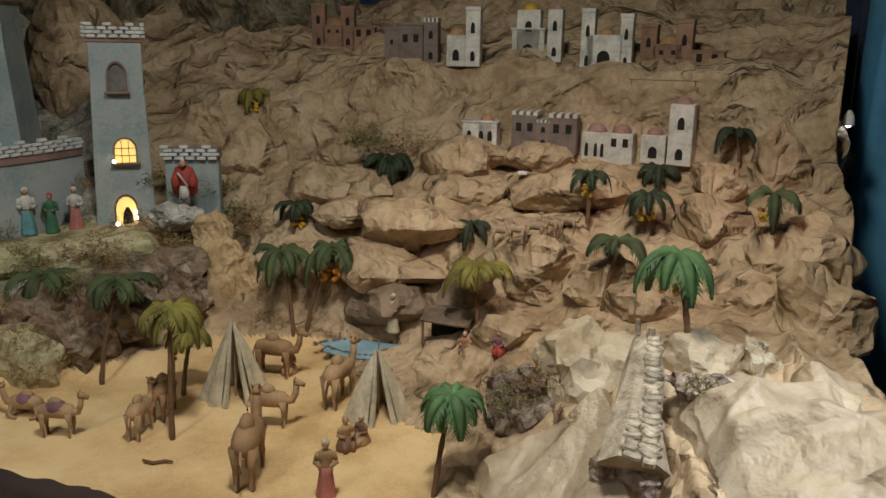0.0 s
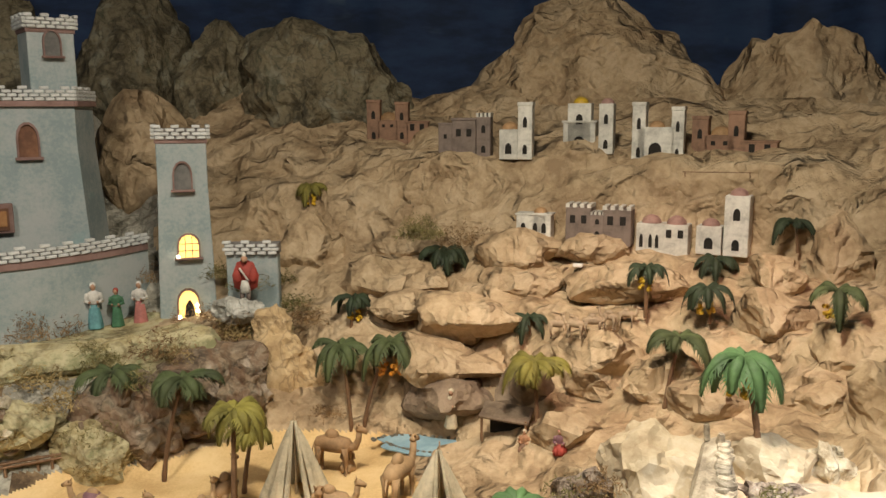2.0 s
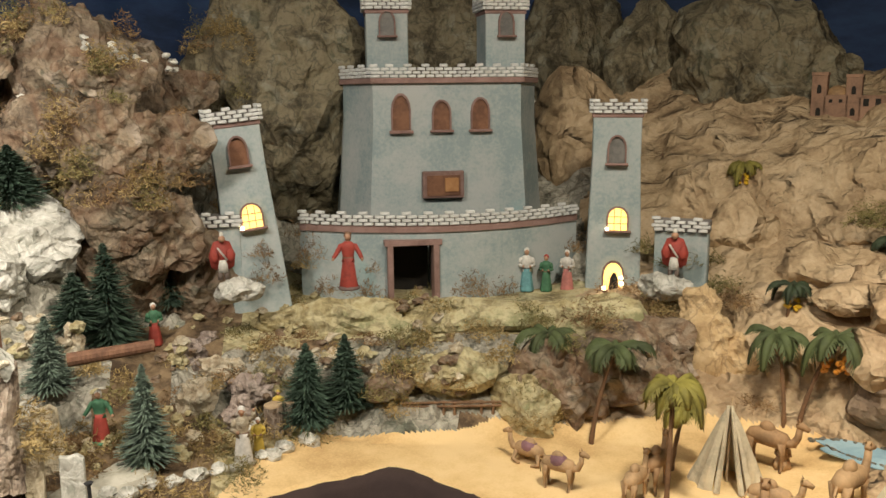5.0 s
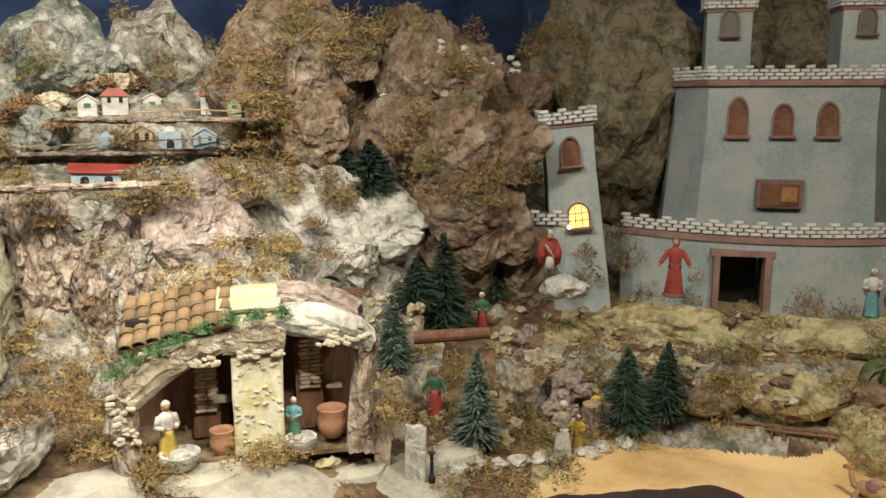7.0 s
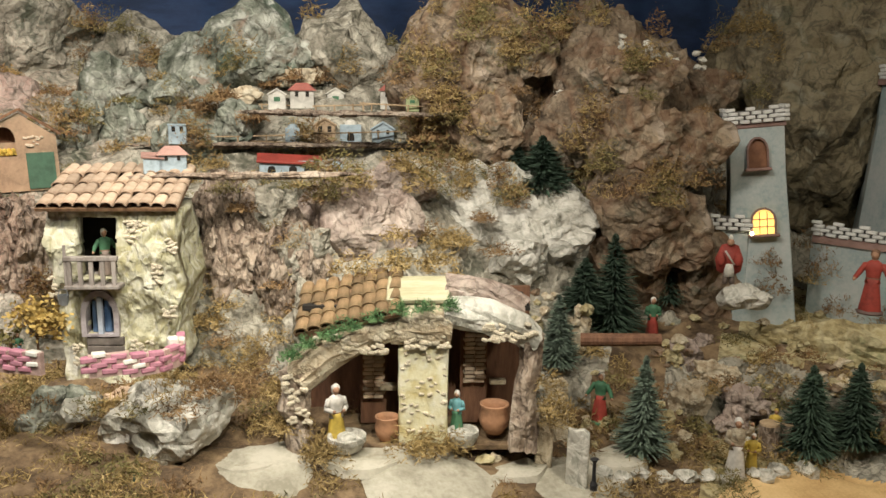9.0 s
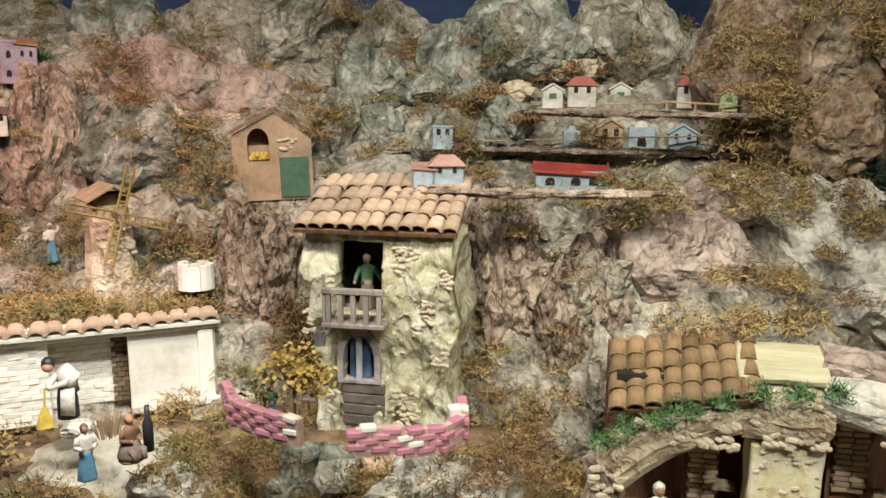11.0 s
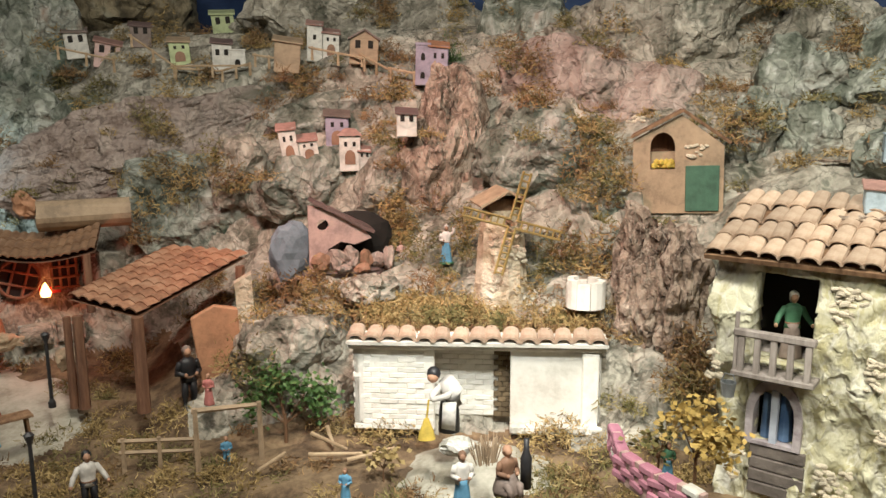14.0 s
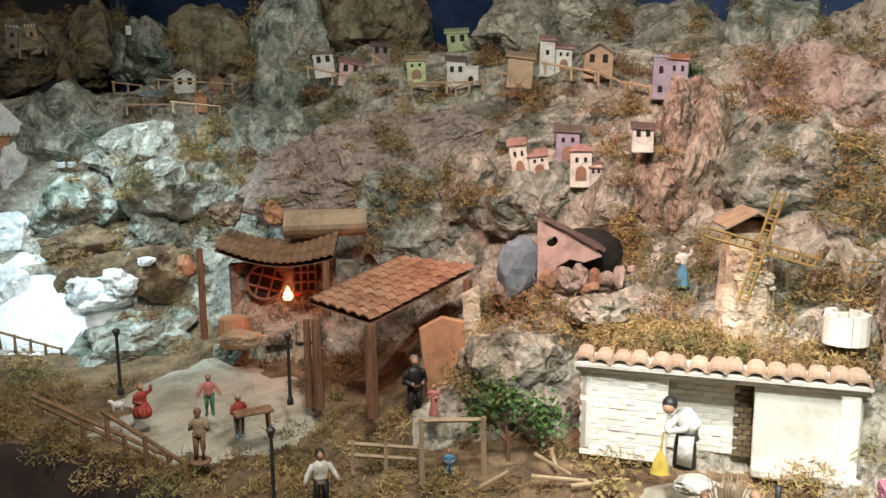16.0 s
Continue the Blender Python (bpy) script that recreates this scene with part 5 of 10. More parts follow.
# under the castle terrace
boulders(M_BANK, "mottled brown and green bank below the castle", 96, (-1.700, 1.962, 0.827, 0.479, 0.180), (-1.372, 2.157, 0.832, 0.475, 0.141), (-1.075, 2.343, 0.828, 0.435, 0.154), (-0.814, 2.643, 0.833, 0.233, 0.136), (-1.274, 1.948, 0.739, 0.258, 0.145), (-1.076, 2.013, 0.679, 0.227, 0.162), d=0.14, rough=0.30, boxy=0.4, name="earth_bank", category="bank")
boulders(M_ROCKBROWN, "rough brown lumps of cork on the bank", 104, (-0.862, 2.322, 0.765, 0.316, 0.193), (-0.782, 2.325, 0.708, 0.192, 0.210), (-0.979, 2.079, 0.717, 0.196, 0.196), (-1.414, 1.844, 0.727, 0.158, 0.111), (-0.786, 2.357, 0.747, 0.186, 0.170), (-0.905, 2.160, 0.742, 0.250, 0.219), (-1.045, 2.063, 0.758, 0.180, 0.180), rough=0.5)
boulders(M_CLAY, "cracked tan path of dried clay up the slope", 114, (-0.673, 2.398, 0.780, 0.150, 0.270), (-0.586, 2.409, 0.740, 0.150, 0.180), (-0.715, 2.500, 0.880, 0.120, 0.140), d=0.06, rough=0.3, soft=1)
# beside the castle and above the grotto
boulders(M_ROCKBROWN, "brown crumbling rock on the steep slope", 120, (-2.397, 1.481, 1.411, 0.213, 0.246), (-2.187, 1.527, 1.412, 0.271, 0.240), (-2.137, 1.565, 1.233, 0.244, 0.211), (-2.123, 1.669, 1.153, 0.220, 0.254), (-2.492, 1.258, 1.440, 0.177, 0.212), (-2.168, 1.552, 1.228, 0.226, 0.261), (-2.145, 1.628, 1.127, 0.194, 0.247), (-2.085, 1.718, 1.407, 0.208, 0.174), rough=0.3, d=0.07, freq=3.2, facets=14)
rock(-2.450, 1.250, 1.150, 0.580, 0.330, M_ROCKPALE, 130, "broad folded sheet of pale crumpled paper roofing the grotto", d=0.24, rough=0.30, freq=2.6, peak=0.3, lean=9)
boulders(M_ROCKPALE, "pale crumpled paper rock roofing the grotto", 131, (-2.340, 1.363, 1.090, 0.270, 0.200), (-2.560, 1.120, 1.250, 0.260, 0.140), (-2.300, 1.215, 1.060, 0.190, 0.150), rough=0.35, freq=3.0)
boulders(M_ROCKPINK, "greyish crumbling slab of rock above the grotto", 136, (-2.416, 0.790, 1.160, 0.320, 0.310), (-2.520, 0.930, 1.270, 0.230, 0.150), rough=0.26, fissure=0.004, d=0.16)
boulders(M_ROCK, L_GREY, 138, (-2.423, 0.627, 1.095, 0.150, 0.172), (-2.612, 0.587, 1.191, 0.112, 0.132), (-2.521, 0.700, 1.257, 0.110, 0.152), rough=0.36)
boulders(M_BARK, L_CORK, 144, (-2.500, 0.464, 1.079, 0.123, 0.216), (-2.437, 0.525, 1.046, 0.075, 0.199), (-2.402, 0.629, 1.075, 0.123, 0.148), (-2.514, 0.470, 1.113, 0.114, 0.293), (-2.529, 0.390, 1.125, 0.066, 0.131), (-2.721, -0.116, 1.108, 0.098, 0.325), (-2.659, -0.042, 1.121, 0.106, 0.260), (-2.435, 0.560, 1.045, 0.123, 0.250), (-2.490, 0.467, 1.073, 0.135, 0.210), (-2.592, 0.417, 1.217, 0.106, 0.182), d=0.09, rough=0.38, boxy=0.6, name="bark_slab", category="bark", freq=3.2, fissure=0.012, sub=3)
boulders(M_BARK, L_CORK, 156, (-2.720, -0.086, 1.101, 0.170, 0.360), (-2.530, 0.454, 1.085, 0.170, 0.420), (-2.450, 0.590, 1.020, 0.130, 0.360), d=0.13, rough=0.3, boxy=0.5, name="bark_slab", category="bark", freq=3.2, fissure=0.014, sub=3)
# west slopes
boulders(M_ROCKGREEN, L_GREY, 170, (-3.185, -0.385, 1.365, 0.300, 0.250), (-3.288, 0.264, 1.529, 0.200, 0.240), (-3.138, 0.146, 1.401, 0.145, 0.233), (-3.110, 0.266, 1.389, 0.143, 0.243), (-3.080, -0.236, 1.269, 0.150, 0.155), (-2.964, 0.425, 1.389, 0.198, 0.167), (-2.966, 0.593, 1.441, 0.155, 0.144), (-3.247, 0.463, 1.522, 0.255, 0.139), rough=0.36)
rock(-3.193, 0.774, 1.624, 0.340, 0.153, M_ROCKGREEN, 180, "teal-green painted paper ridge above the red-roofed huts", rough=0.3, lean=-14)
boulders(M_ROCKPINK, L_RED, 182, (-3.403, -0.290, 1.535, 0.420, 0.260), (-3.368, -0.100, 1.480, 0.300, 0.220), rough=0.24, d=0.2)
rock(-3.235, -0.640, 1.345, 0.220, 0.470, M_BARK, 190, "tall pinkish slab of bark on the western slope", d=0.16, rough=0.26, boxy=0.35, name="bark_slab", category="bark", freq=2.6, peak=0.45, lean=5, fissure=0.008)
rock(-3.200, -0.790, 1.265, 0.170, 0.240, M_ROCK, 194, "grey wedge of crumpled painted paper beside the bark slab", d=0.14, rough=0.3, peak=0.4, lean=14)
rock(-3.375, -1.600, 1.345, 0.880, 0.300, M_ROCKPINK, 204, "broad reddish-grey folded slope above the forge", d=0.26, rough=0.20, boxy=0.3, freq=3.0, lean=-8, fissure=0.005)
rock(-3.262, -1.400, 1.160, 0.400, 0.340, M_ROCKGREEN, 206, "pale green folded sheet of painted paper behind the pergola", d=0.20, rough=0.30, freq=3.0, lean=6)
rock(-3.225, -1.030, 1.262, 0.300, 0.230, M_ROCKGREEN, 207, "folded green painted paper hanging over the pink house", d=0.17, rough=0.34, lean=14, peak=0.3)
boulders(M_ROCK, L_GREY, 195, (-2.700, -0.890, 0.940, 0.240, 0.225), (-2.674, -0.803, 0.876, 0.141, 0.130), (-2.890, -0.243, 1.178, 0.133, 0.140), (-3.234, -1.250, 1.300, 0.160, 0.200), rough=0.34)
boulders(M_ROCKGREEN, "mossy green rock face under the ledge houses", 210, (-3.470, -1.017, 1.425, 0.420, 0.190), (-3.530, -1.450, 1.440, 0.400, 0.180), (-3.520, -1.820, 1.440, 0.360, 0.190), (-3.415, -2.035, 1.415, 0.199, 0.240), (-3.400, -2.200, 1.384, 0.244, 0.285), rough=0.34, d=0.16)
boulders(M_ROCK, "pale rough rock above the forge", 218, (-3.280, -2.607, 1.342, 0.376, 0.270), (-3.280, -2.380, 1.265, 0.420, 0.270), (-3.294, -2.095, 1.274, 0.130, 0.177), (-3.427, -2.380, 1.421, 0.210, 0.135), rough=0.34, fissure=0.005)
boulders(M_ROCKGREEN, "pale green rock under cold white light", 224, (-3.300, -2.967, 1.455, 0.400, 0.340), (-3.080, -2.700, 1.170, 0.300, 0.240), (-3.149, -2.403, 1.119, 0.178, 0.158), (-2.872, -2.268, 0.790, 0.379, 0.181), (-3.265, -3.158, 1.477, 0.223, 0.219), rough=0.36)
boulders(M_EARTH, "low brown earth ledge beside the frozen pond", 230, (-2.976, -2.506, 0.981, 0.269, 0.134), (-3.046, -2.306, 0.975, 0.247, 0.190), (-3.001, -2.635, 1.076, 0.235, 0.118), d=0.1, rough=0.3, name="earth_ledge", category="ledge")
# front of the stone house
boulders(M_ROCKGREEN, "small painted stones heaped before the pink wall", 236, (-2.310, -0.038, 0.826, 0.077, 0.071), (-2.281, 0.026, 0.818, 0.092, 0.087), (-2.244, -0.075, 0.819, 0.073, 0.073), (-2.266, 0.165, 0.820, 0.077, 0.066), rough=0.4)
rock(-2.241, 0.118, 0.814, 0.091, 0.086, M_TILE, 242, "small orange stone before the pink wall", rough=0.35)
rock(-2.060, 0.215, 0.812, 0.235, 0.185, M_ROCKPALE, 243, "large grey-white rock before the grotto", rough=0.36)
boulders(M_ROCKPALE, "pale crumpled paper rock among the moss", 246, (-2.255, -0.273, 0.811, 0.145, 0.117), (-2.234, 0.011, 0.818, 0.099, 0.070), (-2.134, 0.098, 0.808, 0.100, 0.100), rough=0.4)
rock(-2.242, 0.566, 0.938, 0.079, 0.238, M_ROCK, 244, "rough grey rock at the grotto's flank", rough=0.36, d=0.1)

boulders(M_ROCKBROWN, "small crumbling brown rock on the steep slope", 250, (-2.453, 1.520, 1.573, 0.116, 0.116), (-2.315, 1.582, 1.619, 0.132, 0.115), (-2.163, 1.622, 1.584, 0.146, 0.114), (-2.336, 1.488, 1.379, 0.114, 0.114), (-2.120, 1.602, 1.441, 0.129, 0.113), (-2.084, 1.674, 1.348, 0.116, 0.133), (-2.234, 1.526, 1.232, 0.114, 0.114), (-2.111, 1.715, 1.173, 0.103, 0.137), (-2.447, 1.547, 1.563, 0.129, 0.148), (-2.213, 1.551, 1.603, 0.137, 0.120), (-2.272, 1.513, 1.406, 0.141, 0.141), (-2.134, 1.576, 1.376, 0.137, 0.137), (-2.473, 2.166, 1.556, 0.169, 0.148), (-2.410, 1.462, 1.420, 0.109, 0.109), (-2.462, 1.390, 1.667, 0.142, 0.142), rough=0.4, d=0.035, facets=10)
for i, s in enumerate(((-2.433, 1.664, 1.733, 0.00172), (-2.198, 1.639, 1.665, 0.00163), (-2.186, 1.647, 1.641, 0.00164), (-2.177, 1.667, 1.609, 0.00165), (-2.473, 1.495, 1.549, 0.00166), (-2.202, 1.821, 1.638, 0.00175), (-2.293, 1.610, 1.684, 0.00165))):
    for k in range(5):
        rock(s[0] + random.uniform(-0.03, 0.03), s[1] + random.uniform(-0.03, 0.03), s[2] + random.uniform(-0.02, 0.03), 0.022, 0.016, M_ROCKPALE, 270 + 5 * i + k, "small white stone chip on the brown slope", sub=2, rough=0.5, name="stone_chip", category="stone")

# ---- kinds of things ----
def paint(name, c, rough=0.7, vary=0.1):
    return shade(name, [tuple(0.72 * k for k in c), c, tuple(min(0.85, 1.18 * k) for k in c)], 16, rough, 0.25, 90, vary=vary)


M_PALM = paint("palm_green", (0.065, 0.085, 0.03), 0.75, 0.25)
M_PALMTEAL = paint("bright_palm_green", (0.10, 0.19, 0.07), 0.65, 0.2)
M_PALMOLIVE = paint("olive_palm_green", (0.19, 0.165, 0.03), 0.75, 0.25)
M_PALMDARK = paint("dark_palm_green", (0.03, 0.045, 0.02), 0.7)
M_TRUNK = paint("palm_trunk_brown", (0.16, 0.085, 0.04), 0.85)
M_DATE = paint("yellow_dates", (0.66, 0.42, 0.03), 0.5)
M_DATEORANGE = paint("orange_dates", (0.50, 0.20, 0.02), 0.5)
M_PINE = paint("pine_green", (0.05, 0.085, 0.055), 0.8)
M_PINELIGHT = paint("dusty_pine_green", (0.15, 0.20, 0.15), 0.8)
M_CAMEL = paint("camel_brown", (0.42, 0.27, 0.14), 0.75)
M_CAMELDARK = paint("dark_camel_brown", (0.31, 0.185, 0.09), 0.75)
M_PURPLE = paint("faded_purple_cloth", (0.22, 0.11, 0.13))
M_TENT = paint("cream_tent_cloth", (0.50, 0.44, 0.32), 0.9)
M_SKIN = paint("painted_clay", (0.42, 0.24, 0.15))
M_RED = paint("red_paint", (0.33, 0.05, 0.035))
M_BLUE = paint("light_blue_paint", (0.12, 0.30, 0.45))
M_GREENP = paint("green_paint", (0.06, 0.17, 0.09))
M_TEAL = paint("teal_paint", (0.14, 0.33, 0.36))
M_WHITEP = paint("white_paint", (0.66, 0.63, 0.58))
M_BLACK = paint("black_paint", (0.018, 0.018, 0.02), 0.5)
M_YELLOW = paint("yellow_paint", (0.55, 0.40, 0.07))
M_BROWNP = paint("brown_clay", (0.20, 0.11, 0.065))
M_PINKP = paint("pink_paint", (0.50, 0.19, 0.17))
M_TERRA = paint("terracotta_clay", (0.42, 0.22, 0.12))
M_HUTW = paint("white_hut_wall", (0.62, 0.60, 0.54))
M_HUTPINK = paint("pinkish_hut_wall", (0.54, 0.38, 0.34))
M_HUTBROWN = paint("brown_hut_wall", (0.28, 0.16, 0.10))
M_HUTGREY = paint("grey_hut_wall", (0.20, 0.155, 0.13))
M_HUTBLUE = paint("pale_blue_hut_wall", (0.34, 0.42, 0.47))
M_HUTTAN = paint("tan_hut_wall", (0.38, 0.28, 0.18))
M_HUTGREEN = paint("pale_green_hut_wall", (0.42, 0.48, 0.26))
M_HUTPURPLE = paint("lilac_hut_wall", (0.34, 0.30, 0.37))
M_ROOFRED = paint("red_roof", (0.34, 0.11, 0.085))
M_ROOFDARK = paint("dark_roof", (0.15, 0.10, 0.09))
M_ROOFPINK = paint("rose_roof", (0.36, 0.21, 0.175))
M_DOME = paint("ochre_dome", (0.42, 0.25, 0.12))
M_IRON = paint("dark_iron", (0.03, 0.03, 0.032), 0.5)
M_SNOW = paint("white_snow_cover", (0.72, 0.75, 0.76), 0.9)
M_MOSS = shade("dry_brown_moss", [(0.17, 0.115, 0.04), (0.32, 0.225, 0.085), (0.46, 0.345, 0.16)], 25, 0.95, 0, 90)
M_MOSSGREEN = shade("green_brown_moss", [(0.09, 0.085, 0.025), (0.19, 0.165, 0.06), (0.31, 0.25, 0.11)], 25, 0.95, 0, 90)
M_LEAF = shade("small_green_leaves", [(0.025, 0.06, 0.012), (0.06, 0.13, 0.03), (0.11, 0.18, 0.05)], 20, 0.7, 0, 60)
M_SHRUB = shade("rusty_dry_shrub", [(0.12, 0.065, 0.03), (0.23, 0.14, 0.062), (0.34, 0.22, 0.105)], 16, 0.95, 0, 60)


def wisps(name, x, y, z, r, material, seed, label, n=None, up=0.35, length=0.019, flat=0.6, category="moss", kind="stuff"):
    """A tuft of many thin curled shreds."""
    rng = random.Random(seed)
    n = n or int(60 + 78000 * r * r)
    lumps = [(Vector((rng.uniform(-0.6, 0.6) * r, rng.uniform(-0.6, 0.6) * r, 0)), r * rng.uniform(0.55, 0.9)) for _ in range(4)]
    verts, faces = [], []
    for i in range(n):
        mid, size = lumps[i % 4]
        a, q = rng.uniform(0, 6.283), size * math.sqrt(rng.random())
        c = mid + Vector((q * math.cos(a), q * math.sin(a), flat * 1.5 * size * rng.random() * (1.1 - (q / size) ** 2)))
        d = Vector((rng.gauss(0, 1), rng.gauss(0, 1), rng.gauss(0, 0.7) + 0.8 * up)).normalized()
        turn = Vector((rng.gauss(0, 1), rng.gauss(0, 1), rng.gauss(0, 1))).normalized()
        side = d.cross(turn).normalized()
        ln, wd = length * rng.uniform(0.4, 1.05), length * rng.uniform(0.05, 0.09)
        spin = Matrix.Rotation(rng.uniform(-1.3, 1.3), 3, turn)
        b = len(verts)
        p = c
        for k in range(3):
            w = wd * (1 - 0.28 * k)
            verts += [tuple(p - side * w), tuple(p + side * w)]
            p = p + d * ln / 2
            d = spin @ d
        faces += [(b, b + 1, b + 3, b + 2), (b + 2, b + 3, b + 5, b + 4)]
    me = bpy.data.meshes.new(name)
    me.from_pydata(verts, [], faces)
    me.materials.append(material)
    ob = new(name, me)
    ob.location = (x, y, z - 0.006)
    return tagged(ob, label, category, "", kind)


def frond(bm, base, a, reach, droop, width, rng):
    """A plump drooping palm leaf fringed with short leaflets."""
    n = 9
    d = Vector((math.cos(a), math.sin(a), 0))
    s = Vector((-d.y, d.x, 0))
    rings = []
    line = []
    for i in range(n + 1):
        t = i / n
        p = base + d * reach * (1.0 * math.sin(1.45 * t)) + Vector((0, 0, reach * (0.62 * t - (0.62 + droop) * t ** 2.2)))
        w = max(0.0012, 0.62 * width * (0.22 + 0.85 * math.sin(math.pi * min(1.0, 0.06 + 0.9 * t))))
        line.append((p, w))
        rings.append([bm.verts.new(p + s * w + Vector((0, 0, -0.5 * w))), bm.verts.new(p + Vector((0, 0, 0.25 * w + 0.002))), bm.verts.new(p - s * w + Vector((0, 0, -0.5 * w))), bm.verts.new(p + Vector((0, 0, -0.35 * w - 0.001)))])
    for r0, r1 in zip(rings, rings[1:]):
        for k in range(4):
            bm.faces.new((r0[k], r0[(k + 1) % 4], r1[(k + 1) % 4], r1[k]))
    bm.faces.new(rings[-1])
    for i in range(1, n):
        (p, w), (q, _) = line[i], line[i + 1]
        for sx in (-1, 1):
            for e in (0.0, 0.5):
                c = p.lerp(q, e)
                f = (q - p).normalized()
                tip = c + s * sx * w * rng.uniform(1.3, 1.75) + f * w * rng.uniform(0.5, 0.9) - Vector((0, 0, w * rng.uniform(0.7, 1.2)))
                root = c + s * sx * w * 0.7 - Vector((0, 0, 0.2 * w))
                bm.faces.new((bm.verts.new(root - f * w * 0.28), bm.verts.new(root + f * w * 0.28), bm.verts.new(tip)))


def palm(x, y, z, cx, cy, cz, reach, material, seed, label, dates=None, leaves=7, width=0.30):
    rng = random.Random(seed)
    t = thing("palm_tree", pose(x, y, z - 0.01), label, "palm tree", "toy palm trees")
    top = Vector((cx - x, cy - y, max(0.02, cz - z + 0.01)))
    bm = bmesh.new()
    h = top.length
    r0 = max(0.0035, min(0.0068, 0.035 * h + 0.002))
    reach *= 1.08
    n = 9
    pts = [Vector((top.x * (k / n) ** 1.5, top.y * (k / n) ** 1.5, top.z * k / n)) for k in range(n + 1)]
    tube(bm, pts, [r0 * (1 - 0.35 * k / n) * (1.12 if k % 2 else 0.9) for k in range(n + 1)], 8)
    part("trunk", bm, M_TRUNK, t)
    for i in range(leaves):
        bm = bmesh.new()
        frond(bm, top, 6.283 * i / leaves + rng.uniform(-0.25, 0.25), reach * rng.uniform(0.68, 1.08), rng.uniform(0.15, 1.15), reach * width * rng.uniform(0.85, 1.15), rng)
        part("frond", bm, material, t, smooth=True)
    if dates:
        for i in range(2):
            bm = bmesh.new()
            a = math.atan2(-cy, -0.5 - cx) + (-0.5, 0.6)[i]
            c = top + Vector((math.cos(a) * reach * 0.34, math.sin(a) * reach * 0.34, -0.62 * reach))
            for _ in range(12):
                ball(bm, c + Vector((rng.gauss(0, 1) * reach * 0.06, rng.gauss(0, 1) * reach * 0.06, rng.uniform(-0.25, 0.18) * reach)), reach * 0.085, sub=1)
            part("date_fruit", bm, dates, t)
    return t


def pine(x, y, z, w, h, material, seed, label):
    rng = random.Random(seed)
    w *= 1.2
    t = thing("pine_tree", pose(x, y, z - 0.005), label, "pine tree", "toy pine trees")
    bm = bmesh.new()
    rod(bm, (0, 0, 0), (0, 0, h * 0.97), w * 0.05, w * 0.012, 7)
    part("trunk", bm, M_TRUNK, t)
    verts, faces = [], []
    n = int(1500 + 5000 * w * h * 10)
    for _ in range(min(n, 3200)):
        k = rng.random() ** 1.35
        zz = h * (0.06 + 0.94 * k)
        lay = 0.78 + 0.22 * math.sin(zz / h * 60)
        rad = w / 2 * (1.03 - k) ** 0.8 * lay * rng.uniform(0.75, 1.08)
        a = rng.uniform(0, 6.283)
        d = Vector((math.cos(a), math.sin(a), rng.uniform(-0.35, 0.25)))
        s = Vector((-d.y, d.x, rng.uniform(-0.6, 0.6))).normalized() * (0.0022 + 0.004 * w)
        p0, p1 = Vector((0, 0, zz)) + d * rad * 0.25, Vector((0, 0, zz)) + d * rad
        b = len(verts)
        verts += [tuple(p0 - s), tuple(p0 + s), tuple(p1 + s * 0.35), tuple(p1 - s * 0.35)]
        faces.append((b, b + 1, b + 2, b + 3))
    me = bpy.data.meshes.new("crown")
    me.from_pydata(verts, [], faces)
    me.materials.append(material)
    ob = new("crown", me)
    ob.parent = t
    return t


def statue(name, m, label, category, pieces, group=""):
    """One plain mesh with a slot for each paint: pieces are (paint, function that adds to a bmesh)."""
    bm = bmesh.new()
    mats = []
    for material, add in pieces:
        if material not in mats:
            mats.append(material)
        before = len(bm.faces)
        add(bm)
        bm.faces.ensure_lookup_table()
        for i in range(before, len(bm.faces)):
            bm.faces[i].material_index = mats.index(material)
            bm.faces[i].smooth = True
    me = bpy.data.meshes.new(name)
    bm.to_mesh(me)
    bm.free()
    for k in mats:
        me.materials.append(k)
    ob = new(name, me)
    ob.matrix_basis = m
    return tagged(ob, label, category, group)


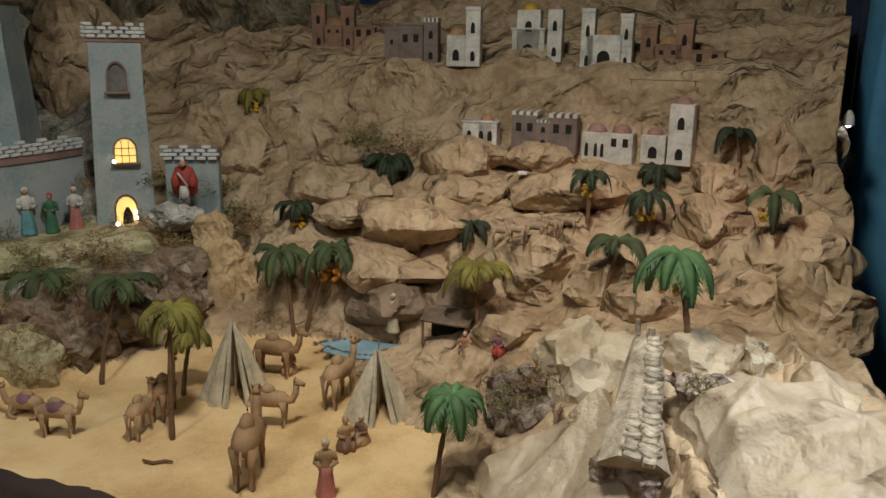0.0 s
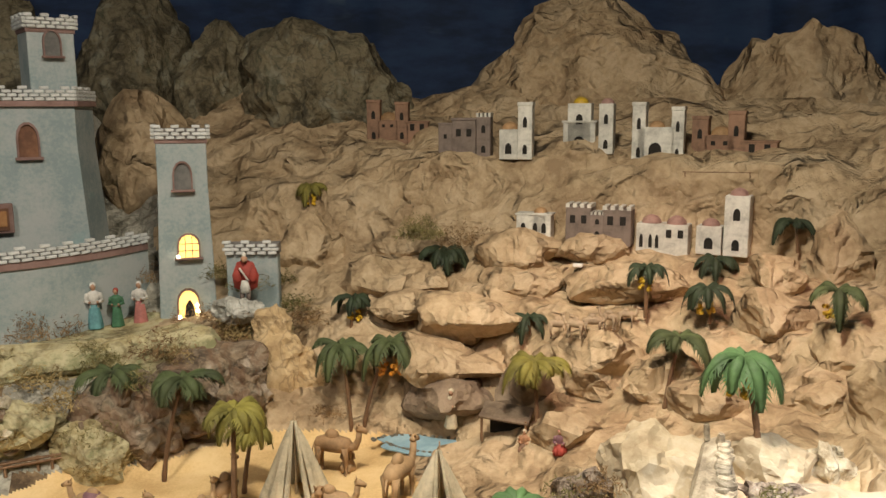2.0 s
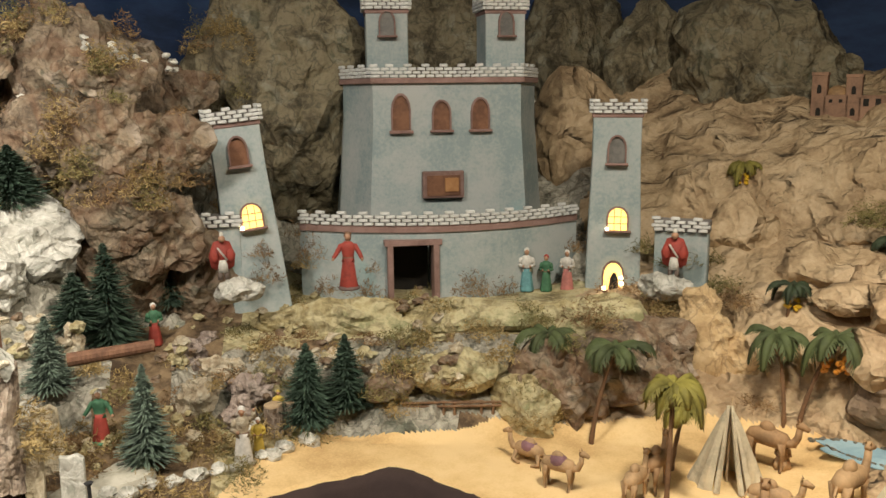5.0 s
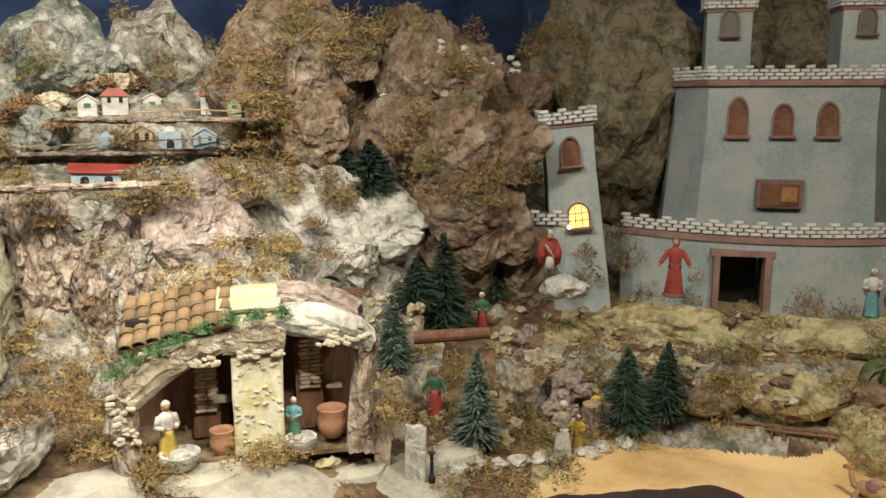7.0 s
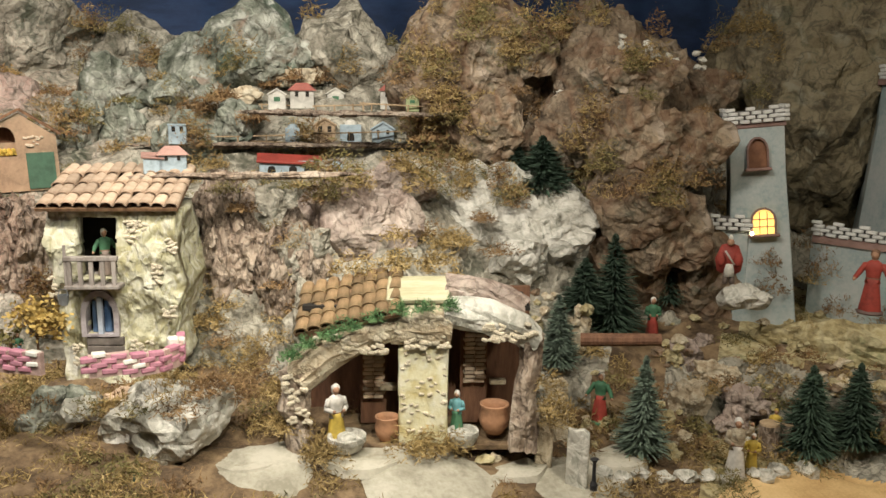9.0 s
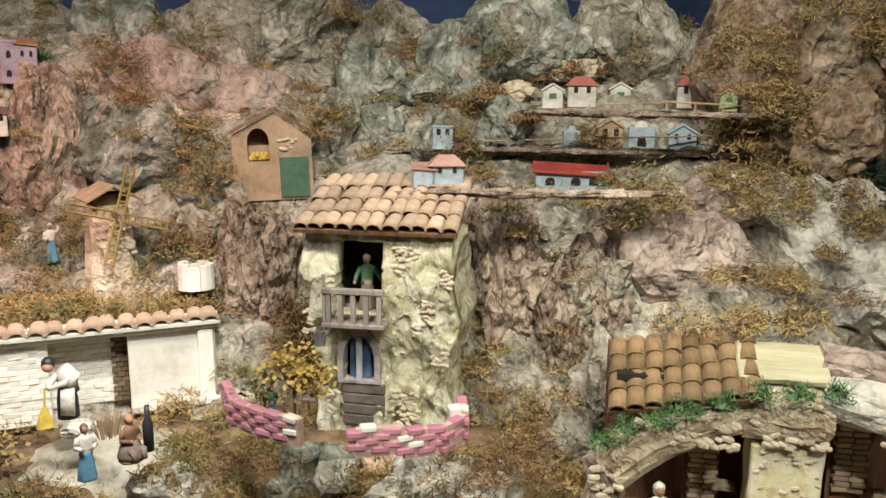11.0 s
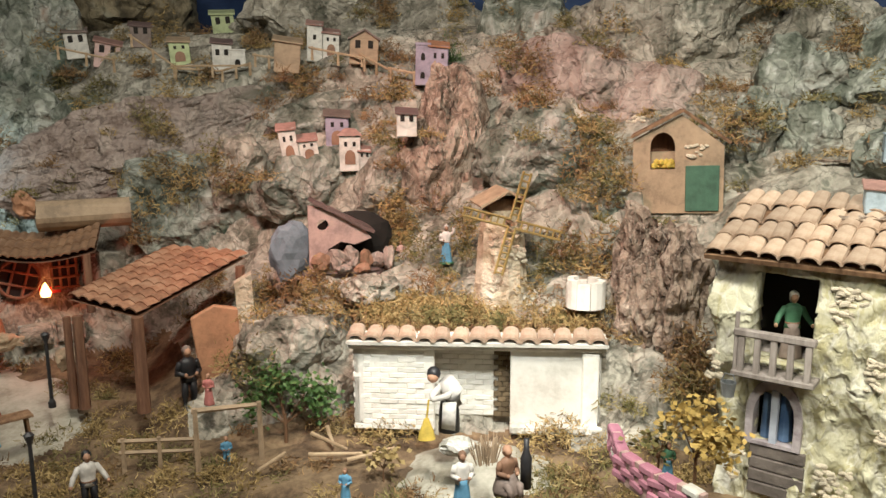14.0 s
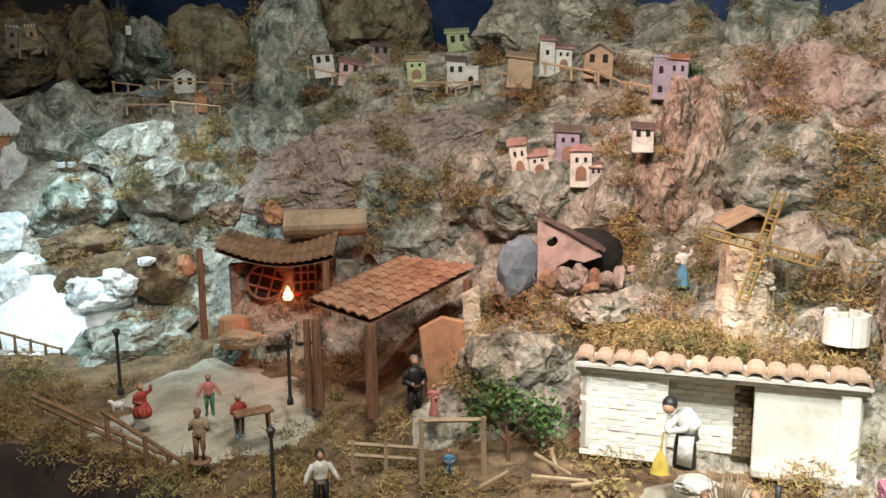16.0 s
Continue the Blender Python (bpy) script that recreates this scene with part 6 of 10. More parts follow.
def figurine(x, y, z, h, robe, top, head, label, turn=0, sit=False, hat=None, arms="front", base=None, lean=0, legs=False):
    """A plain clay nativity figure: gathered robe or legs, shoulders, bent arms, head with hair or a head cloth."""
    k = h / (0.72 if sit else 1.0)
    off = Vector((x * 31, y * 17, 0))

    def gathered(bm, profile, squash, folds, n=20):
        """A lathe whose wall hangs in folds."""
        rings = [[bm.verts.new((r * (1 + folds * math.sin(5 * 6.2832 * i / n + 9 * x) * (1 - j / len(profile))) * math.cos(6.2832 * i / n), squash * r * (1 + folds * math.sin(5 * 6.2832 * i / n + 9 * x) * (1 - j / len(profile))) * math.sin(6.2832 * i / n), zz)) for i in range(n)] for j, (r, zz) in enumerate(profile)]
        for a, b in zip(rings, rings[1:]):
            for i in range(n):
                bm.faces.new((a[i], a[(i + 1) % n], b[(i + 1) % n], b[i]))
        bm.faces.new(rings[0][::-1])
        bm.faces.new(rings[-1])

    def body(bm):
        if sit:
            gathered(bm, [(0.19 * k, 0), (0.21 * k, 0.08 * k), (0.17 * k, 0.20 * k), (0.12 * k, 0.30 * k)], 1.1, 0.08)
            for sx in (-1, 1):
                tube(bm, [(sx * 0.07 * k, 0, 0.16 * k), (sx * 0.09 * k, -0.20 * k, 0.17 * k), (sx * 0.08 * k, -0.23 * k, 0.02 * k)], [0.075 * k, 0.06 * k, 0.045 * k], 8)
        elif legs:
            for sx in (-1, 1):
                tube(bm, [(sx * 0.075 * k, -0.05 * k, 0.015 * k), (sx * 0.07 * k, 0.01 * k, 0.03 * k), (sx * 0.065 * k, -0.005 * k, 0.25 * k), (sx * 0.055 * k, 0, 0.52 * k)], [0.03 * k, 0.045 * k, 0.05 * k, 0.07 * k], 8)
        else:
            gathered(bm, [(0.15 * k, 0), (0.16 * k, 0.03 * k), (0.135 * k, 0.22 * k), (0.105 * k, 0.44 * k), (0.095 * k, 0.53 * k)], 0.8, 0.13)

    z0 = 0.22 * k if sit else 0.48 * k

    def torso(bm):
        gathered(bm, [(0.118 * k, z0 - 0.02 * k), (0.098 * k, z0 + 0.06 * k), (0.115 * k, z0 + 0.17 * k), (0.132 * k, z0 + 0.255 * k), (0.10 * k, z0 + 0.31 * k), (0.045 * k, z0 + 0.345 * k)], 0.66, 0.05)
        for sx in (-1, 1):
            sh = Vector((sx * 0.118 * k, 0, z0 + 0.265 * k))
            if arms == "up" and sx > 0:
                el, hd = sh + Vector((0.08 * k, -0.05 * k, 0.06 * k)), sh + Vector((0.07 * k, -0.11 * k, 0.19 * k))
            elif arms == "wide":
                el, hd = sh + Vector((sx * 0.08 * k, -0.01 * k, -0.13 * k)), sh + Vector((sx * 0.13 * k, -0.09 * k, -0.21 * k))
            else:
                el, hd = sh + Vector((sx * 0.05 * k, 0.0, -0.15 * k)), sh + Vector((-sx * 0.03 * k, -0.13 * k, -0.15 * k))
            tube(bm, [sh + Vector((-sx * 0.02 * k, 0, 0.01 * k)), sh, sh.lerp(el, 0.6), el, hd], [0.03 * k, 0.050 * k, 0.044 * k, 0.042 * k, 0.034 * k], 8)

    def face(bm):
        ball(bm, (0, -0.012 * k, z0 + 0.425 * k), 0.066 * k, (0.86, 1, 1.15))
        ball(bm, (0, -0.078 * k, z0 + 0.42 * k), 0.012 * k, (1, 1, 1.3), 1)
        rod(bm, (0, 0, z0 + 0.32 * k), (0, -0.005 * k, z0 + 0.39 * k), 0.034 * k, 0.03 * k, 8)
        for sx in (-1, 1):
            if arms == "up" and sx > 0:
                hd = Vector((0.195 * k, -0.12 * k, z0 + 0.475 * k))
            elif arms == "wide":
                hd = Vector((sx * 0.255 * k, -0.10 * k, z0 + 0.035 * k))
            else:
                hd = Vector((sx * 0.078 * k, -0.145 * k, z0 + 0.115 * k))
            ball(bm, hd, 0.03 * k, (1, 1, 1.2), 1)

    def cover(bm):
        before = len(bm.verts)
        ball(bm, (0, 0.010 * k, z0 + 0.447 * k), 0.073 * k, (0.95, 1.0, 1.02))
        ball(bm, (0, 0.035 * k, z0 + 0.40 * k), 0.058 * k, (1.0, 0.8, 1.2))
        bm.verts.ensure_lookup_table()
        for v in bm.verts[before:]:
            v.co += 0.010 * k * noise.noise_vector(v.co * (22 / k) + off)

    def belt(bm):
        lathe(bm, [(0.104 * k, z0 + 0.035 * k), (0.108 * k, z0 + 0.05 * k), (0.104 * k, z0 + 0.065 * k)], 14, squash=0.68)

    pieces = [(robe, body), (top, torso), (M_SKIN, face)]
    if hat or head:
        pieces.append((hat or head, cover))
    if not sit:
        pieces.append((M_BROWNP, belt))
    if base:
        pieces.append((base, lambda bm: lathe(bm, [(0.19 * k, -0.03 * k), (0.2 * k, 0.0), (0.17 * k, 0.02 * k)], 14)))
    return statue("figurine", spot(x, y, z, turn, lean), label, "figurine", pieces)


def camel(x, y, z, h, turn, label, material=None, saddle=None, sit=False):
    material = material or M_CAMEL
    k = h
    zb = 0.30 * k if sit else 0.56 * k

    def body(bm):
        tube(bm, [(-0.36 * k, 0, zb), (-0.30 * k, 0, zb + 0.02 * k), (-0.12 * k, 0, zb + 0.05 * k), (0.12 * k, 0, zb + 0.04 * k), (0.30 * k, 0, zb + 0.03 * k), (0.37 * k, 0, zb + 0.04 * k)], [0.05 * k, 0.13 * k, 0.165 * k, 0.165 * k, 0.14 * k, 0.06 * k], 10)
        ball(bm, (-0.02 * k, 0, zb + 0.20 * k), 0.12 * k, (1.2, 0.75, 1.1))
        tube(bm, [(0.32 * k, 0, zb + 0.02 * k), (0.43 * k, 0, zb + 0.02 * k), (0.50 * k, 0, zb + 0.16 * k), (0.52 * k, 0, zb + 0.32 * k)], [0.10 * k, 0.075 * k, 0.06 * k, 0.055 * k], 8)
        tube(bm, [(0.47 * k, 0, zb + 0.36 * k), (0.55 * k, 0, zb + 0.38 * k), (0.68 * k, 0, zb + 0.32 * k)], [0.05 * k, 0.068 * k, 0.04 * k], 8)
        for sy in (-1, 1):
            tube(bm, [(0.50 * k, sy * 0.04 * k, zb + 0.42 * k), (0.48 * k, sy * 0.055 * k, zb + 0.48 * k)], [0.018 * k, 0.008 * k], 5)
        tube(bm, [(-0.37 * k, 0, zb + 0.03 * k), (-0.42 * k, 0, zb - 0.10 * k), (-0.41 * k, 0, zb - 0.22 * k)], [0.02 * k, 0.014 * k, 0.02 * k], 5)
        for sx in (-0.26, 0.26):
            for sy in (-0.09, 0.09):
                if sit:
                    tube(bm, [(sx * k, sy * k, zb), (sx * 1.3 * k, sy * 1.8 * k, 0.10 * k), (sx * 0.6 * k, sy * 2.0 * k, 0.03 * k)], [0.07 * k, 0.05 * k, 0.035 * k], 7)
                else:
                    tube(bm, [(sx * k, sy * k, zb + 0.02 * k), (sx * 1.08 * k, sy * k, zb * 0.5), (sx * k, sy * k, 0.05 * k), (sx * 1.05 * k, sy * k, 0.0)], [0.085 * k, 0.042 * k, 0.032 * k, 0.045 * k], 7)

    pieces = [(material, body)]
    if saddle:
        pieces.append((saddle, lambda bm: ball(bm, (0, 0, zb + 0.11 * k), 0.17 * k, (1.25, 1.08, 0.95))))
    return statue("camel_figurine", spot(x, y, z - 0.004, turn), label, "camel figurine", pieces, "camels of the caravan")


def sheep(x, y, z, h, turn, material, label, name="sheep_figurine"):
    def body(bm):
        ball(bm, (0, 0, 0.6 * h), 0.36 * h, (1.5, 0.9, 0.95))
        ball(bm, (0.55 * h, 0, 0.9 * h), 0.19 * h, (1.3, 0.8, 0.9))
        tube(bm, [(0.38 * h, 0, 0.7 * h), (0.52 * h, 0, 0.9 * h)], [0.18 * h, 0.14 * h], 7)
        for sx in (-0.32, 0.32):
            for sy in (-0.14, 0.14):
                rod(bm, (sx * h, sy * h, 0), (sx * h, sy * h, 0.5 * h), 0.06 * h, 0.09 * h, 6)

    return statue(name, spot(x, y, z - 0.002, turn), label, "animal figurine", [(material, body)])


def opening(parent, x, z, w, h, y, material=M_DARK, arched=False, name="window"):
    bm = bmesh.new()
    if arched:
        slab(bm, arch(w, h, 6), 0.004, (x, y, z))
    else:
        box(bm, (w, 0.004, h), (x, y + 0.002, z + h / 2))
    return part(name, bm, material, parent)


def building(x, y, z, s, label, wall, blocks, turn=0, lean=0, roof=M_DOME, name="toy_house", group="toy village houses", category="house"):
    """A toy house of blocks; each is (x, width, height, depth, top, door), lengths in units of s metres."""
    t = thing(name, spot(x, y, z, turn, lean), label, category, group)
    for bx, w, h, d, top, door in blocks:
        bx, w, h, d = bx * s, w * s, h * s, d * s
        bm = bmesh.new()
        box(bm, (w, d, h + 0.02), (bx, d / 2, h / 2 - 0.01), bevel=min(0.002, w * 0.05))
        part("wall", bm, wall, t)
        if top == "dome":
            bm = bmesh.new()
            ball(bm, (bx, d / 2, h - 0.002), min(w, d) * 0.48, (1, 1, 0.9))
            part("dome", bm, roof, t, smooth=True)
        elif top == "flat":
            bm = bmesh.new()
            box(bm, (w * 1.08, d * 1.08, h * 0.07 + 0.001), (bx, d / 2, h + h * 0.035), bevel=0.001)
            part("cornice", bm, wall, t)
        elif top == "teeth":
            bm = bmesh.new()
            for k in range(4):
                box(bm, (w * 0.16, d, h * 0.12), (bx - w * 0.42 + k * w * 0.28, d / 2, h + h * 0.05))
            part("battlement", bm, M_HUTW, t)
        elif top in ("gable", "lean"):
            rise = w * (0.30 if top == "gable" else 0.22)
            if top == "gable":
                bm = bmesh.new()
                slab(bm, [(bx - w / 2, h - 0.001), (bx + w / 2, h - 0.001), (bx, h + rise)], d * 0.98, (0, 0, 0))
                part("gable_wall", bm, wall, t)
                for sx in (-1, 1):
                    bm = bmesh.new()
                    ang = math.degrees(math.atan2(rise, w / 2))
                    box(bm, (math.hypot(rise, w / 2) * 1.18, d * 1.25, 0.003 + 0.03 * w), rot=pose(0, 0, 0, 0, sx * ang, 0), at=(bx + sx * w * 0.27, d / 2, h + rise * 0.47), bevel=0.001)
                    part("roof", bm, roof, t)
            else:
                bm = bmesh.new()
                box(bm, (w * 1.18, d * 1.25, 0.003 + 0.03 * w), rot=pose(0, 0, 0, 14, 4, 0), at=(bx, d / 2, h + rise * 0.45), bevel=0.001)
                part("roof", bm, roof, t)
        elif top == "hip":
            bm = bmesh.new()
            box(bm, (w * 1.2, d * 1.25, w * 0.32), (bx, d / 2, h + w * 0.15), taper=0.42)
            part("roof", bm, roof, t)
        elif top == "long":
            bm = bmesh.new()
            box(bm, (w * 1.08, d * 1.3, 0.004 + 0.10 * h), rot=pose(0, 0, 0, 18, 3, 0), at=(bx, d * 0.45, h + 0.1 * h), bevel=0.002)
            part("roof", bm, roof, t)
        dw = min(w * 0.34, h * 0.45)
        if door == "door":
            opening(t, bx, 0.0, dw, min(h * 0.5, dw * 1.7), -0.002, M_DARK, True, "door")
            if h > 1.3 * w:
                opening(t, bx, h * 0.62, dw * 0.8, dw * 1.1, -0.002, M_DARK, True)
        elif door == "arch":
            opening(t, bx, 0.0, w * 0.5, h * 0.5, -0.002, M_HUTBROWN, True, "archway")
            opening(t, bx - w * 0.2, h * 0.62, w * 0.14, h * 0.16, -0.002)
            opening(t, bx + w * 0.2, h * 0.62, w * 0.14, h * 0.16, -0.002)
        elif door == "win":
            for k in ((-0.22, 0.22) if w > 0.7 * h else (0.0,)):
                opening(t, bx + k * w, h * 0.5, dw * 0.6, dw * 0.9, -0.002)
        elif door == "three":
            for k in (-0.3, 0.05, 0.3):
                opening(t, bx + k * w, h * 0.08, w * 0.13, h * 0.52, -0.002, M_DARK, True, "door")
        elif door == "green":
            opening(t, bx, h * 0.28, w * 0.36, h * 0.44, -0.002, M_GREENP, False, "shutter")
        elif door == "tall":
            opening(t, bx, h * 0.55, w * 0.28, h * 0.22, -0.002, M_DARK, True)
            opening(t, bx, 0.0, w * 0.3, h * 0.2, -0.002, M_DARK, True, "door")
    return t


def rail(x0, y0, z0, x1, y1, z1, posts=3, rise=0.018, r=0.0035, material=None, label="thin wooden stick fence along the ledge", tiers=1):
    material = material or M_STICK
    t = thing("fence", pose(x0, y0, z0), label, "fence", "little stick fences")
    v = Vector((x1 - x0, y1 - y0, z1 - z0))
    for i in range(posts):
        p = v * (i / max(1, posts - 1))
        bm = bmesh.new()
        rod(bm, p + Vector((0, 0, -0.015)), p + Vector((random.uniform(-0.003, 0.003), 0, rise + r)), r, r * 0.8, 6)
        part("post", bm, material, t)
    for k in range(tiers):
        bm = bmesh.new()
        zz = rise * (1 - 0.45 * k)
        rod(bm, v * -0.04 + Vector((0, -0.003, zz)), v * 1.04 + Vector((0, -0.003, zz + random.uniform(-0.003, 0.003))), r * 0.9, r * 0.7, 6)
        part("rail", bm, material, t)
    return t


def pot(x, y, z, h, material, label, name="clay_pot", category="pot"):
    bm = bmesh.new()
    k = h
    lathe(bm, [(0.30 * k, 0), (0.46 * k, 0.25 * k), (0.52 * k, 0.55 * k), (0.44 * k, 0.85 * k), (0.5 * k, 0.97 * k), (0.5 * k, 1.0 * k), (0.42 * k, 1.0 * k), (0.40 * k, 0.8 * k), (0.3 * k, 0.35 * k), (0.01 * k, 0.3 * k)], 16)
    ob = part(name, bm, material, smooth=True)
    ob.matrix_basis = pose(x, y, z - 0.003)
    return tagged(ob, label, category)


# ---- east: villages, oasis, palms ----
building(-0.444, 3.437, 1.442, 0.00229, "brown brick toy church with ochre dome and two towers", M_HUTBROWN, [(-26, 24, 66, 24, "flat", "tall"), (0, 38, 34, 40, "dome", "arch"), (26, 24, 62, 24, "flat", "tall"), (54, 40, 30, 26, "flat", "win")], roof=M_DOME)
building(-0.090, 3.109, 1.401, 0.00208, "dark grey flat-roofed toy houses on the cliff edge", M_HUTGREY, [(-14, 44, 58, 36, "flat", "win"), (22, 26, 64, 30, "teeth", "tall"), (-48, 26, 50, 26, "flat", "win")])
building(0.074, 3.011, 1.400, 0.00202, "white toy house with a tall narrow tower", M_HUTW, [(-14, 34, 44, 34, "dome", "door"), (16, 26, 86, 26, "flat", "tall")])
building(0.317, 3.122, 1.410, 0.00209, "white toy church with a yellow dome", M_HUTW, [(-2, 58, 48, 40, "flat", "door"), (-2, 42, 82, 30, "dome", "tall")], roof=M_DATE)
building(0.387, 2.948, 1.421, 0.00197, "slim white toy bell tower with reddish dome", M_HUTW, [(0, 26, 80, 26, "dome", "tall")], roof=M_ROOFPINK)
building(0.549, 2.908, 1.391, 0.00195, "white toy gatehouse with two towers and a dome", M_HUTW, [(-28, 24, 92, 24, "flat", "tall"), (2, 66, 54, 30, "dome", "door"), (40, 22, 84, 24, "flat", "tall")], roof=M_DOME)
building(0.775, 2.920, 1.374, 0.00196, "rose-brown toy church with ochre dome and twin towers", M_HUTBROWN, [(-34, 28, 76, 28, "flat", "tall"), (0, 52, 48, 40, "dome", "arch"), (28, 28, 84, 26, "flat", "tall"), (68, 58, 36, 30, "flat", "win")], roof=M_DOME)
building(0.125, 2.747, 1.145, 0.00189, "low white toy house with three doorways", M_HUTW, [(0, 62, 34, 34, "flat", "three"), (10, 26, 38, 26, "dome", "")])
building(0.329, 2.684, 1.137, 0.00185, "grey-brown toy fort with white battlements", M_HUTGREY, [(-34, 46, 56, 40, "teeth", "win"), (0, 26, 44, 36, "teeth", "door"), (34, 50, 54, 40, "teeth", "win")])
building(0.534, 2.659, 1.106, 0.00184, "low white toy house with two pinkish domes", M_HUTW, [(-22, 46, 46, 38, "dome", "three"), (22, 46, 46, 38, "dome", "win")], roof=M_ROOFPINK)
building(0.716, 2.603, 1.117, 0.00180, "white toy house with a square bell tower", M_HUTW, [(-26, 44, 40, 34, "dome", "door"), (20, 42, 96, 34, "dome", "tall")], roof=M_ROOFPINK)

palm(-0.943, 2.037, 0.625, -1.051, 2.099, 0.859, 0.09324, M_PALM, 1, "toy palm with bent trunk and orange dates", M_DATEORANGE)
palm(-0.878, 1.982, 0.599, -0.840, 2.051, 0.861, 0.09716, M_PALM, 2, "toy palm with slender leaning brown trunk")
palm(-0.601, 1.690, 0.600, -0.612, 1.766, 0.884, 0.07675, M_PALMOLIVE, 3, "olive toy palm with a dense bushy crown", None, 14)
palm(-0.647, 1.922, 0.601, -0.630, 1.962, 0.753, 0.06589, M_PALMOLIVE, 4, "short olive toy palm beside a taller one", None, 11)
palm(-0.429, 2.280, 0.632, -0.465, 2.343, 0.868, 0.09659, M_PALM, 5, "toy palm with dark green fronds on the sand")
palm(-0.392, 2.286, 0.641, -0.319, 2.349, 0.881, 0.09674, M_PALM, 6, "toy palm leaning sideways with orange dates", M_DATEORANGE)
palm(-0.468, 2.544, 0.861, -0.460, 2.571, 0.962, 0.07201, M_PALMDARK, 7, "small dark toy palm with yellow dates", M_DATE)
palm(0.100, 2.044, 0.731, 0.094, 2.089, 0.901, 0.08657, M_PALMOLIVE, 8, "olive toy palm before the dark hollow", None, 12)
palm(-0.007, 1.411, 0.628, 0.026, 1.461, 0.822, 0.06973, M_PALMTEAL, 9, "bright green toy palm with big yellow dates", M_DATE, 10, 0.36)
palm(0.412, 1.980, 0.811, 0.454, 2.027, 0.989, 0.08331, M_PALM, 10, "toy palm with leaning trunk on the slope")
palm(0.483, 1.502, 0.926, 0.460, 1.544, 1.085, 0.07473, M_PALMTEAL, 11, "bright green toy palm with yellow dates on mound", M_DATE, 9, 0.36)
palm(0.419, 2.290, 0.982, 0.424, 2.325, 1.113, 0.06451, M_PALMDARK, 12, "dark toy palm with hanging yellow dates", M_DATE)
palm(0.578, 2.214, 0.988, 0.574, 2.236, 1.071, 0.07494, M_PALMDARK, 13, "dark toy palm below the white houses", M_DATE)
palm(0.671, 2.508, 1.046, 0.670, 2.523, 1.100, 0.07685, M_PALMDARK, 14, "low dark toy palm below the white houses")
palm(0.909, 2.501, 1.134, 0.903, 2.523, 1.218, 0.06906, M_PALMDARK, 15, "small dark toy palm beside the village")
palm(0.786, 1.891, 1.073, 0.785, 1.908, 1.138, 0.06927, M_PALM, 16, "toy palm with yellow dates near the blue cloth", M_DATE)
palm(-0.179, 2.828, 1.012, -0.179, 2.844, 1.073, 0.09030, M_PALMDARK, 17, "low dark toy palm among the boulders", None, 12)
palm(0.099, 2.393, 0.897, 0.095, 2.406, 0.944, 0.06103, M_PALMDARK, 18, "low dark toy palm in a hollow")
palm(-0.710, 3.127, 1.217, -0.715, 3.142, 1.274, 0.07223, M_PALMOLIVE, 19, "small olive toy palm on the ridge", M_DATE, 8)


def tent(x, y, z, w, h, turn, label, seed):
    rng = random.Random(seed)
    t = thing("tent", spot(x, y, z, turn), label, "tent", "cloth tents")
    verts, faces = [], []
    n, rows = 28, 8
    for j in range(rows):
        k = j / (rows - 1)
        for i in range(n):
            a = math.radians(-62) + math.radians(304) * i / (n - 1) + math.radians(90 - 152 + 62)
            fold = 1 + 0.11 * math.sin(i * 1.5 + seed) * (1 - k) + 0.03 * rng.uniform(-1, 1)
            r = w / 2 * (1 - k) ** 0.85 * fold + 0.004
            verts.append((r * math.cos(a) * (1.0), r * 0.8 * math.sin(a), h * k - 0.01))
    for j in range(rows - 1):
        for i in range(n - 1):
            faces.append((j * n + i, j * n + i + 1, (j + 1) * n + i + 1, (j + 1) * n + i))
    me = bpy.data.meshes.new("cloth")
    me.from_pydata(verts, [], faces)
    me.materials.append(M_TENT)
    ob = new("cloth", me)
    ob.parent = t
    ob.modifiers.new("thickness", "SOLIDIFY").thickness = 0.003
    bm = bmesh.new()
    rod(bm, (0, 0, 0), (0.004, 0, h + 0.012), 0.003, 0.002, 6)
    part("pole", bm, M_STICK, t)
    for sx in (-1, 1):
        bm = bmesh.new()
        tube(bm, [(0.004 * sx, -0.004, h * 0.96), (sx * w * 0.09, -w * 0.22, h * 0.45), (sx * w * 0.17, -w * 0.40, 0)], [0.004, 0.006, 0.008], 6)
        part("flap", bm, M_TENT, t)
    return t


tent(-0.514, 1.924, 0.601, 0.00143 * 118, 0.205, 18, "pale cream cloth tent with an open front", 1)
tent(-0.145, 1.793, 0.615, 0.00135 * 118, 0.175, 30, "creased cream cloth tent with a narrow opening", 2)


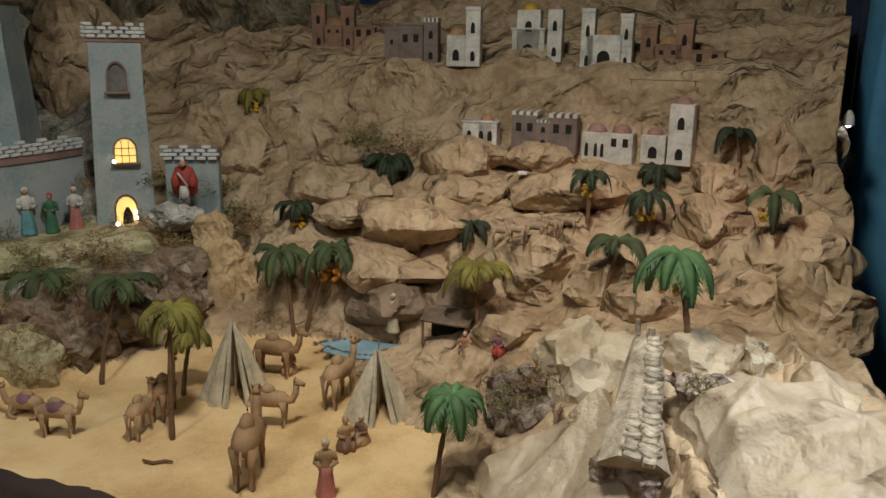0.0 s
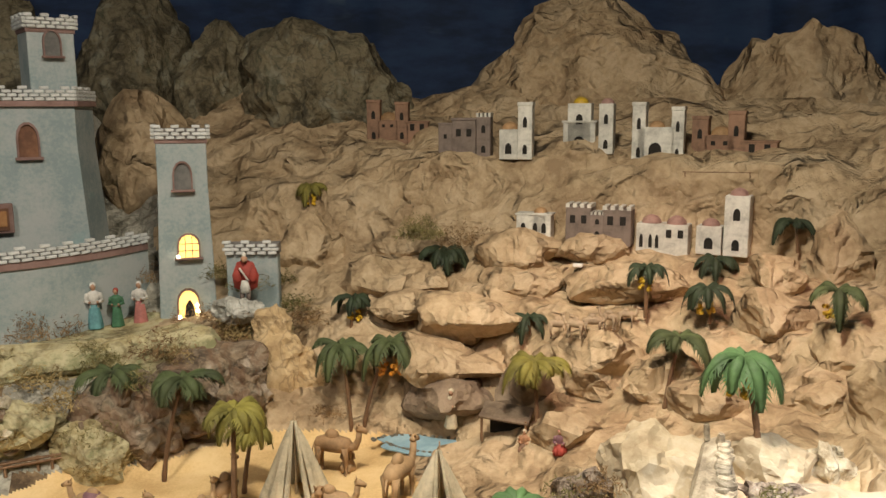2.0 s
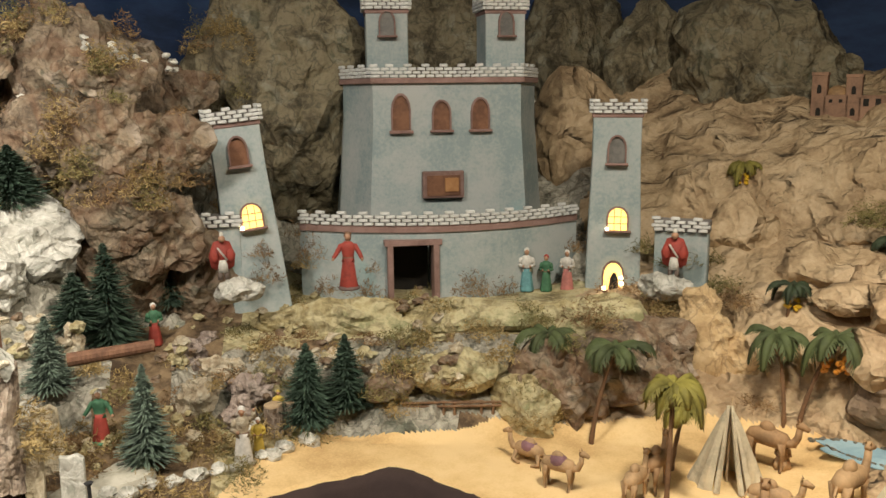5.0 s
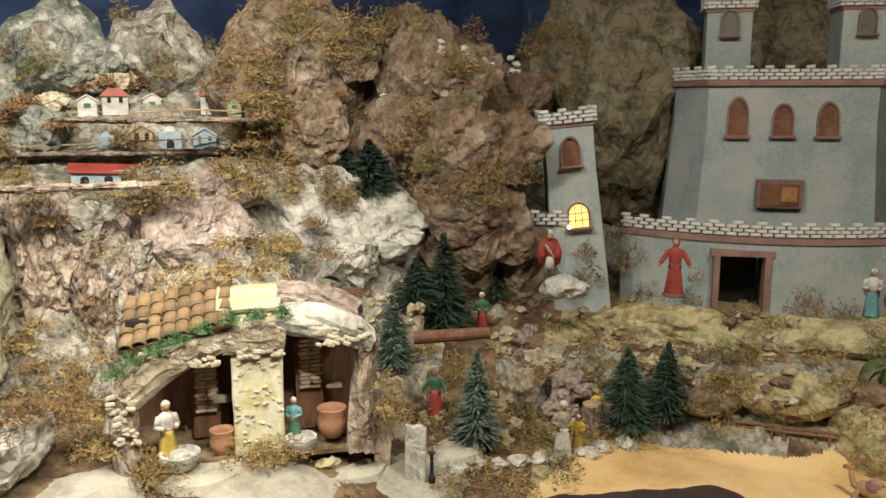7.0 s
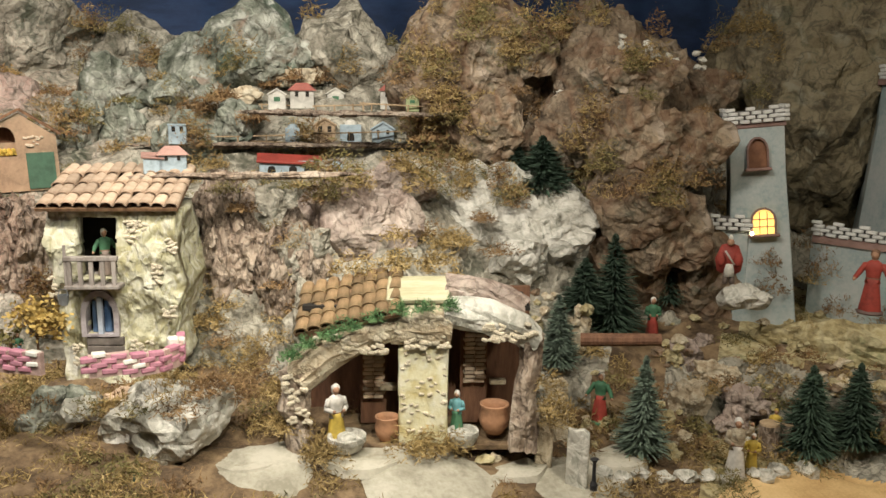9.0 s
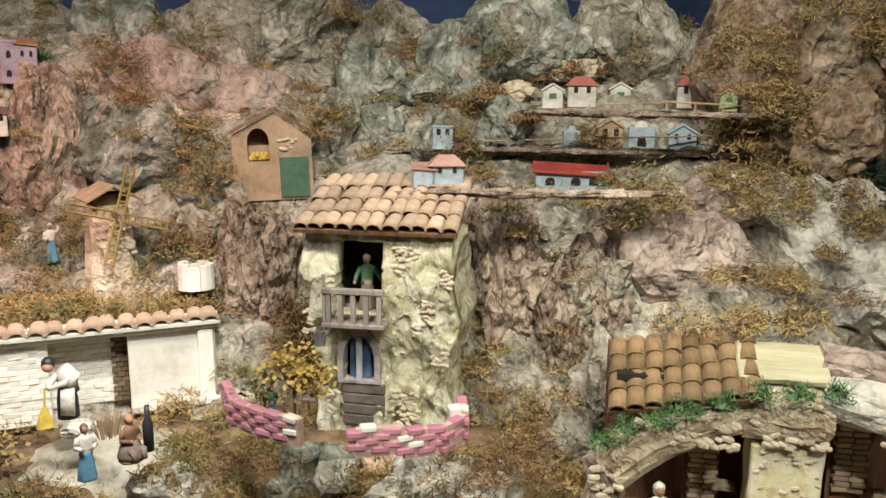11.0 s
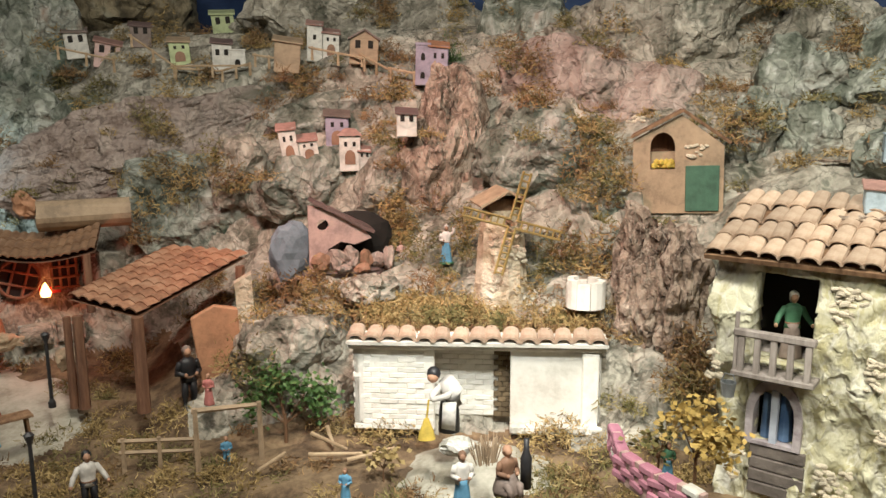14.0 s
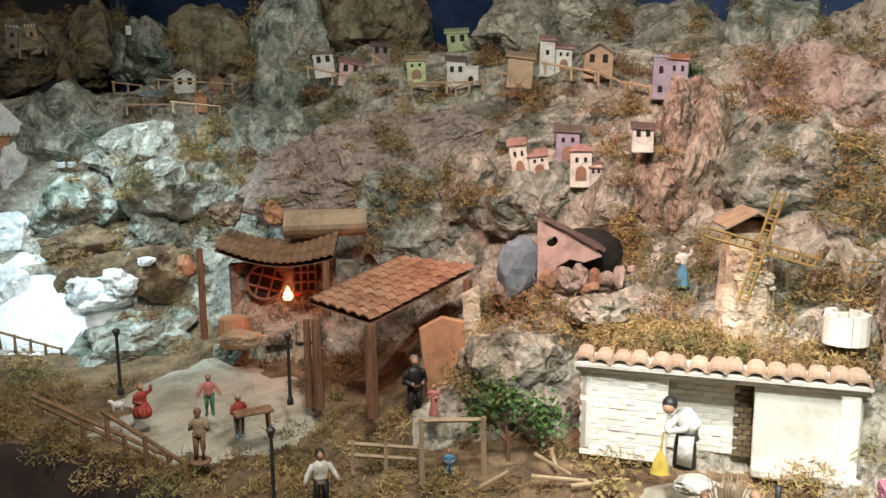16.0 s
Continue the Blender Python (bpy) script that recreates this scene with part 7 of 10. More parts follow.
def pond(x, y, z):
    t = thing("pond", pose(x, y, z + 0.001, 0, 0, facing(x, y)), "small pale blue pond rimmed with pebbles", "pond")
    rng = random.Random(3)
    bm = bmesh.new()
    vs = []
    for i in range(40):
        a = 6.283 * i / 40
        r = 1 + 0.14 * math.sin(3 * a + 1) + 0.06 * math.sin(7 * a)
        vs.append(bm.verts.new((0.165 * r * math.cos(a), 0.062 * r * math.sin(a), 0.003)))
    f = bm.faces.new(vs)
    got = bmesh.ops.extrude_face_region(bm, geom=[f])["geom"]
    for v in [g for g in got if isinstance(g, bmesh.types.BMVert)]:
        v.co.z += 0.003
    bmesh.ops.recalc_face_normals(bm, faces=bm.faces[:])
    part("water", bm, shade("painted_water", [(0.20, 0.33, 0.40), (0.30, 0.44, 0.50)], 10, 0.25, 0.1), t)
    me = bpy.data.meshes.new("pebble")
    bm = bmesh.new()
    ball(bm, (0, 0, 0), 0.5, (1, 0.8, 0.6), 1)
    bm.to_mesh(me)
    bm.free()
    me.materials.append(M_ROCK)
    for i in range(46):
        a = 6.283 * i / 46
        ob = new("pebble", me)
        ob.parent = t
        s = rng.uniform(0.010, 0.019)
        r = rng.uniform(0.72, 0.80) if math.sin(a) < 0 else rng.uniform(0.98, 1.06)
        ob.matrix_basis = pose(0.165 * r * math.cos(a), 0.062 * r * math.sin(a), 0.006, 0, 0, rng.uniform(0, 180)) @ Matrix.Scale(s, 4)


pond(-0.186, 2.161, 0.629)
camel(-0.441, 2.055, 0.599, 0.14455, -8, "brown camel figurine walking behind the tent", M_CAMELDARK)
camel(-0.246, 1.865, 0.609, 0.15334, 78, "brown camel figurine seen from behind at the pond", M_CAMEL)
camel(-0.387, 1.521, 0.600, 0.17500, 98, "dark brown camel figurine standing on the sand", M_CAMELDARK)
camel(-0.394, 1.759, 0.600, 0.12587, 5, "light brown camel figurine beside the tent", M_CAMEL)
camel(-0.679, 1.710, 0.600, 0.11887, 80, "small brown camel figurine on the sand", M_CAMEL)
camel(-0.657, 1.809, 0.601, 0.12896, 85, "brown camel figurine behind a palm trunk", M_CAMELDARK)
camel(-0.862, 1.701, 0.600, 0.11311, -10, "camel figurine with purple saddle cloth", M_CAMEL, M_PURPLE)
camel(-0.981, 1.801, 0.601, 0.11485, 160, "kneeling camel figurine with purple cloth", M_CAMEL, M_PURPLE, True)
figurine(-0.406, 2.074, 0.599, 0.07671, M_CAMEL, M_CAMELDARK, M_CAMEL, "small brown clay figure beside a camel", sit=True)
figurine(-0.202, 1.634, 0.612, 0.07687, M_BROWNP, M_CAMEL, M_CAMEL, "seated brown clay figure on the sand", 40, True)
figurine(-0.170, 1.653, 0.615, 0.06892, M_CAMEL, M_BROWNP, M_TENT, "seated clay figure with pale head cloth", -20, True)
figurine(-0.219, 1.449, 0.609, 0.12522, M_PINKP, M_CAMEL, M_TENT, "standing clay figure in a faded rose robe", 20)
figurine(-0.131, 2.190, 0.677, 0.11510, M_TENT, M_TENT, M_TENT, "standing clay figure in a cream robe", 0)
figurine(0.066, 2.020, 0.680, 0.06240, M_BROWNP, M_TERRA, M_TENT, "small seated clay figure by the pond", 0, True)
figurine(0.150, 1.945, 0.711, 0.06293, M_RED, M_PURPLE, M_PINKP, "small seated clay figure in reddish cloth", 10, True)
for i, s in enumerate(((0.173, 2.316, 0.909, 0.07225), (0.209, 2.180, 0.947, 0.06797), (0.257, 2.195, 0.950, 0.07151), (0.315, 2.279, 0.945, 0.06445), (0.364, 2.287, 0.952, 0.06139))):
    camel(*s, (10, 170, 20, 160, 5)[i], "small orange-tan camel figurine on the ledge", M_HUTTAN)


def stall(x, y, z, s):
    t = thing("market_stall", spot(x, y, z), "small dark wooden stall with a sloping cloth", "stall")
    bm = bmesh.new()
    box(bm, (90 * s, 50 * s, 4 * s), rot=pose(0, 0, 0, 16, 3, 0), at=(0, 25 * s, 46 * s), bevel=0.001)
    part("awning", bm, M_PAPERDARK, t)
    for sx in (-40, 40):
        bm = bmesh.new()
        rod(bm, (sx * s, 4 * s, -4 * s), (sx * s, 4 * s, 42 * s), 2.5 * s, n=6)
        part("post", bm, M_WOOD, t)
    bm = bmesh.new()
    box(bm, (70 * s, 6 * s, 38 * s), (0, 44 * s, 18 * s))
    part("back", bm, M_DARK, t)


stall(0.011, 2.063, 0.688, 0.00151)


M_RUIN = shade("weathered_ruin_plaster", [(0.16, 0.125, 0.085), (0.33, 0.27, 0.19), (0.46, 0.40, 0.30)], 16, 0.9, 0.7, 70, vary=0.3, spread=0.3)


def ruined_steps():
    """The broken brick ramp on the mound, its courses laid one by one."""
    p0, p1 = Vector((0.397, 1.427, 0.956)), Vector((0.335, 1.172, 0.849))
    t = thing("ruined_steps", pose(p0.x, p0.y, p0.z, 0, 0, facing(p0.x, p0.y, -8)), "broken flight of narrow brick steps with plastered core", "ruin")
    rng = random.Random(9)
    inv = t.matrix_basis.inverted()
    a, b = Vector((0, 0, 0)), inv @ p1
    me = bpy.data.meshes.new("step_brick")
    bm = bmesh.new()
    box(bm, (0.026, 0.030, 0.0125), bevel=0.003)
    bm.to_mesh(me)
    bm.free()
    me.materials.append(M_RUIN)
    n = 22
    for i in range(n):
        c = a.lerp(b, i / (n - 1))
        for k in range(1 if i < 15 else 2):
            ob = new("brick", me)
            ob.parent = t
            ob.matrix_basis = pose(c.x + rng.uniform(-0.003, 0.003) - (0.03 * k), c.y, c.z, rng.uniform(-10, 10), rng.uniform(-14, 14), rng.uniform(-25, 25)) @ Matrix.Diagonal((rng.uniform(0.8, 1.25), 1, rng.uniform(0.8, 1.15), 1))
    bm = bmesh.new()
    tube(bm, [a + Vector((-0.028, 0.02, -0.01)), a.lerp(b, 0.35) + Vector((-0.035, 0.025, -0.015)), a.lerp(b, 0.7) + Vector((-0.045, 0.03, -0.02)), b + Vector((-0.05, 0.03, -0.05))], [0.020, 0.034, 0.046, 0.06], 10)
    for v in bm.verts:
        v.co += 0.012 * noise.noise_vector(v.co * 40)
    bmesh.ops.recalc_face_normals(bm, faces=bm.faces[:])
    part("plaster_core", bm, M_RUIN, t)
    bm = bmesh.new()
    tube(bm, [a + Vector((-0.034, 0, 0.0)), a + Vector((-0.036, 0, 0.03))], [0.006, 0.005], 6)
    tube(bm, [a + Vector((-0.008, 0, 0.0)), a + Vector((-0.006, 0, 0.02))], [0.009, 0.006], 6)
    part("stump", bm, M_RUIN, t)


ruined_steps()
rail(0.591, 2.619, 1.361, 0.792, 2.617, 1.357, 2, 0.002, 0.002, M_WOOD, "thin dark stick lying along the cliff edge")


def twig(x, y, z, w):
    bm = bmesh.new()
    tube(bm, [(-w / 2, 0, 0.006), (-w * 0.15, -0.006, 0.003), (w * 0.25, 0.002, 0.004), (w / 2, -0.004, 0.006)], [0.003, 0.0042, 0.0036, 0.002], 7)
    ob = part("twig", bm, M_TRUNK, smooth=True)
    ob.matrix_basis = spot(x, y, z + 0.001)
    tagged(ob, "small dark curved twig lying on the sand", "twig")


twig(-0.598, 1.584, 0.600, 0.06529)
bm = bmesh.new()
box(bm, (0.030, 0.022, 0.010), bevel=0.002)
ob = part("white_card", bm, M_WHITEP)
ob.matrix_basis = spot(0.254, 2.544, 1.077)
tagged(ob, "small white card scrap among the boulders", "card")
for i, s in enumerate(((-0.260, 2.874, 1.127, 0.11837), (-0.122, 2.881, 1.098, 0.11898), (-0.849, 2.702, 0.973, 0.07540), (-1.048, 2.704, 0.854, 0.09532), (-1.137, 2.214, 0.854, 0.09484), (-0.982, 2.303, 0.864, 0.09832), (-0.665, 2.702, 0.898, 0.08544), (-0.873, 2.567, 0.832, 0.10919), (0.142, 1.544, 0.786, 0.06328), (0.187, 1.544, 0.823, 0.04579), (0.458, 1.301, 0.913, 0.03871), (-0.632, 2.635, 0.875, 0.09290), (-0.987, 2.778, 0.996, 0.07725), (-0.508, 2.348, 0.664, 0.05966), (-0.758, 2.860, 0.964, 0.05976))):
    wisps("dry_moss", *s, M_SHRUB if i % 2 else M_MOSSGREEN, 300 + i, "tuft of brown dry moss between the rocks")

# ---- the castle's figures and bank ----
def guard(x, y, z, h, turn, label):
    k = h

    def cape(bm):
        slab(bm, [(-0.24 * k, 0.26 * k), (-0.28 * k, 0.52 * k), (-0.17 * k, 0.80 * k), (0.0, 0.86 * k), (0.17 * k, 0.80 * k), (0.28 * k, 0.52 * k), (0.24 * k, 0.26 * k), (0.10 * k, 0.18 * k), (-0.12 * k, 0.2 * k)], 0.05 * k, (0, 0.02 * k, 0))
        ball(bm, (-0.17 * k, -0.02 * k, 0.52 * k), 0.095 * k, (0.9, 0.5, 1.6))
        ball(bm, (0.17 * k, -0.02 * k, 0.52 * k), 0.095 * k, (0.9, 0.5, 1.6))

    def white(bm):
        lathe(bm, [(0.11 * k, 0.16 * k), (0.10 * k, 0.30 * k), (0.07 * k, 0.42 * k)], 10, (0, -0.05 * k, 0), 0.7)
        rod(bm, (-0.10 * k, -0.08 * k, 0.70 * k), (0.09 * k, -0.09 * k, 0.42 * k), 0.022 * k, n=6)
        ball(bm, (0, -0.02 * k, 0.97 * k), 0.045 * k, (1, 1, 1.5))

    def legs(bm):
        for sx in (-1, 1):
            rod(bm, (sx * 0.07 * k, -0.04 * k, 0.0), (sx * 0.06 * k, -0.04 * k, 0.24 * k), 0.05 * k, 0.055 * k, 8)

    return statue("guard_statue", spot(x, y, z, turn), label, "guard statue", [(M_RED, cape), (M_HUTW, white), (M_HUTGREY, legs), (M_SKIN, lambda bm: ball(bm, (0, -0.03 * k, 0.88 * k), 0.075 * k))], "castle guards")


rock(-0.831, 2.533, 0.928, 0.153, 0.081, M_ROCKPALE, 301, "pale plinth stone under the guard statue", d=0.10, sub=3, rough=0.2, name="plinth", category="plinth")
rock(-1.886, 1.738, 0.975, 0.134, 0.072, M_ROCKPALE, 302, "pale plinth stone under the guard statue", d=0.10, sub=3, rough=0.2, name="plinth", category="plinth")
guard(-0.820, 2.591, 0.950, 0.15346, 0, "guard statue with wide red cape on a stone")
guard(-1.959, 1.748, 0.999, 0.13967, 12, "guard statue with wide red cape beside tower")
figurine(-1.668, 1.985, 0.955, 0.17513, M_RED, M_RED, M_BROWNP, "tall clay figure in a red robe by the gate", 0, base=M_ROOFDARK, arms="wide")
figurine(-1.350, 2.625, 0.839, 0.15888, M_TEAL, M_WHITEP, M_WHITEP, "clay soldier in teal and white before the castle", 8)
figurine(-1.289, 2.659, 0.838, 0.13444, M_GREENP, M_GREENP, M_RED, "clay figure in a wide green robe", 0)
figurine(-1.225, 2.699, 0.841, 0.14679, M_PINKP, M_WHITEP, M_WHITEP, "clay soldier in pink and white before the castle", -8)

for i, s in enumerate(((-1.814, 2.278, 0.857, 0.06190), (-1.500, 2.464, 0.854, 0.07136), (-2.001, 2.233, 0.978, 0.06963), (-2.037, 2.228, 1.056, 0.05792), (-1.928, 2.246, 0.861, 0.05819), (-1.259, 2.845, 0.962, 0.05611), (-1.023, 2.961, 0.953, 0.05667), (-1.989, 1.968, 0.951, 0.06004), (-1.414, 2.558, 0.838, 0.06074), (-2.008, 1.950, 1.035, 0.04548), (-1.773, 2.293, 0.940, 0.05005))):
    wisps("dry_shrub", *s, M_SHRUB, 400 + i, "rusty dry shrub at the foot of the castle", up=1.2, flat=1.0, category="shrub")
for i, s in enumerate(((-1.366, 2.055, 0.808, 0.08140), (-1.274, 2.098, 0.830, 0.08161), (-1.380, 1.851, 0.770, 0.07554), (-1.425, 1.775, 0.718, 0.07090), (-1.246, 1.895, 0.736, 0.07245), (-1.151, 1.993, 0.804, 0.07396), (-1.070, 1.963, 0.723, 0.07266), (-1.583, 1.823, 0.774, 0.06405), (-1.662, 1.594, 0.651, 0.07719), (-1.566, 1.638, 0.624, 0.07767), (-1.669, 1.488, 0.645, 0.07374), (-1.037, 1.959, 0.645, 0.06631), (-0.967, 2.054, 0.844, 0.06403), (-0.943, 2.289, 0.849, 0.06978), (-1.426, 2.024, 0.812, 0.06759), (-1.487, 1.968, 0.823, 0.06664), (-0.858, 2.511, 0.853, 0.07465), (-0.764, 2.597, 0.858, 0.06839))):
    wisps("dry_moss", *s, M_MOSS if i % 3 else M_MOSSGREEN, 420 + i, "tuft of brown dry moss on the bank")
for i, s in enumerate(((-1.375, 1.833, 0.658, 0.23605), (-1.250, 1.895, 0.661, 0.23769))):
    rail(s[0], s[1], s[2], s[0] + 0.19, s[1] + 0.10, s[2] + 0.004, 3, 0.022, 0.0045, M_WOOD, "low brown log fence at the edge of the sand", 2)

# ---- pines and the grotto's forecourt ----
pine(-2.408, 1.393, 1.253, 0.00180 * 115, 0.165, M_PINE, 1, "dark toy pine growing on the rocky slope")
pine(-2.450, 1.334, 1.262, 0.00180 * 80, 0.12, M_PINE, 2, "small dark toy pine growing on the rocky slope")
pine(-2.133, 1.467, 0.846, 0.00173 * 110, 0.30, M_PINE, 3, "tall dark green toy pine behind the grotto")
pine(-2.144, 1.369, 0.930, 0.00169 * 90, 0.15, M_PINE, 4, "dark green toy pine behind the grotto")
pine(-2.063, 1.219, 0.804, 0.00160 * 78, 0.20, M_PINELIGHT, 5, "slim grey-green bottle-brush toy pine", )
pine(-2.184, 1.739, 0.904, 0.00186 * 72, 0.15, M_PINE, 6, "small dark toy pine near the guard")
pine(-1.707, 1.212, 0.689, 0.00142 * 92, 0.245, M_PINELIGHT, 7, "grey-green bottle-brush toy pine in the forecourt")
pine(-1.577, 1.650, 0.657, 0.00153 * 112, 0.225, M_PINE, 8, "broad dark toy pine on the bank")
pine(-1.520, 1.751, 0.675, 0.00153 * 92, 0.215, M_PINE, 9, "dark pointed toy pine on the bank")
pine(-1.973, 0.090, 0.749, 0.00110 * 5, 0.02, M_PINE, 10, "tiny dark toy pine sprig on the ground")
figurine(-2.096, 1.593, 0.815, 0.13065, M_RED, M_GREENP, M_WHITEP, "clay piper in green and red on the path", 10)
figurine(-1.856, 1.202, 0.714, 0.13118, M_RED, M_GREENP, M_WHITEP, "clay piper in red hose and green coat", -10, arms="wide", base=M_GREENP)
figurine(-1.591, 1.408, 0.629, 0.15113, M_WHITEP, M_STONE, M_WHITEP, "white and gold clay figure with a raised arm", 10, arms="up", base=M_STONE)
figurine(-1.648, 1.612, 0.654, 0.09189, M_RED, M_YELLOW, M_YELLOW, "clay figure in yellow and red by the pines", 0)
figurine(-1.596, 1.470, 0.624, 0.10275, M_YELLOW, M_YELLOW, M_WHITEP, "small clay figure in yellow cloth", 0)
sheep(-1.567, 1.638, 0.639, 0.04553, 10, M_WHITEP, "small white lamb figurine near the pines")
sheep(-1.555, 1.676, 0.650, 0.04879, 160, M_BROWNP, "small brown goat figurine near the pines")


def stump(x, y, z, r, h, label, lean=0):
    t = thing("log_post", spot(x, y, z - 0.01, 0, lean), label, "log", "upright logs")
    bm = bmesh.new()
    n = 14
    rings = []
    for k in range(6):
        rings.append([bm.verts.new((r * (1 + 0.12 * noise.noise(Vector((i * 0.9, k * 0.4, x * 9)))) * math.cos(6.2832 * i / n), r * (1 + 0.12 * noise.noise(Vector((i * 0.9, k * 0.4, x * 9)))) * math.sin(6.2832 * i / n), h * k / 5)) for i in range(n)])
    for a, b in zip(rings, rings[1:]):
        for i in range(n):
            bm.faces.new((a[i], a[(i + 1) % n], b[(i + 1) % n], b[i]))
    part("bark", bm, M_BARK, t)
    bm = bmesh.new()
    lathe(bm, [(r * 0.93, h - 0.002), (r * 0.9, h + 0.004)], 14)
    part("cut_end", bm, M_STICK, t)


stump(-1.636, 1.582, 0.638, 0.00153 * 18, 0.085, "upright bark-covered log beside the pines", -3)
stump(-1.613, 1.614, 0.637, 0.00153 * 15, 0.09, "slim upright bark-covered log beside the pines", 4)


def plank(x, y, z, w, h, label, lean=0, material=None):
    t = thing("wooden_board", spot(x, y, z - 0.008, 0, lean), label, "board", "upright boards")
    bm = bmesh.new()
    slab(bm, [(-w / 2, 0), (w / 2, 0), (w * 0.48, h * 0.93), (w * 0.2, h), (-w * 0.1, h * 0.95), (-w / 2, h * 0.99)], 0.016)
    bmesh.ops.bevel(bm, geom=bm.edges[:], offset=0.002, segments=1, affect="EDGES")
    part("board", bm, material or M_STONE, t)


plank(-1.731, 0.936, 0.688, 0.00132 * 30, 0.175, "tall split pale wooden board before the grotto", 2)
plank(-1.807, 1.036, 0.688, 0.00140 * 40, 0.19, "broad pale weathered board before the grotto", -3)
plank(-1.640, 0.962, 0.671, 0.00128 * 38, 0.155, "short pale split board in the forecourt", 1, M_ROCKPALE)
for i, s in enumerate(((-1.666, 1.058, 0.676, 0.03202), (-1.640, 1.088, 0.670, 0.03998), (-1.638, 1.150, 0.663, 0.03530), (-1.618, 1.205, 0.650, 0.03562), (-1.609, 1.264, 0.642, 0.04169), (-1.598, 1.322, 0.639, 0.03941), (-1.576, 1.360, 0.628, 0.03389), (-1.561, 1.482, 0.620, 0.03489), (-1.563, 1.530, 0.621, 0.03833), (-1.534, 1.596, 0.622, 0.04157), (-1.694, 1.542, 0.647, 0.03842), (-1.566, 1.637, 0.622, 0.04334), (-1.580, 1.461, 0.623, 0.02911))):
    rock(s[0], s[1], s[2] + 0.005, s[3] * 1.3, s[3], M_ROCKPALE, 320 + i, "small whitewashed border stone", sub=2, rough=0.4, name="border_stone", category="stone")
for i, s in enumerate(((-1.948, 1.591, 0.797, 0.084, 0.101), (-1.848, 1.606, 0.768, 0.115, 0.099), (-1.740, 1.606, 0.731, 0.111, 0.095), (-1.809, 1.475, 0.723, 0.110, 0.126), (-1.719, 1.526, 0.689, 0.093, 0.093), (-2.084, 1.311, 0.883, 0.049, 0.131), (-1.983, 1.686, 0.820, 0.070, 0.044))):
    rock(*s, M_STONE if i % 2 else M_ROCKPINK, 340 + i, "pile of broken tan stones in the forecourt", rough=0.6, sub=3, freq=3.4)
stump_log = thing("fallen_log", spot(-1.773, 1.180, 0.947), "fallen brown log lying beside the path", "log")
bm = bmesh.new()
rod(bm, (-0.09, 0, 0), (0.10, 0.02, 0.012), 0.017, 0.015, 12)
part("bark", bm, M_WOODRED, stump_log)

for i, s in enumerate(((-2.389, 0.977, 1.142, 0.07206), (-2.367, 1.038, 1.105, 0.07282), (-2.255, 0.822, 1.160, 0.05102), (-2.417, 0.606, 1.160, 0.05708), (-2.772, 0.634, 1.279, 0.06090), (-2.415, 0.439, 0.864, 0.07645), (-2.264, 0.447, 0.815, 0.08386), (-2.480, 0.375, 0.921, 0.05892), (-2.077, 0.424, 0.767, 0.06979), (-1.855, 0.682, 0.734, 0.07164), (-1.852, 0.768, 0.722, 0.05254), (-2.602, 1.101, 1.528, 0.05971), (-2.564, 1.139, 1.493, 0.05965), (-2.022, 1.313, 0.830, 0.04834), (-1.975, 1.582, 0.792, 0.06114), (-1.889, 1.614, 0.773, 0.05999), (-1.795, 1.678, 0.785, 0.06557))):
    wisps("dry_moss", *s, M_MOSS if i % 3 else M_SHRUB, 440 + i, "tuft of brown dry moss among the rocks")
for i, s in enumerate(((-1.771, 1.427, 0.680, 0.06156), (-1.604, 1.039, 0.660, 0.06734), (-1.558, 1.174, 0.638, 0.06898), (-1.526, 1.336, 0.618, 0.07159), (-1.666, 1.355, 0.656, 0.07225), (-1.651, 1.541, 0.634, 0.07269), (-1.605, 1.389, 0.635, 0.06019), (-1.608, 1.642, 0.650, 0.06185), (-1.404, 1.812, 0.674, 0.06278), (-1.382, 1.868, 0.779, 0.06265), (-1.293, 1.878, 0.749, 0.06095), (-2.026, 2.229, 0.945, 0.06686), (-1.812, 0.932, 0.699, 0.04353), (-1.631, 1.152, 0.662, 0.05961), (-1.604, 1.318, 0.641, 0.05636), (-1.764, 1.050, 0.685, 0.03597))):
    wisps("dry_moss", *s, M_MOSS if i % 3 else M_MOSSGREEN, 460 + i, "tuft of brown dry moss in the forecourt")

# ---- the grotto ----


M_TILEOLD = shade("mossy_old_tile", [(0.13, 0.095, 0.045), (0.25, 0.165, 0.085), (0.34, 0.225, 0.13)], 14, 0.9, 0.5, 70, vary=0.3, spots=((0.13, 0.15, 0.06), 9, 0.55), spread=0.32)


M_GARLAND = shade("garland_green", [(0.04, 0.10, 0.035), (0.09, 0.19, 0.07), (0.16, 0.28, 0.12)], 30, 0.8, 0, 60)


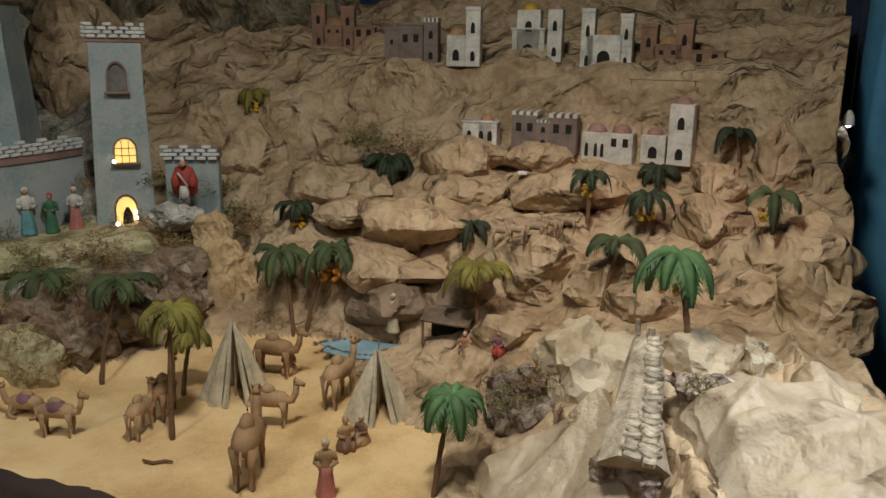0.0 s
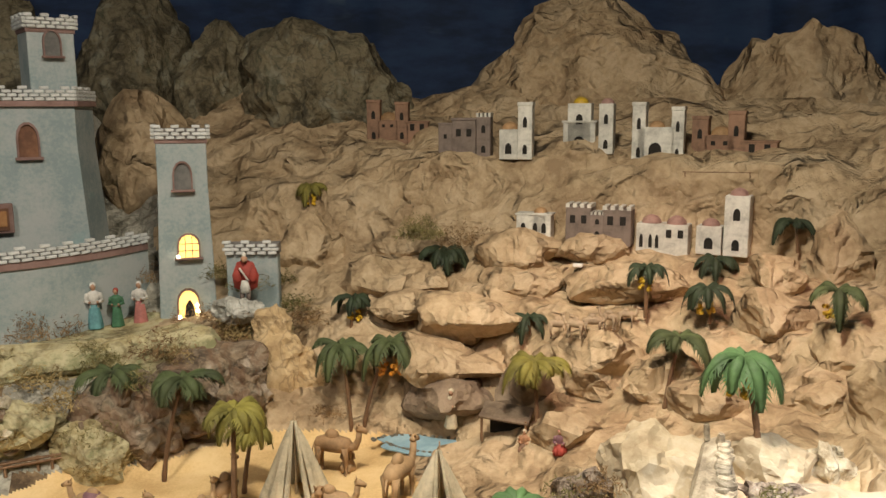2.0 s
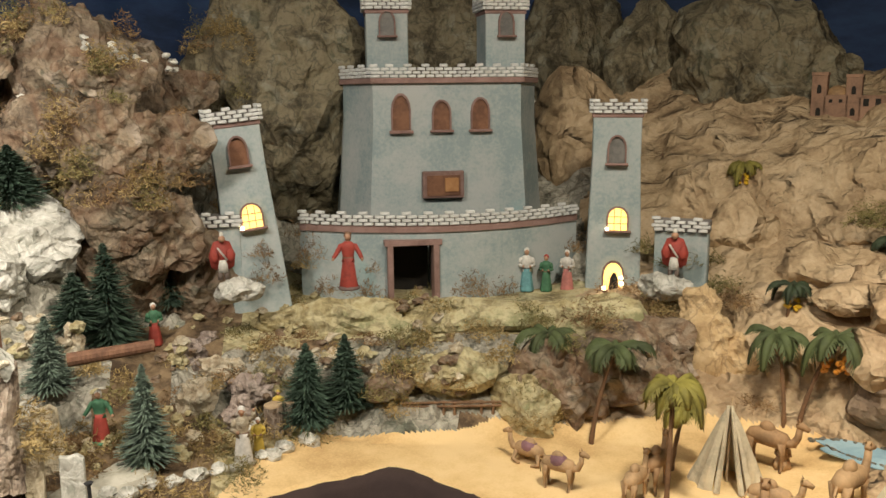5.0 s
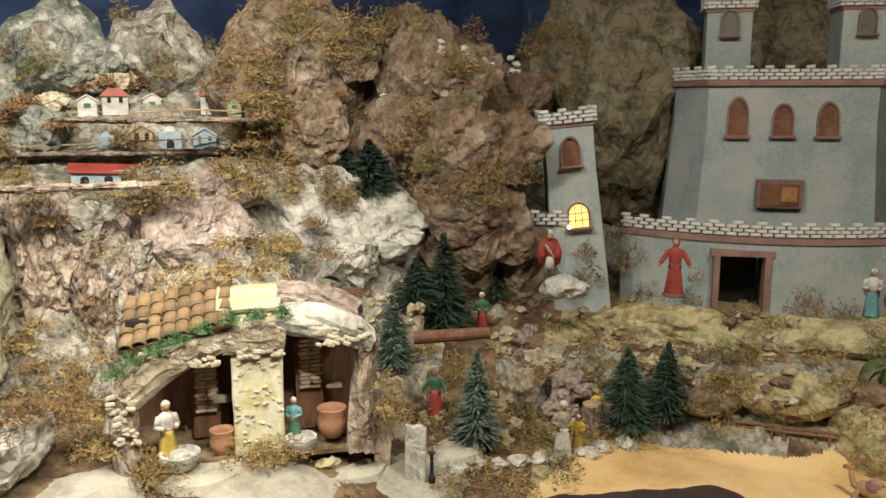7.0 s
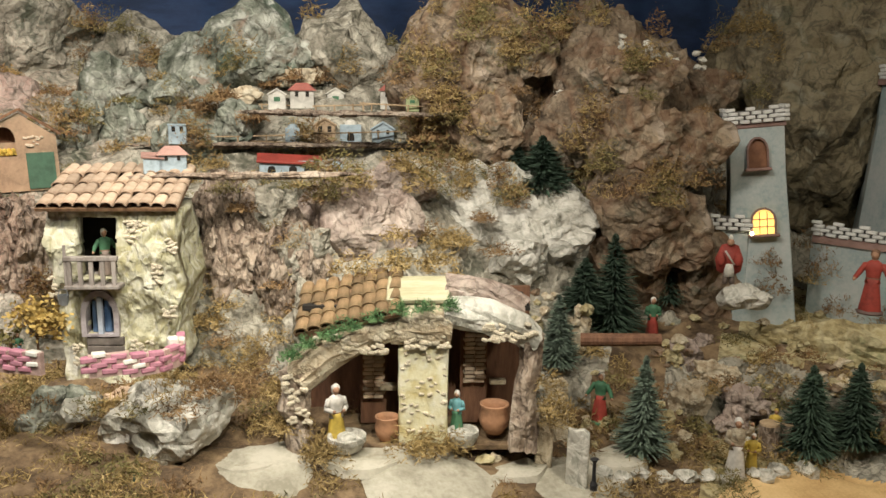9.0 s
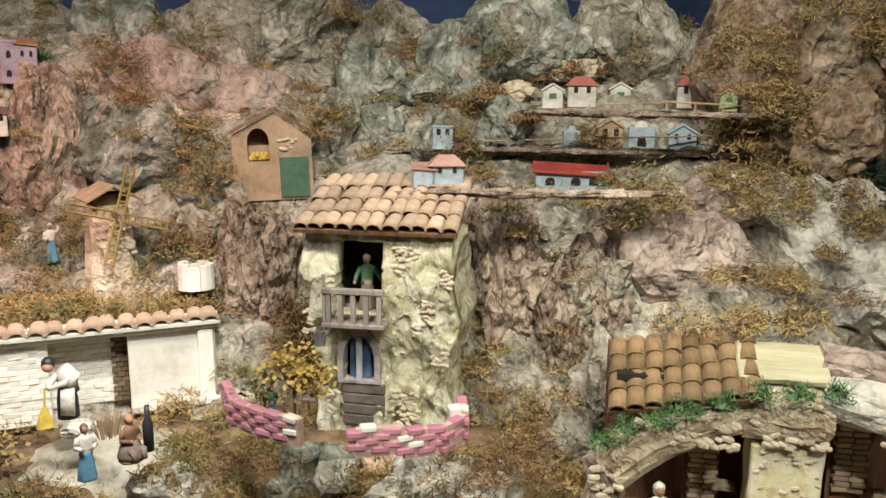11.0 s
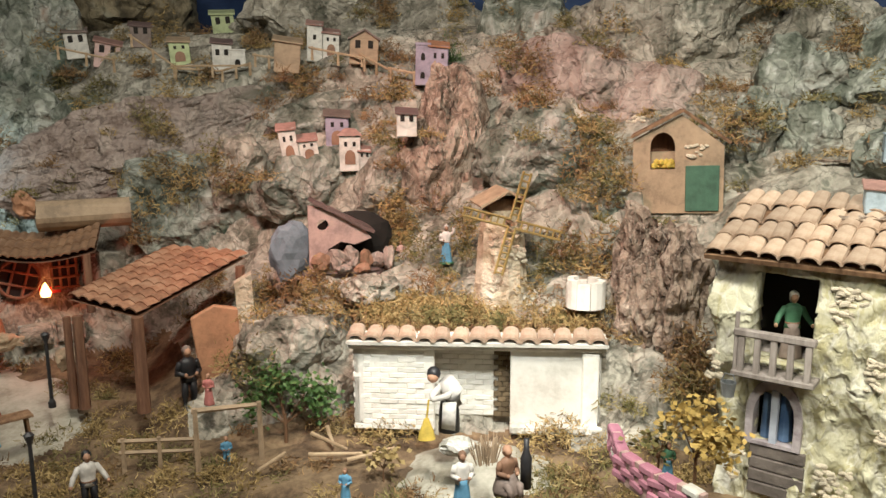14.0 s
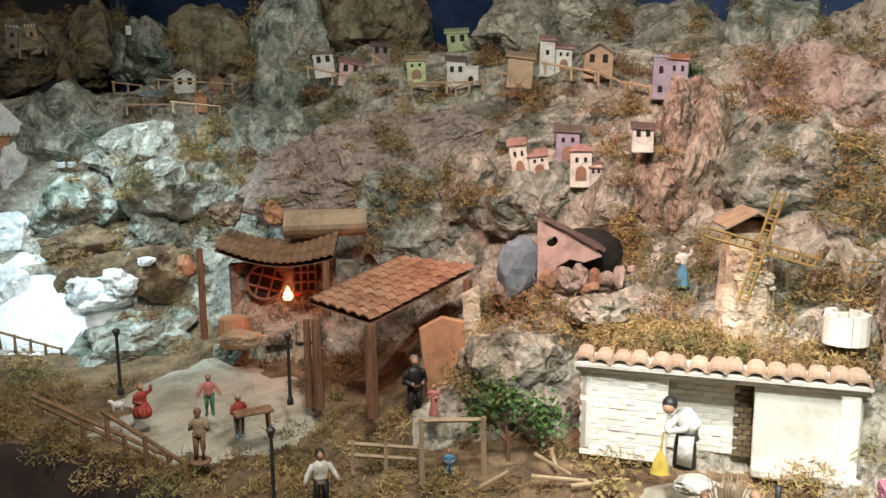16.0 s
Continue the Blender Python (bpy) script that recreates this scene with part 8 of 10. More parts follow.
def grotto():
    ox, oy, oz = -1.853, 0.689, 0.760
    s = 1.86 / 1456
    g = thing("grotto", pose(ox, oy, oz, 0, 0, facing(ox, oy, 2)), "stone grotto with a bright pillar, tiled roof and arches", "grotto")

    def lump(name, pts, radii, material, seed, flat=0.8, amp=0.010, n=12):
        bm = bmesh.new()
        tube(bm, [(x * s, y * s, z * s) for x, y, z in pts], [r * s for r in radii], n)
        bmesh.ops.subdivide_edges(bm, edges=bm.edges[:], cuts=1, use_grid_fill=True)
        off = Vector((seed, seed * 2.3, 0))
        for v in bm.verts:
            v.co += amp * noise.noise_vector(v.co * 34 + off) + 0.006 * noise.noise_vector(v.co * 90 + off)
        bmesh.ops.recalc_face_normals(bm, faces=bm.faces[:])
        return part(name, bm, material, g)

    # pillar: a smooth shaft with a rubble head
    bm = bmesh.new()
    box(bm, (86 * s, 60 * s, 180 * s), (2 * s, 30 * s, 84 * s), bevel=0.004)
    bmesh.ops.subdivide_edges(bm, edges=bm.edges[:], cuts=4, use_grid_fill=True)
    for v in bm.verts:
        v.co += 0.004 * noise.noise_vector(v.co * 60)
    pil = part("pillar", bm, shade("yellow_limestone", [(0.50, 0.42, 0.20), (0.64, 0.60, 0.40), (0.72, 0.70, 0.58)], 12, 0.85, 0.6, 60), g)
    lump("pillar_head", [(-52, 25, 205), (0, 22, 210), (50, 25, 205)], [34, 40, 36], M_STONE, 3)
    chips(g, 0, 205 * s, 90 * s, 60 * s, -8 * s, 60, 0.012, 21)
    chips(g, 2 * s, 90 * s, 80 * s, 150 * s, 0.0, 50, 0.008, 22)
    # arch and leg on one side, lintel and leg on the other
    lump("arch_beam", [(-30, 20, 215), (-95, 15, 200), (-160, 10, 165), (-215, 5, 120)], [28, 32, 30, 34], M_STONE, 5)
    lump("arch_leg", [(-215, 5, 130), (-222, 0, 70), (-215, -5, 20), (-205, -5, -25)], [34, 28, 24, 30], M_BARK, 6)
    lump("lintel", [(40, 20, 235), (110, 15, 225), (170, 12, 205), (200, 10, 185)], [26, 30, 28, 24], M_ROCKPALE, 7)
    lump("lintel_leg", [(195, 10, 200), (188, 8, 140), (180, 5, 80), (178, 0, -10)], [22, 20, 22, 28], M_BARK, 8)
    chips(g, -120 * s, 185 * s, 120 * s, 34 * s, -14 * s, 36, 0.013, 23)
    chips(g, 150 * s, 205 * s, 90 * s, 30 * s, -14 * s, 30, 0.012, 24)
    chips(g, -215 * s, 90 * s, 40 * s, 90 * s, -24 * s, 30, 0.012, 25)
    # inside
    bm = bmesh.new()
    box(bm, (430 * s, 10 * s, 260 * s), (-10 * s, 150 * s, 120 * s))
    part("back_wall", bm, M_WOODRED, g)
    # Board coloured near-black for the shade under the roof.
    bm = bmesh.new()
    box(bm, (400 * s, 130 * s, 8 * s), (-10 * s, 98 * s, 236 * s))
    part("ceiling_board", bm, M_DARK, g)
    bm = bmesh.new()
    box(bm, (420 * s, 160 * s, 8 * s), (-10 * s, 80 * s, -10 * s))
    part("floor_slab", bm, M_EARTH, g)
    for x0, w, h, b in ((-90, 38, 90, 55), (96, 40, 95, 85)):
        me = bpy.data.meshes.new("brick")
        bm = bmesh.new()
        box(bm, (w * s * 0.48, 12 * s, 6.5 * s), bevel=0.001)
        bm.to_mesh(me)
        bm.free()
        me.materials.append(M_TILE)
        bm = bmesh.new()
        box(bm, (w * 1.25 * s, 10 * s, 200 * s), (x0 * s, 96 * s, 100 * s))
        part("wood_panel", bm, M_WOODRED, g)
        for r in range(12):
            for c in range(2):
                ob = new("brick", me)
                ob.parent = g
                ob.matrix_basis = pose((x0 - w / 4 + c * w / 2 + (r % 2) * 3) * s, 86 * s, (b + r * h / 12) * s, 0, random.uniform(-3, 3), random.uniform(-6, 6))
    bm = bmesh.new()
    box(bm, (30 * s, 20 * s, 10 * s), (-62 * s, 80 * s, 75 * s), bevel=0.002)
    part("shelf", bm, M_STONE, g)
    bm = bmesh.new()
    box(bm, (30 * s, 20 * s, 8 * s), (140 * s, 80 * s, 85 * s), bevel=0.002)
    part("shelf", bm, M_STONE, g)
    # roof
    roof = barrel_roof(g, 190 * s, 130 * s, 8, 4, M_TILEOLD, slope=24, at=(-120 * s, -6 * s, 222 * s), name="roof_tile", thick=0.004)
    roof.matrix_basis = pose(-128 * s, -14 * s, 222 * s, 24, 0, 0) @ pose(0, 0, 0, 0, -14, 0)
    bm = bmesh.new()
    box(bm, (108 * s, 70 * s, 12 * s), rot=pose(0, 0, 0, 24, 0, 0), at=(-8 * s, 40 * s, 268 * s), bevel=0.003)
    bmesh.ops.subdivide_edges(bm, edges=bm.edges[:], cuts=3, use_grid_fill=True)
    for v in bm.verts:
        v.co += 0.004 * noise.noise_vector(v.co * 70)
    part("roof_slab", bm, shade("pale_thatch", [(0.46, 0.43, 0.27), (0.62, 0.60, 0.42)], 14, 0.9, 0.6, stretch=(0.5, 3, 3)), g)
    lump("roof_mound", [(40, 60, 262), (110, 60, 250), (180, 50, 225)], [30, 34, 28], M_ROCKPINK, 9)
    # green garland along the eaves
    m = g.matrix_basis
    for i, (x, z) in enumerate(((-230, 165), (-195, 185), (-160, 200), (-120, 216), (-80, 230), (-40, 243), (0, 248), (40, 250))):
        p = m @ Vector((x * s, -24 * s, z * s))
        wisps("garland", p.x, p.y, p.z + 0.004, 0.026, M_GARLAND, 480 + i, "green garland of tiny leaves along the roof", n=230, up=0.8, length=0.016, flat=0.9, category="garland")
    for i, (x, y, z, r) in enumerate(((-195, -40, 0, 0.055), (-165, -60, 0, 0.045), (-20, -34, 0, 0.05), (20, -40, 0, 0.05), (55, -34, 2, 0.04), (-120, 90, 290, 0.05), (-40, 110, 300, 0.055), (30, 120, 300, 0.05), (230, -10, 70, 0.05), (245, -6, 40, 0.045), (215, 0, 110, 0.04), (-250, 10, 90, 0.05), (-255, 10, 30, 0.055))):
        p = m @ Vector((x * s, y * s, z * s))
        wisps("dry_moss", p.x, p.y, p.z, r, M_MOSS, 460 + i, "tuft of golden dry moss round the grotto", n=int(150000 * r * r), up=0.5, flat=0.9)
    pot(*(m @ Vector((-62 * s, 20 * s, 0))), 44 * s, M_TERRA, "round terracotta pot beside the pillar")
    pot(*(m @ Vector((130 * s, 30 * s, 0.012))), 54 * s, M_TERRA, "large round terracotta pot in the grotto")
    figurine(*(m @ Vector((-150 * s, -6 * s, 0.0))), 112 * s, M_YELLOW, M_WHITEP, M_WHITEP, "clay figure in white and yellow at the basin", 20)
    figurine(*(m @ Vector((62 * s, 20 * s, 0.012))), 80 * s, M_GREENP, M_TEAL, M_WHITEP, "clay figure in green and teal in the grotto", -15)
    for x, y, w, c in ((-130, -26, 34, "white stone basin full of laundry"), (72, -6, 28, "grey stone basin before the pillar")):
        p = m @ Vector((x * s, y * s, 0.0))
        bm = bmesh.new()
        lathe(bm, [(w * 0.7 * s, 0), (w * s, 18 * s), (w * s, 26 * s), (w * 0.84 * s, 26 * s), (w * 0.75 * s, 16 * s), (0.001, 14 * s)], 14)
        ball(bm, (0, 0, 20 * s), w * 0.55 * s, (1.2, 0.9, 0.5))
        ob = part("stone_basin", bm, M_ROCKPALE)
        ob.matrix_basis = Matrix.Translation(p)
        tagged(ob, c, "basin")


grotto()
for i, s in enumerate(((-1.854, 0.545, 0.742, 0.00122), (-1.759, 0.863, 0.695, 0.00130), (-1.978, 0.329, 0.737, 0.00120), (-1.723, 1.124, 0.680, 0.00139))):
    bm = bmesh.new()
    n = 18
    top = [bm.verts.new((62 * s[3] * (1 + 0.3 * noise.noise(Vector((i * 5, k * 0.6, 0)))) * math.cos(6.2832 * k / n), 46 * s[3] * (1 + 0.3 * noise.noise(Vector((i * 5, k * 0.6, 3)))) * math.sin(6.2832 * k / n), 0.010)) for k in range(n)]
    low = [bm.verts.new((v.co.x * 1.08, v.co.y * 1.08, -0.01)) for v in top]
    bm.faces.new(top)
    for k in range(n):
        bm.faces.new((low[k], low[(k + 1) % n], top[(k + 1) % n], top[k]))
    ob = part("paving_slab", bm, M_PATH)
    ob.matrix_basis = spot(s[0], s[1], s[2])
    tagged(ob, "flat whitewashed paving slab before the grotto", "paving", "paving slabs")

# ---- west: the red-roofed huts on the ledges ----
G_HUTS = "red-roofed huts on the ledges"
for s, label, wall, blocks, roof, lean in (
    ((-3.002, 0.734, 1.501, 0.00159), "tiny white gabled hut with green shutter", M_HUTW, [(0, 36, 20, 26, "gable", "green")], M_HUTW, 0),
    ((-2.987, 0.816, 1.505, 0.00159), "tiny white hut with a dull red roof", M_HUTW, [(0, 50, 26, 30, "hip", "win")], M_ROOFRED, 0),
    ((-3.003, 0.942, 1.505, 0.00162), "tiny white gabled hut with green shutter", M_HUTW, [(0, 36, 20, 26, "gable", "green")], M_HUTW, 0),
    ((-2.889, 1.104, 1.504, 0.00157), "tiny white hut with a steep red roof", M_HUTW, [(0, 52, 28, 36, "hip", "win")], M_ROOFRED, 0),
    ((-2.639, 1.056, 1.502, 0.00140), "tiny pale hut at the end of the ledge", M_HUTGREEN, [(0, 30, 16, 22, "gable", "green")], M_HUTTAN, 0),
    ((-2.862, 0.381, 1.401, 0.00145), "tiny pale blue hut on the lower ledge", M_HUTBLUE, [(0, 36, 26, 28, "flat", "win")], M_HUTBLUE, 0),
    ((-2.888, 0.747, 1.392, 0.00153), "tiny pale blue hut with rounded top", M_HUTBLUE, [(0, 30, 22, 24, "dome", "")], M_HUTBLUE, 0),
    ((-2.862, 0.848, 1.390, 0.00153), "tiny cream hut with shallow roof", M_HUTTAN, [(0, 44, 30, 30, "gable", "win")], M_HUTTAN, 0),
    ((-2.841, 0.930, 1.384, 0.00153), "tiny white hut with dark arched doorway", M_HUTBLUE, [(0, 46, 34, 30, "dome", "door")], M_HUTW, 0),
    ((-2.786, 1.021, 1.390, 0.00151), "tiny pale blue hut with gable front", M_HUTBLUE, [(0, 48, 22, 28, "gable", "win")], M_HUTBLUE, 0),
    ((-2.464, 0.289, 1.350, 0.00118), "tiny light blue hut with wide brown roof", M_HUTBLUE, [(0, 58, 24, 40, "hip", "win"), (-40, 40, 18, 30, "lean", "")], M_ROOFPINK, 0),
    ((-2.731, 0.684, 1.295, 0.00143), "long low hut with a bright red roof", M_HUTBLUE, [(0, 128, 26, 36, "long", "three")], M_RED, 0),
    ((-2.661, 0.805, 1.295, 0.00140), "tiny pale hut with a pointed front", M_HUTBLUE, [(0, 34, 22, 26, "gable", "win")], M_HUTGREY, 0),
):
    building(*s, label, wall, blocks, roof=roof, lean=lean, name="hut", group=G_HUTS, category="hut")
for s in ((-3.037, 0.692, 1.491, -2.990, 0.870, 1.486), (-2.934, 0.844, 1.487, -2.888, 1.026, 1.494), (-2.670, 0.903, 1.499, -2.616, 1.105, 1.489), (-2.966, 0.316, 1.389, -2.901, 0.572, 1.390), (-2.939, 0.585, 1.391, -2.876, 0.838, 1.398), (-2.815, 0.809, 1.402, -2.744, 1.090, 1.409), (-2.968, 0.340, 1.337, -2.922, 0.516, 1.335), (-2.955, 0.558, 1.378, -2.884, 0.826, 1.367)):
    rail(*s, 4, 0.008, 0.0032, M_STICK, "thin wooden stick rail beside the tiny huts")
for i, s in enumerate(((-2.756, 0.594, 1.478, -2.622, 1.111, 1.472), (-2.949, 0.320, 1.372, -2.748, 1.104, 1.376), (-2.452, 0.224, 1.329, -2.332, 0.685, 1.323))):
    a, b = Vector(s[:3]), Vector(s[3:])
    rock(*((a + b) / 2), (b - a).length, 0.014, (M_BARK, M_BARK, M_BARK)[i], 515 + i, "long flat ledge of dark bark under the huts", d=0.05, rough=0.25, boxy=0.8, name="ledge", category="ledge", freq=4.0)
for i, s in enumerate(((-3.107, 0.503, 1.483, 0.06472), (-3.046, 0.568, 1.516, 0.06338), (-2.912, 0.622, 1.458, 0.05147), (-3.089, 0.735, 1.564, 0.04249), (-3.065, 0.812, 1.589, 0.04233), (-3.121, 0.926, 1.583, 0.04043), (-3.056, 1.133, 1.584, 0.04025), (-2.666, 1.115, 1.394, 0.05778), (-2.678, 1.084, 1.465, 0.03738))):
    wisps("root_tangle", *s, M_SHRUB, 500 + i, "tangle of reddish roots between the huts", up=0.5, length=0.03, category="roots")
for i, s in enumerate(((-3.051, 0.806, 1.580, 0.162, 0.065), (-3.080, 0.916, 1.590, 0.050, 0.083), (-3.029, 1.028, 1.550, 0.066, 0.049), (-3.041, 0.642, 1.520, 0.112, 0.056))):
    rock(s[0] - 0.03, s[1], s[2] + 0.01, s[3], s[4], M_STONE, 510 + i, "cluster of orange-tan stones above the huts", rough=0.6, sub=3, freq=4.0, d=0.03)

# ---- the western hamlet ----
G_HAM = "pastel houses of the hamlet"
for s, label, wall, blocks, roof, lean in (
    ((-3.571, -1.436, 1.601, 0.00173), "white toy house with a side wing", M_HUTW, [(-8, 36, 46, 36, "lean", "win"), (20, 30, 32, 34, "flat", "door")], M_ROOFDARK, 0),
    ((-3.429, -1.170, 1.601, 0.00164), "brown wooden toy house with slanted roof", M_HUTTAN, [(0, 48, 44, 40, "lean", "")], M_HUTTAN, 4),
    ((-3.609, -1.121, 1.638, 0.00175), "white toy house with rose roof on two levels", M_HUTW, [(-14, 28, 56, 36, "lean", "win"), (16, 30, 42, 36, "lean", "arch")], M_ROOFPINK, 2),
    ((-3.490, -0.945, 1.625, 0.00168), "grey-green stone toy house with shallow roof", M_HUTTAN, [(0, 52, 34, 40, "gable", "win")], M_HUTGREY, 3),
    ((-3.438, -0.723, 1.561, 0.00165), "lilac toy house with terracotta roof and arch", M_HUTPURPLE, [(-16, 26, 58, 34, "flat", "tall"), (12, 34, 58, 40, "lean", "arch")], M_TERRA, 2),
    ((-3.158, -1.033, 1.342, 0.00149), "leaning pink toy house with arched doors", M_HUTW, [(-14, 32, 60, 36, "lean", "arch"), (20, 34, 34, 36, "lean", "arch")], M_ROOFPINK, -9),
    ((-3.322, -0.979, 1.373, 0.00160), "greyish rose toy house with slate roof", M_HUTPURPLE, [(0, 42, 52, 38, "lean", "arch")], M_HUTGREY, 0),
    ((-3.198, -0.888, 1.329, 0.00152), "white toy house with rose roof and porch", M_HUTW, [(-8, 38, 52, 34, "hip", "arch"), (18, 22, 26, 38, "lean", "win")], M_ROOFPINK, 0),
    ((-3.114, -0.717, 1.430, 0.00145), "small white toy house with dark roof", M_HUTW, [(0, 36, 28, 34, "lean", "win")], M_ROOFDARK, 0),
    ((-3.561, -1.970, 1.655, 0.00203), "white toy house with dark roof on the ridge", M_HUTW, [(0, 36, 34, 34, "lean", "win")], M_HUTGREY, -6),
    ((-3.626, -1.909, 1.623, 0.00205), "leaning pink toy house on the ridge", M_HUTPINK, [(0, 40, 32, 32, "lean", "win")], M_ROOFPINK, 8),
    ((-4.117, -1.908, 1.794, 0.00233), "pink toy house with dark roof among shrubs", M_HUTPINK, [(0, 42, 34, 34, "lean", "win")], M_ROOFDARK, -6),
    ((-3.827, -1.563, 1.725, 0.00206), "pale green toy house with flat roof", M_HUTGREEN, [(0, 38, 34, 34, "lean", "win")], M_HUTGREEN, -6),
    ((-3.587, -1.608, 1.623, 0.00194), "pale yellow toy house with arched window", M_HUTGREEN, [(0, 34, 34, 34, "lean", "arch")], M_HUTTAN, -4),
    ((-3.653, -1.788, 1.693, 0.00203), "small grey toy house in the shadow", M_HUTGREY, [(0, 34, 26, 30, "lean", "win")], M_ROOFDARK, 0),
    ((-3.555, -2.633, 1.594, 0.00224), "white gabled toy house on the far ledge", M_HUTW, [(0, 38, 28, 34, "gable", "win")], M_HUTW, 0),
    ((-3.452, -2.703, 1.529, 0.00220), "pale blue toy house with slanted roof", M_HUTBLUE, [(0, 36, 24, 30, "lean", "")], M_HUTBLUE, 0),
    ((-3.564, -2.478, 1.605, 0.00219), "tiny brown toy house on the far ledge", M_HUTBROWN, [(0, 24, 16, 24, "gable", "")], M_HUTBROWN, 0),
    ((-3.471, -2.481, 1.536, 0.00215), "tiny terracotta toy house on the far ledge", M_TERRA, [(0, 24, 18, 24, "gable", "")], M_TERRA, 0),
    ((-3.335, -2.348, 1.391, 0.00204), "small cream toy house below the ledge", M_HUTTAN, [(0, 26, 36, 26, "flat", "")], M_HUTTAN, 0),
    ((-5.256, -5.469, 1.764, 0.00411), "grey round toy tower on the far hill", M_HUTGREY, [(0, 28, 38, 28, "teeth", "win")], M_HUTGREY, 0),
    ((-3.538, -3.465, 1.791, 0.00246), "tall narrow ruined toy tower on the hill", M_HUTTAN, [(0, 18, 40, 18, "teeth", "tall")], M_HUTGREY, -8),
    ((-3.444, -3.486, 1.792, 0.00241), "ruined toy tower standing on the hill", M_HUTGREY, [(0, 20, 36, 18, "teeth", "tall")], M_HUTGREY, 3),
    ((-3.481, -3.585, 1.643, 0.00248), "dark grey toy house on the far hill", M_HUTGREY, [(0, 40, 34, 30, "flat", "win")], M_HUTGREY, 0),
):
    building(*s, label, wall, blocks, roof=roof, lean=lean, name="toy_house", group=G_HAM)
wisps("green_bush", -3.514, -0.676, 1.615, 0.03724, M_LEAF, 530, "bright green bush beside the lilac house", n=160, up=1.5, flat=1.6, category="bush")
for s in ((-3.562, -1.598, 1.578, -3.561, -1.434, 1.569), (-3.571, -1.439, 1.569, -3.575, -1.343, 1.591), (-3.466, -1.276, 1.614, -3.464, -1.184, 1.602), (-3.503, -1.105, 1.634, -3.497, -0.936, 1.599), (-3.502, -0.946, 1.612, -3.493, -0.852, 1.564), (-3.479, -0.849, 1.570, -3.474, -0.706, 1.545), (-3.362, -1.878, 1.639, -3.427, -1.732, 1.600), (-3.524, -1.726, 1.681, -3.567, -1.604, 1.585), (-3.493, -1.564, 1.583, -3.599, -1.355, 1.585), (-3.473, -2.901, 1.616, -3.521, -2.799, 1.601), (-3.446, -2.631, 1.619, -3.568, -2.381, 1.599), (-3.350, -2.704, 1.526, -3.431, -2.543, 1.524), (-3.277, -2.399, 1.532, -3.348, -2.251, 1.515), (-3.438, -3.564, 1.752, -3.543, -3.366, 1.778)):
    rail(s[0] + 0.03, *s[1:3], s[3] + 0.03, *s[4:], 3, 0.022, 0.0046, M_STICK, "pale stick fence along the hamlet's path", 1)

# ---- the pink house with a round window ----


def rough_lump(bm, at, size, seed, sub=2, amp=0.3):
    """An uneven lump of stone or cloth with folds."""
    got = bmesh.ops.create_icosphere(bm, subdivisions=sub, radius=0.5)["verts"]
    off = Vector((seed * 2.3, seed * 5.1, seed * 1.7))
    for v in got:
        k = 1 + amp * (2.2 * crumple(v.co * 2.4 + off, 1.0, 2) + 0.6 * noise.noise(v.co * 3 + off))
        v.co = Vector(at) + Vector((v.co.x * size[0] * k, v.co.y * size[1] * k, v.co.z * size[2] * k))


def hollow_house(x, y, z, s):
    t = thing("hollow_house", spot(x, y, z, 8), "pink half-ruined house with round window and dark hollow", "house")
    bm = bmesh.new()
    hole = [(-38 + 10 * math.cos(6.2832 * i / 14), 72 + 10 * math.sin(6.2832 * i / 14)) for i in range(14)]
    wall_with_holes(bm, [(-62 * s, -8 * s), (-36 * s, -8 * s), (-30 * s, 30 * s), (-8 * s, 42 * s), (16 * s, 36 * s), (46 * s, 46 * s), (30 * s, 64 * s), (-24 * s, 96 * s), (-62 * s, 106 * s)], [[(a * s, b * s) for a, b in hole]], 10 * s)
    part("front_wall", bm, M_HUTPINK, t)
    bm = bmesh.new()
    bmesh.ops.create_grid(bm, x_segments=14, y_segments=6, size=0.5)
    for v in bm.verts:
        v.co = Vector((v.co.x * 118 * s, 24 * s + v.co.y * 62 * s, 0))
        v.co.z = 5 * s * crumple(v.co, 60, 2)
    got = bmesh.ops.extrude_face_region(bm, geom=bm.faces[:])["geom"]
    for v in [g for g in got if isinstance(g, bmesh.types.BMVert)]:
        v.co.z += 6 * s
    bmesh.ops.recalc_face_normals(bm, faces=bm.faces[:])
    bmesh.ops.transform(bm, matrix=pose(-4 * s, 0, 82 * s, 0, 28, 0), verts=bm.verts[:])
    part("roof", bm, M_ROOFDARK, t)
    # Black lump at the back imitates the shade deep in the hollow.
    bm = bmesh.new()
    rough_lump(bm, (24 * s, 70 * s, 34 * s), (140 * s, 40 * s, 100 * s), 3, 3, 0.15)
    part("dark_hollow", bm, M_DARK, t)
    bm = bmesh.new()
    rough_lump(bm, (0, 34 * s, -16 * s), (150 * s, 90 * s, 30 * s), 4, 3, 0.2)
    part("base", bm, M_ROOFDARK, t)
    for i, (lx, ly, lz, w, h) in enumerate(((-44, -4, 8, 30, 34), (-18, -2, 10, 34, 42), (10, 2, 12, 30, 46), (34, 8, 8, 30, 34), (58, 10, 4, 28, 28), (-6, -10, -4, 26, 18), (26, -8, -6, 30, 18), (76, 4, 10, 20, 40))):
        bm = bmesh.new()
        rough_lump(bm, (lx * s, ly * s, lz * s), (w * s, 22 * s, h * s), 10 + i, 2, 0.35)
        part("broken_stone", bm, M_ROCKPINK if i % 3 else M_HUTBROWN, t)
    bm = bmesh.new()
    rough_lump(bm, (-94 * s, 26 * s, 26 * s), (74 * s, 40 * s, 96 * s), 7, 3, 0.22)
